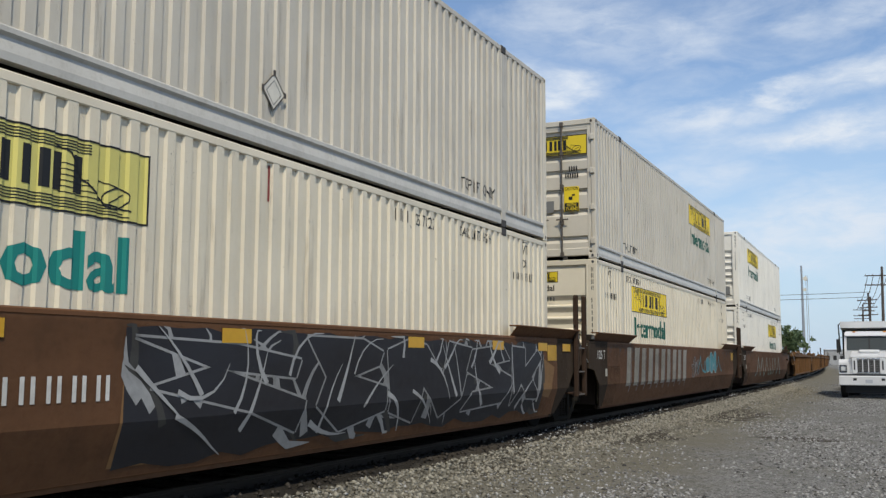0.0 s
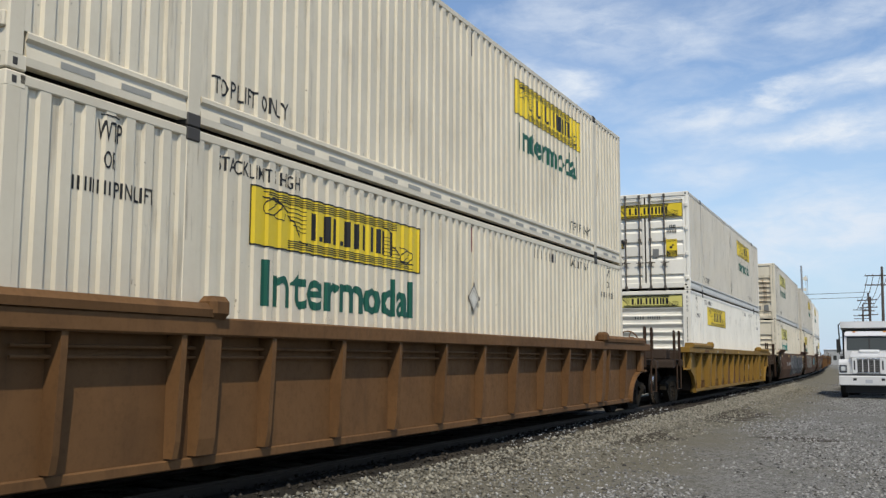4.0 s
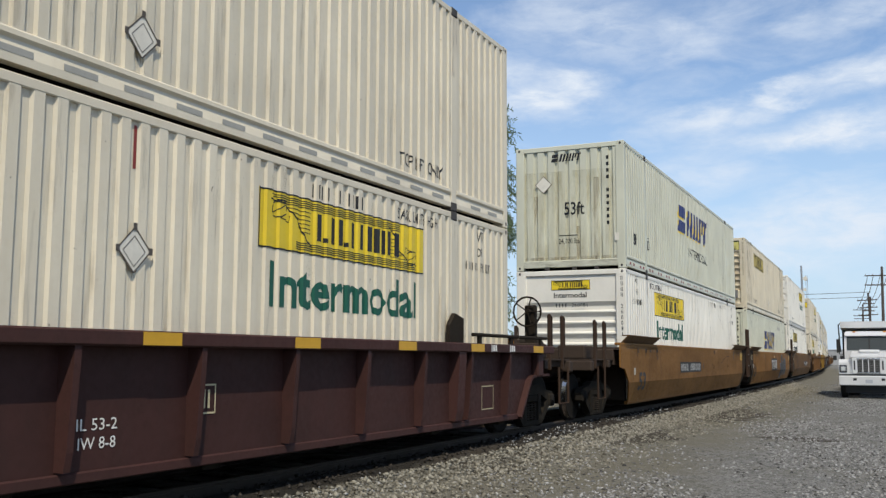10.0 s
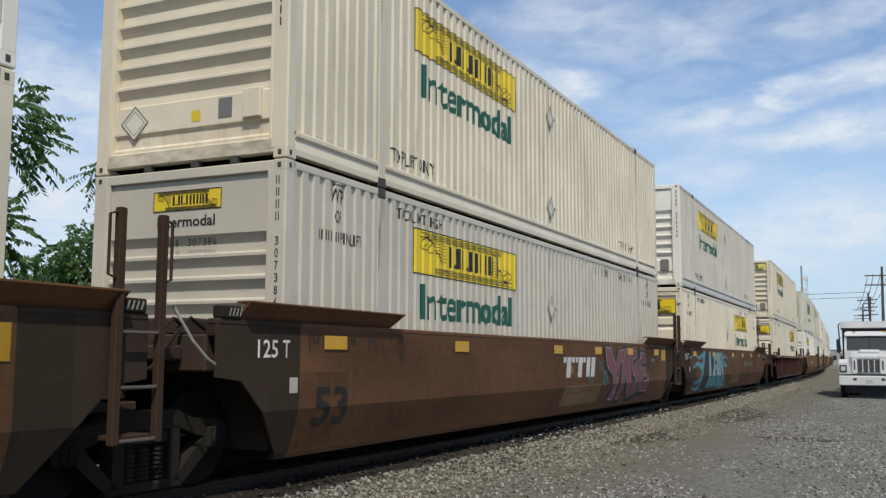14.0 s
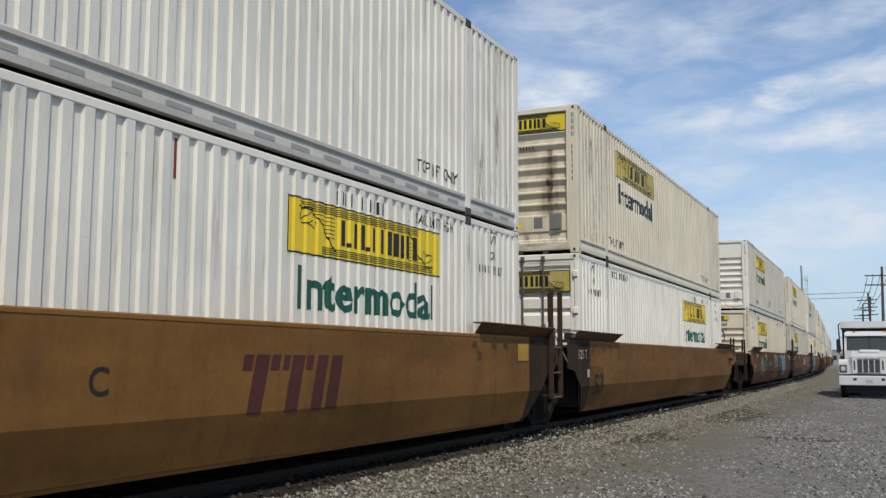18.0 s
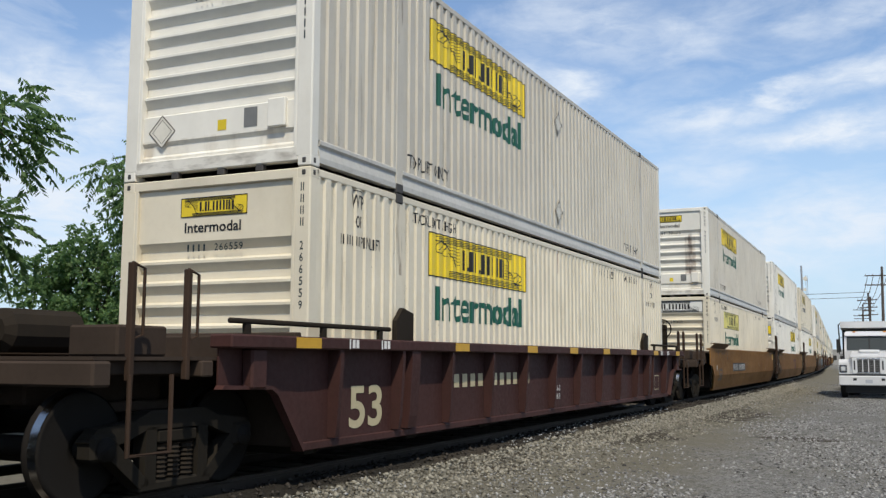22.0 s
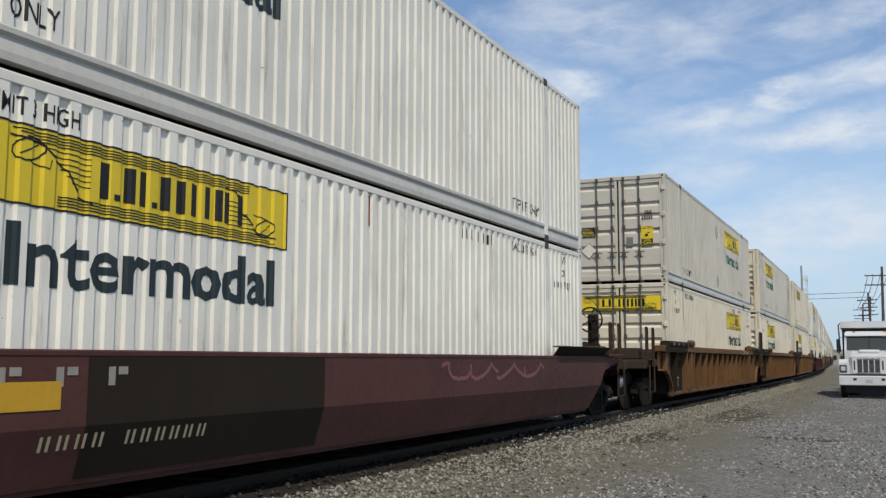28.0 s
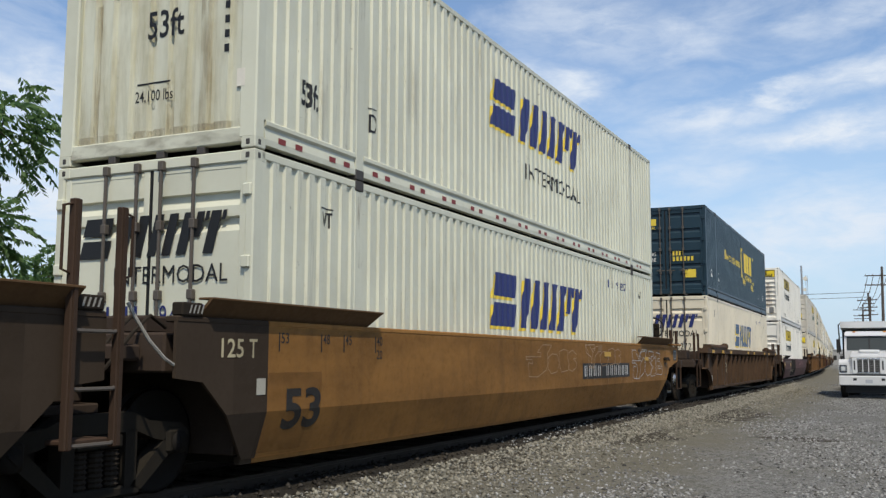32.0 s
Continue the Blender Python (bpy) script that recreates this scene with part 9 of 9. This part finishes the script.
    car_art("reflector", "rf19", lambda: [rect(3.15, 3.62, 1.24, 1.33), rect(6.4, 6.75, 1.16, 1.24)], PATCHY, c, 0.014)
    car_art("notice_board", "bd19", lambda: [rect(2.72, 3.0, 1.34, 1.46)], SPRAYBR, c, 0.0135)
    load(c, slant_box(0, "door", serial="948297"), slant_box(1, "fluted"), s)
    s = -412.46 - 19.35
    c = make_smooth("dusky orange smooth-sided well car following behind", DUSKY, "coupled", "joined", s + HL)
    load(c, None, None, s)


def yellow_tabs(c, key):
    for y in (-7.6, -4.4, -0.4, 2.0, 4.4, 6.8):
        car_art("reflector", ("tab", y), lambda: [rect(y, y + 0.45, 1.28, 1.42)], PATCHY, c, 0.015)
    at = {"t7": -0.75, "t8": 0.1, "t9": -0.98}[key]
    car_art("repaint_patch", ("ochre_patch", key), lambda: [poly([(at, 0.36), (at + 0.10, 0.71), (at + 2.35, 0.71), (at + 2.2, 0.36)])], OCHREP, c, 0.0035)
    car_art("repaint_line", ("ochre_line", key), lambda: [stroke([(at + 0.45, 0.40), (at + 0.42, 0.58), (at + 1.98, 0.60), (at + 1.92, 0.44)], 0.018)], BROWN, c, 0.0045)
    car_art("length_lettering", "53s", lambda: [word("53", -7.75, -7.1, 0.50, 0.90, 0.03)], BLACKP, c, 0.004)


def maroon_marks(c, key):
    car_art("length_lettering", "m53", lambda: [word("53", -7.30, -6.56, 0.42, 0.89, 0.02)], LETC, c, 0.004, x=1.337)
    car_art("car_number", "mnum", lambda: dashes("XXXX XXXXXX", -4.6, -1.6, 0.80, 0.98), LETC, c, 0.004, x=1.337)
    car_art("notice_lettering", "mil", lambda: [word("IL 53-2", -0.54, -0.13, 0.64, 0.73, 0.002), word("IW 8-8", -0.52, -0.14, 0.50, 0.59, 0.002)], LETW, c, 0.004, x=1.337)
    car_art("notice_frame", "mfr", lambda: ring(0.79, 1.05, 0.70, 0.96, 0.016) + [rect(0.88, 0.91, 0.75, 0.91), rect(0.94, 0.97, 0.75, 0.91)] + ring(6.95, 7.38, 0.46, 0.80, 0.014), LETC, c, 0.004, x=1.337)
    for y in (-8.6, -4.9, -2.2, -0.07, 2.01, 4.13, 6.2, 8.6):
        car_art("reflector", ("mrf", y), lambda: [rect(y, y + 0.45, 1.285, 1.39)], PATCHY, c, 0.004, x=1.515)
    for y in (-7.6, -6.9, 6.9, 7.6):
        car_art("length_mark", ("mlm", y), lambda: [rect(y, y + 0.03, 1.285, 1.39), rect(y + 0.06, y + 0.12, 1.295, 1.385), rect(y + 0.14, y + 0.2, 1.295, 1.385)], LETW, c, 0.004, x=1.515)


build_train()


# ---------------------------------------------------------------- movement
def motions():
    """The train runs along the track; wheels turn while their car goes by."""
    times = [float(t) for t in range(33)]
    for ob, s0, z in MOVERS:
        rows = []
        for t in times:
            x, y, th = on_track(s0 + gone(t))
            rows.append((t, Matrix.Translation((x, y, z)) @ Matrix.Rotation(th, 4, "Z")))
        walk(ob, rows)
    for w, dy, s0 in WHEELS:
        near = [k / 30 for k in range(0, 961) if 3.0 < s0 + gone(k / 30) < 22.0]
        if len(near) < 3:
            continue
        stops = ([0.0] if near[0] > 0 else []) + near + ([32.0] if near[-1] < 32.0 else [])
        first, last = near[0], near[-1]
        rows = [(t, Matrix.Translation((0, dy, 0.457)) @ Matrix.Rotation(-(gone(min(max(t, first), last)) - gone(first)) / 0.457, 4, "X")) for t in stops]
        walk(w, rows)


motions()
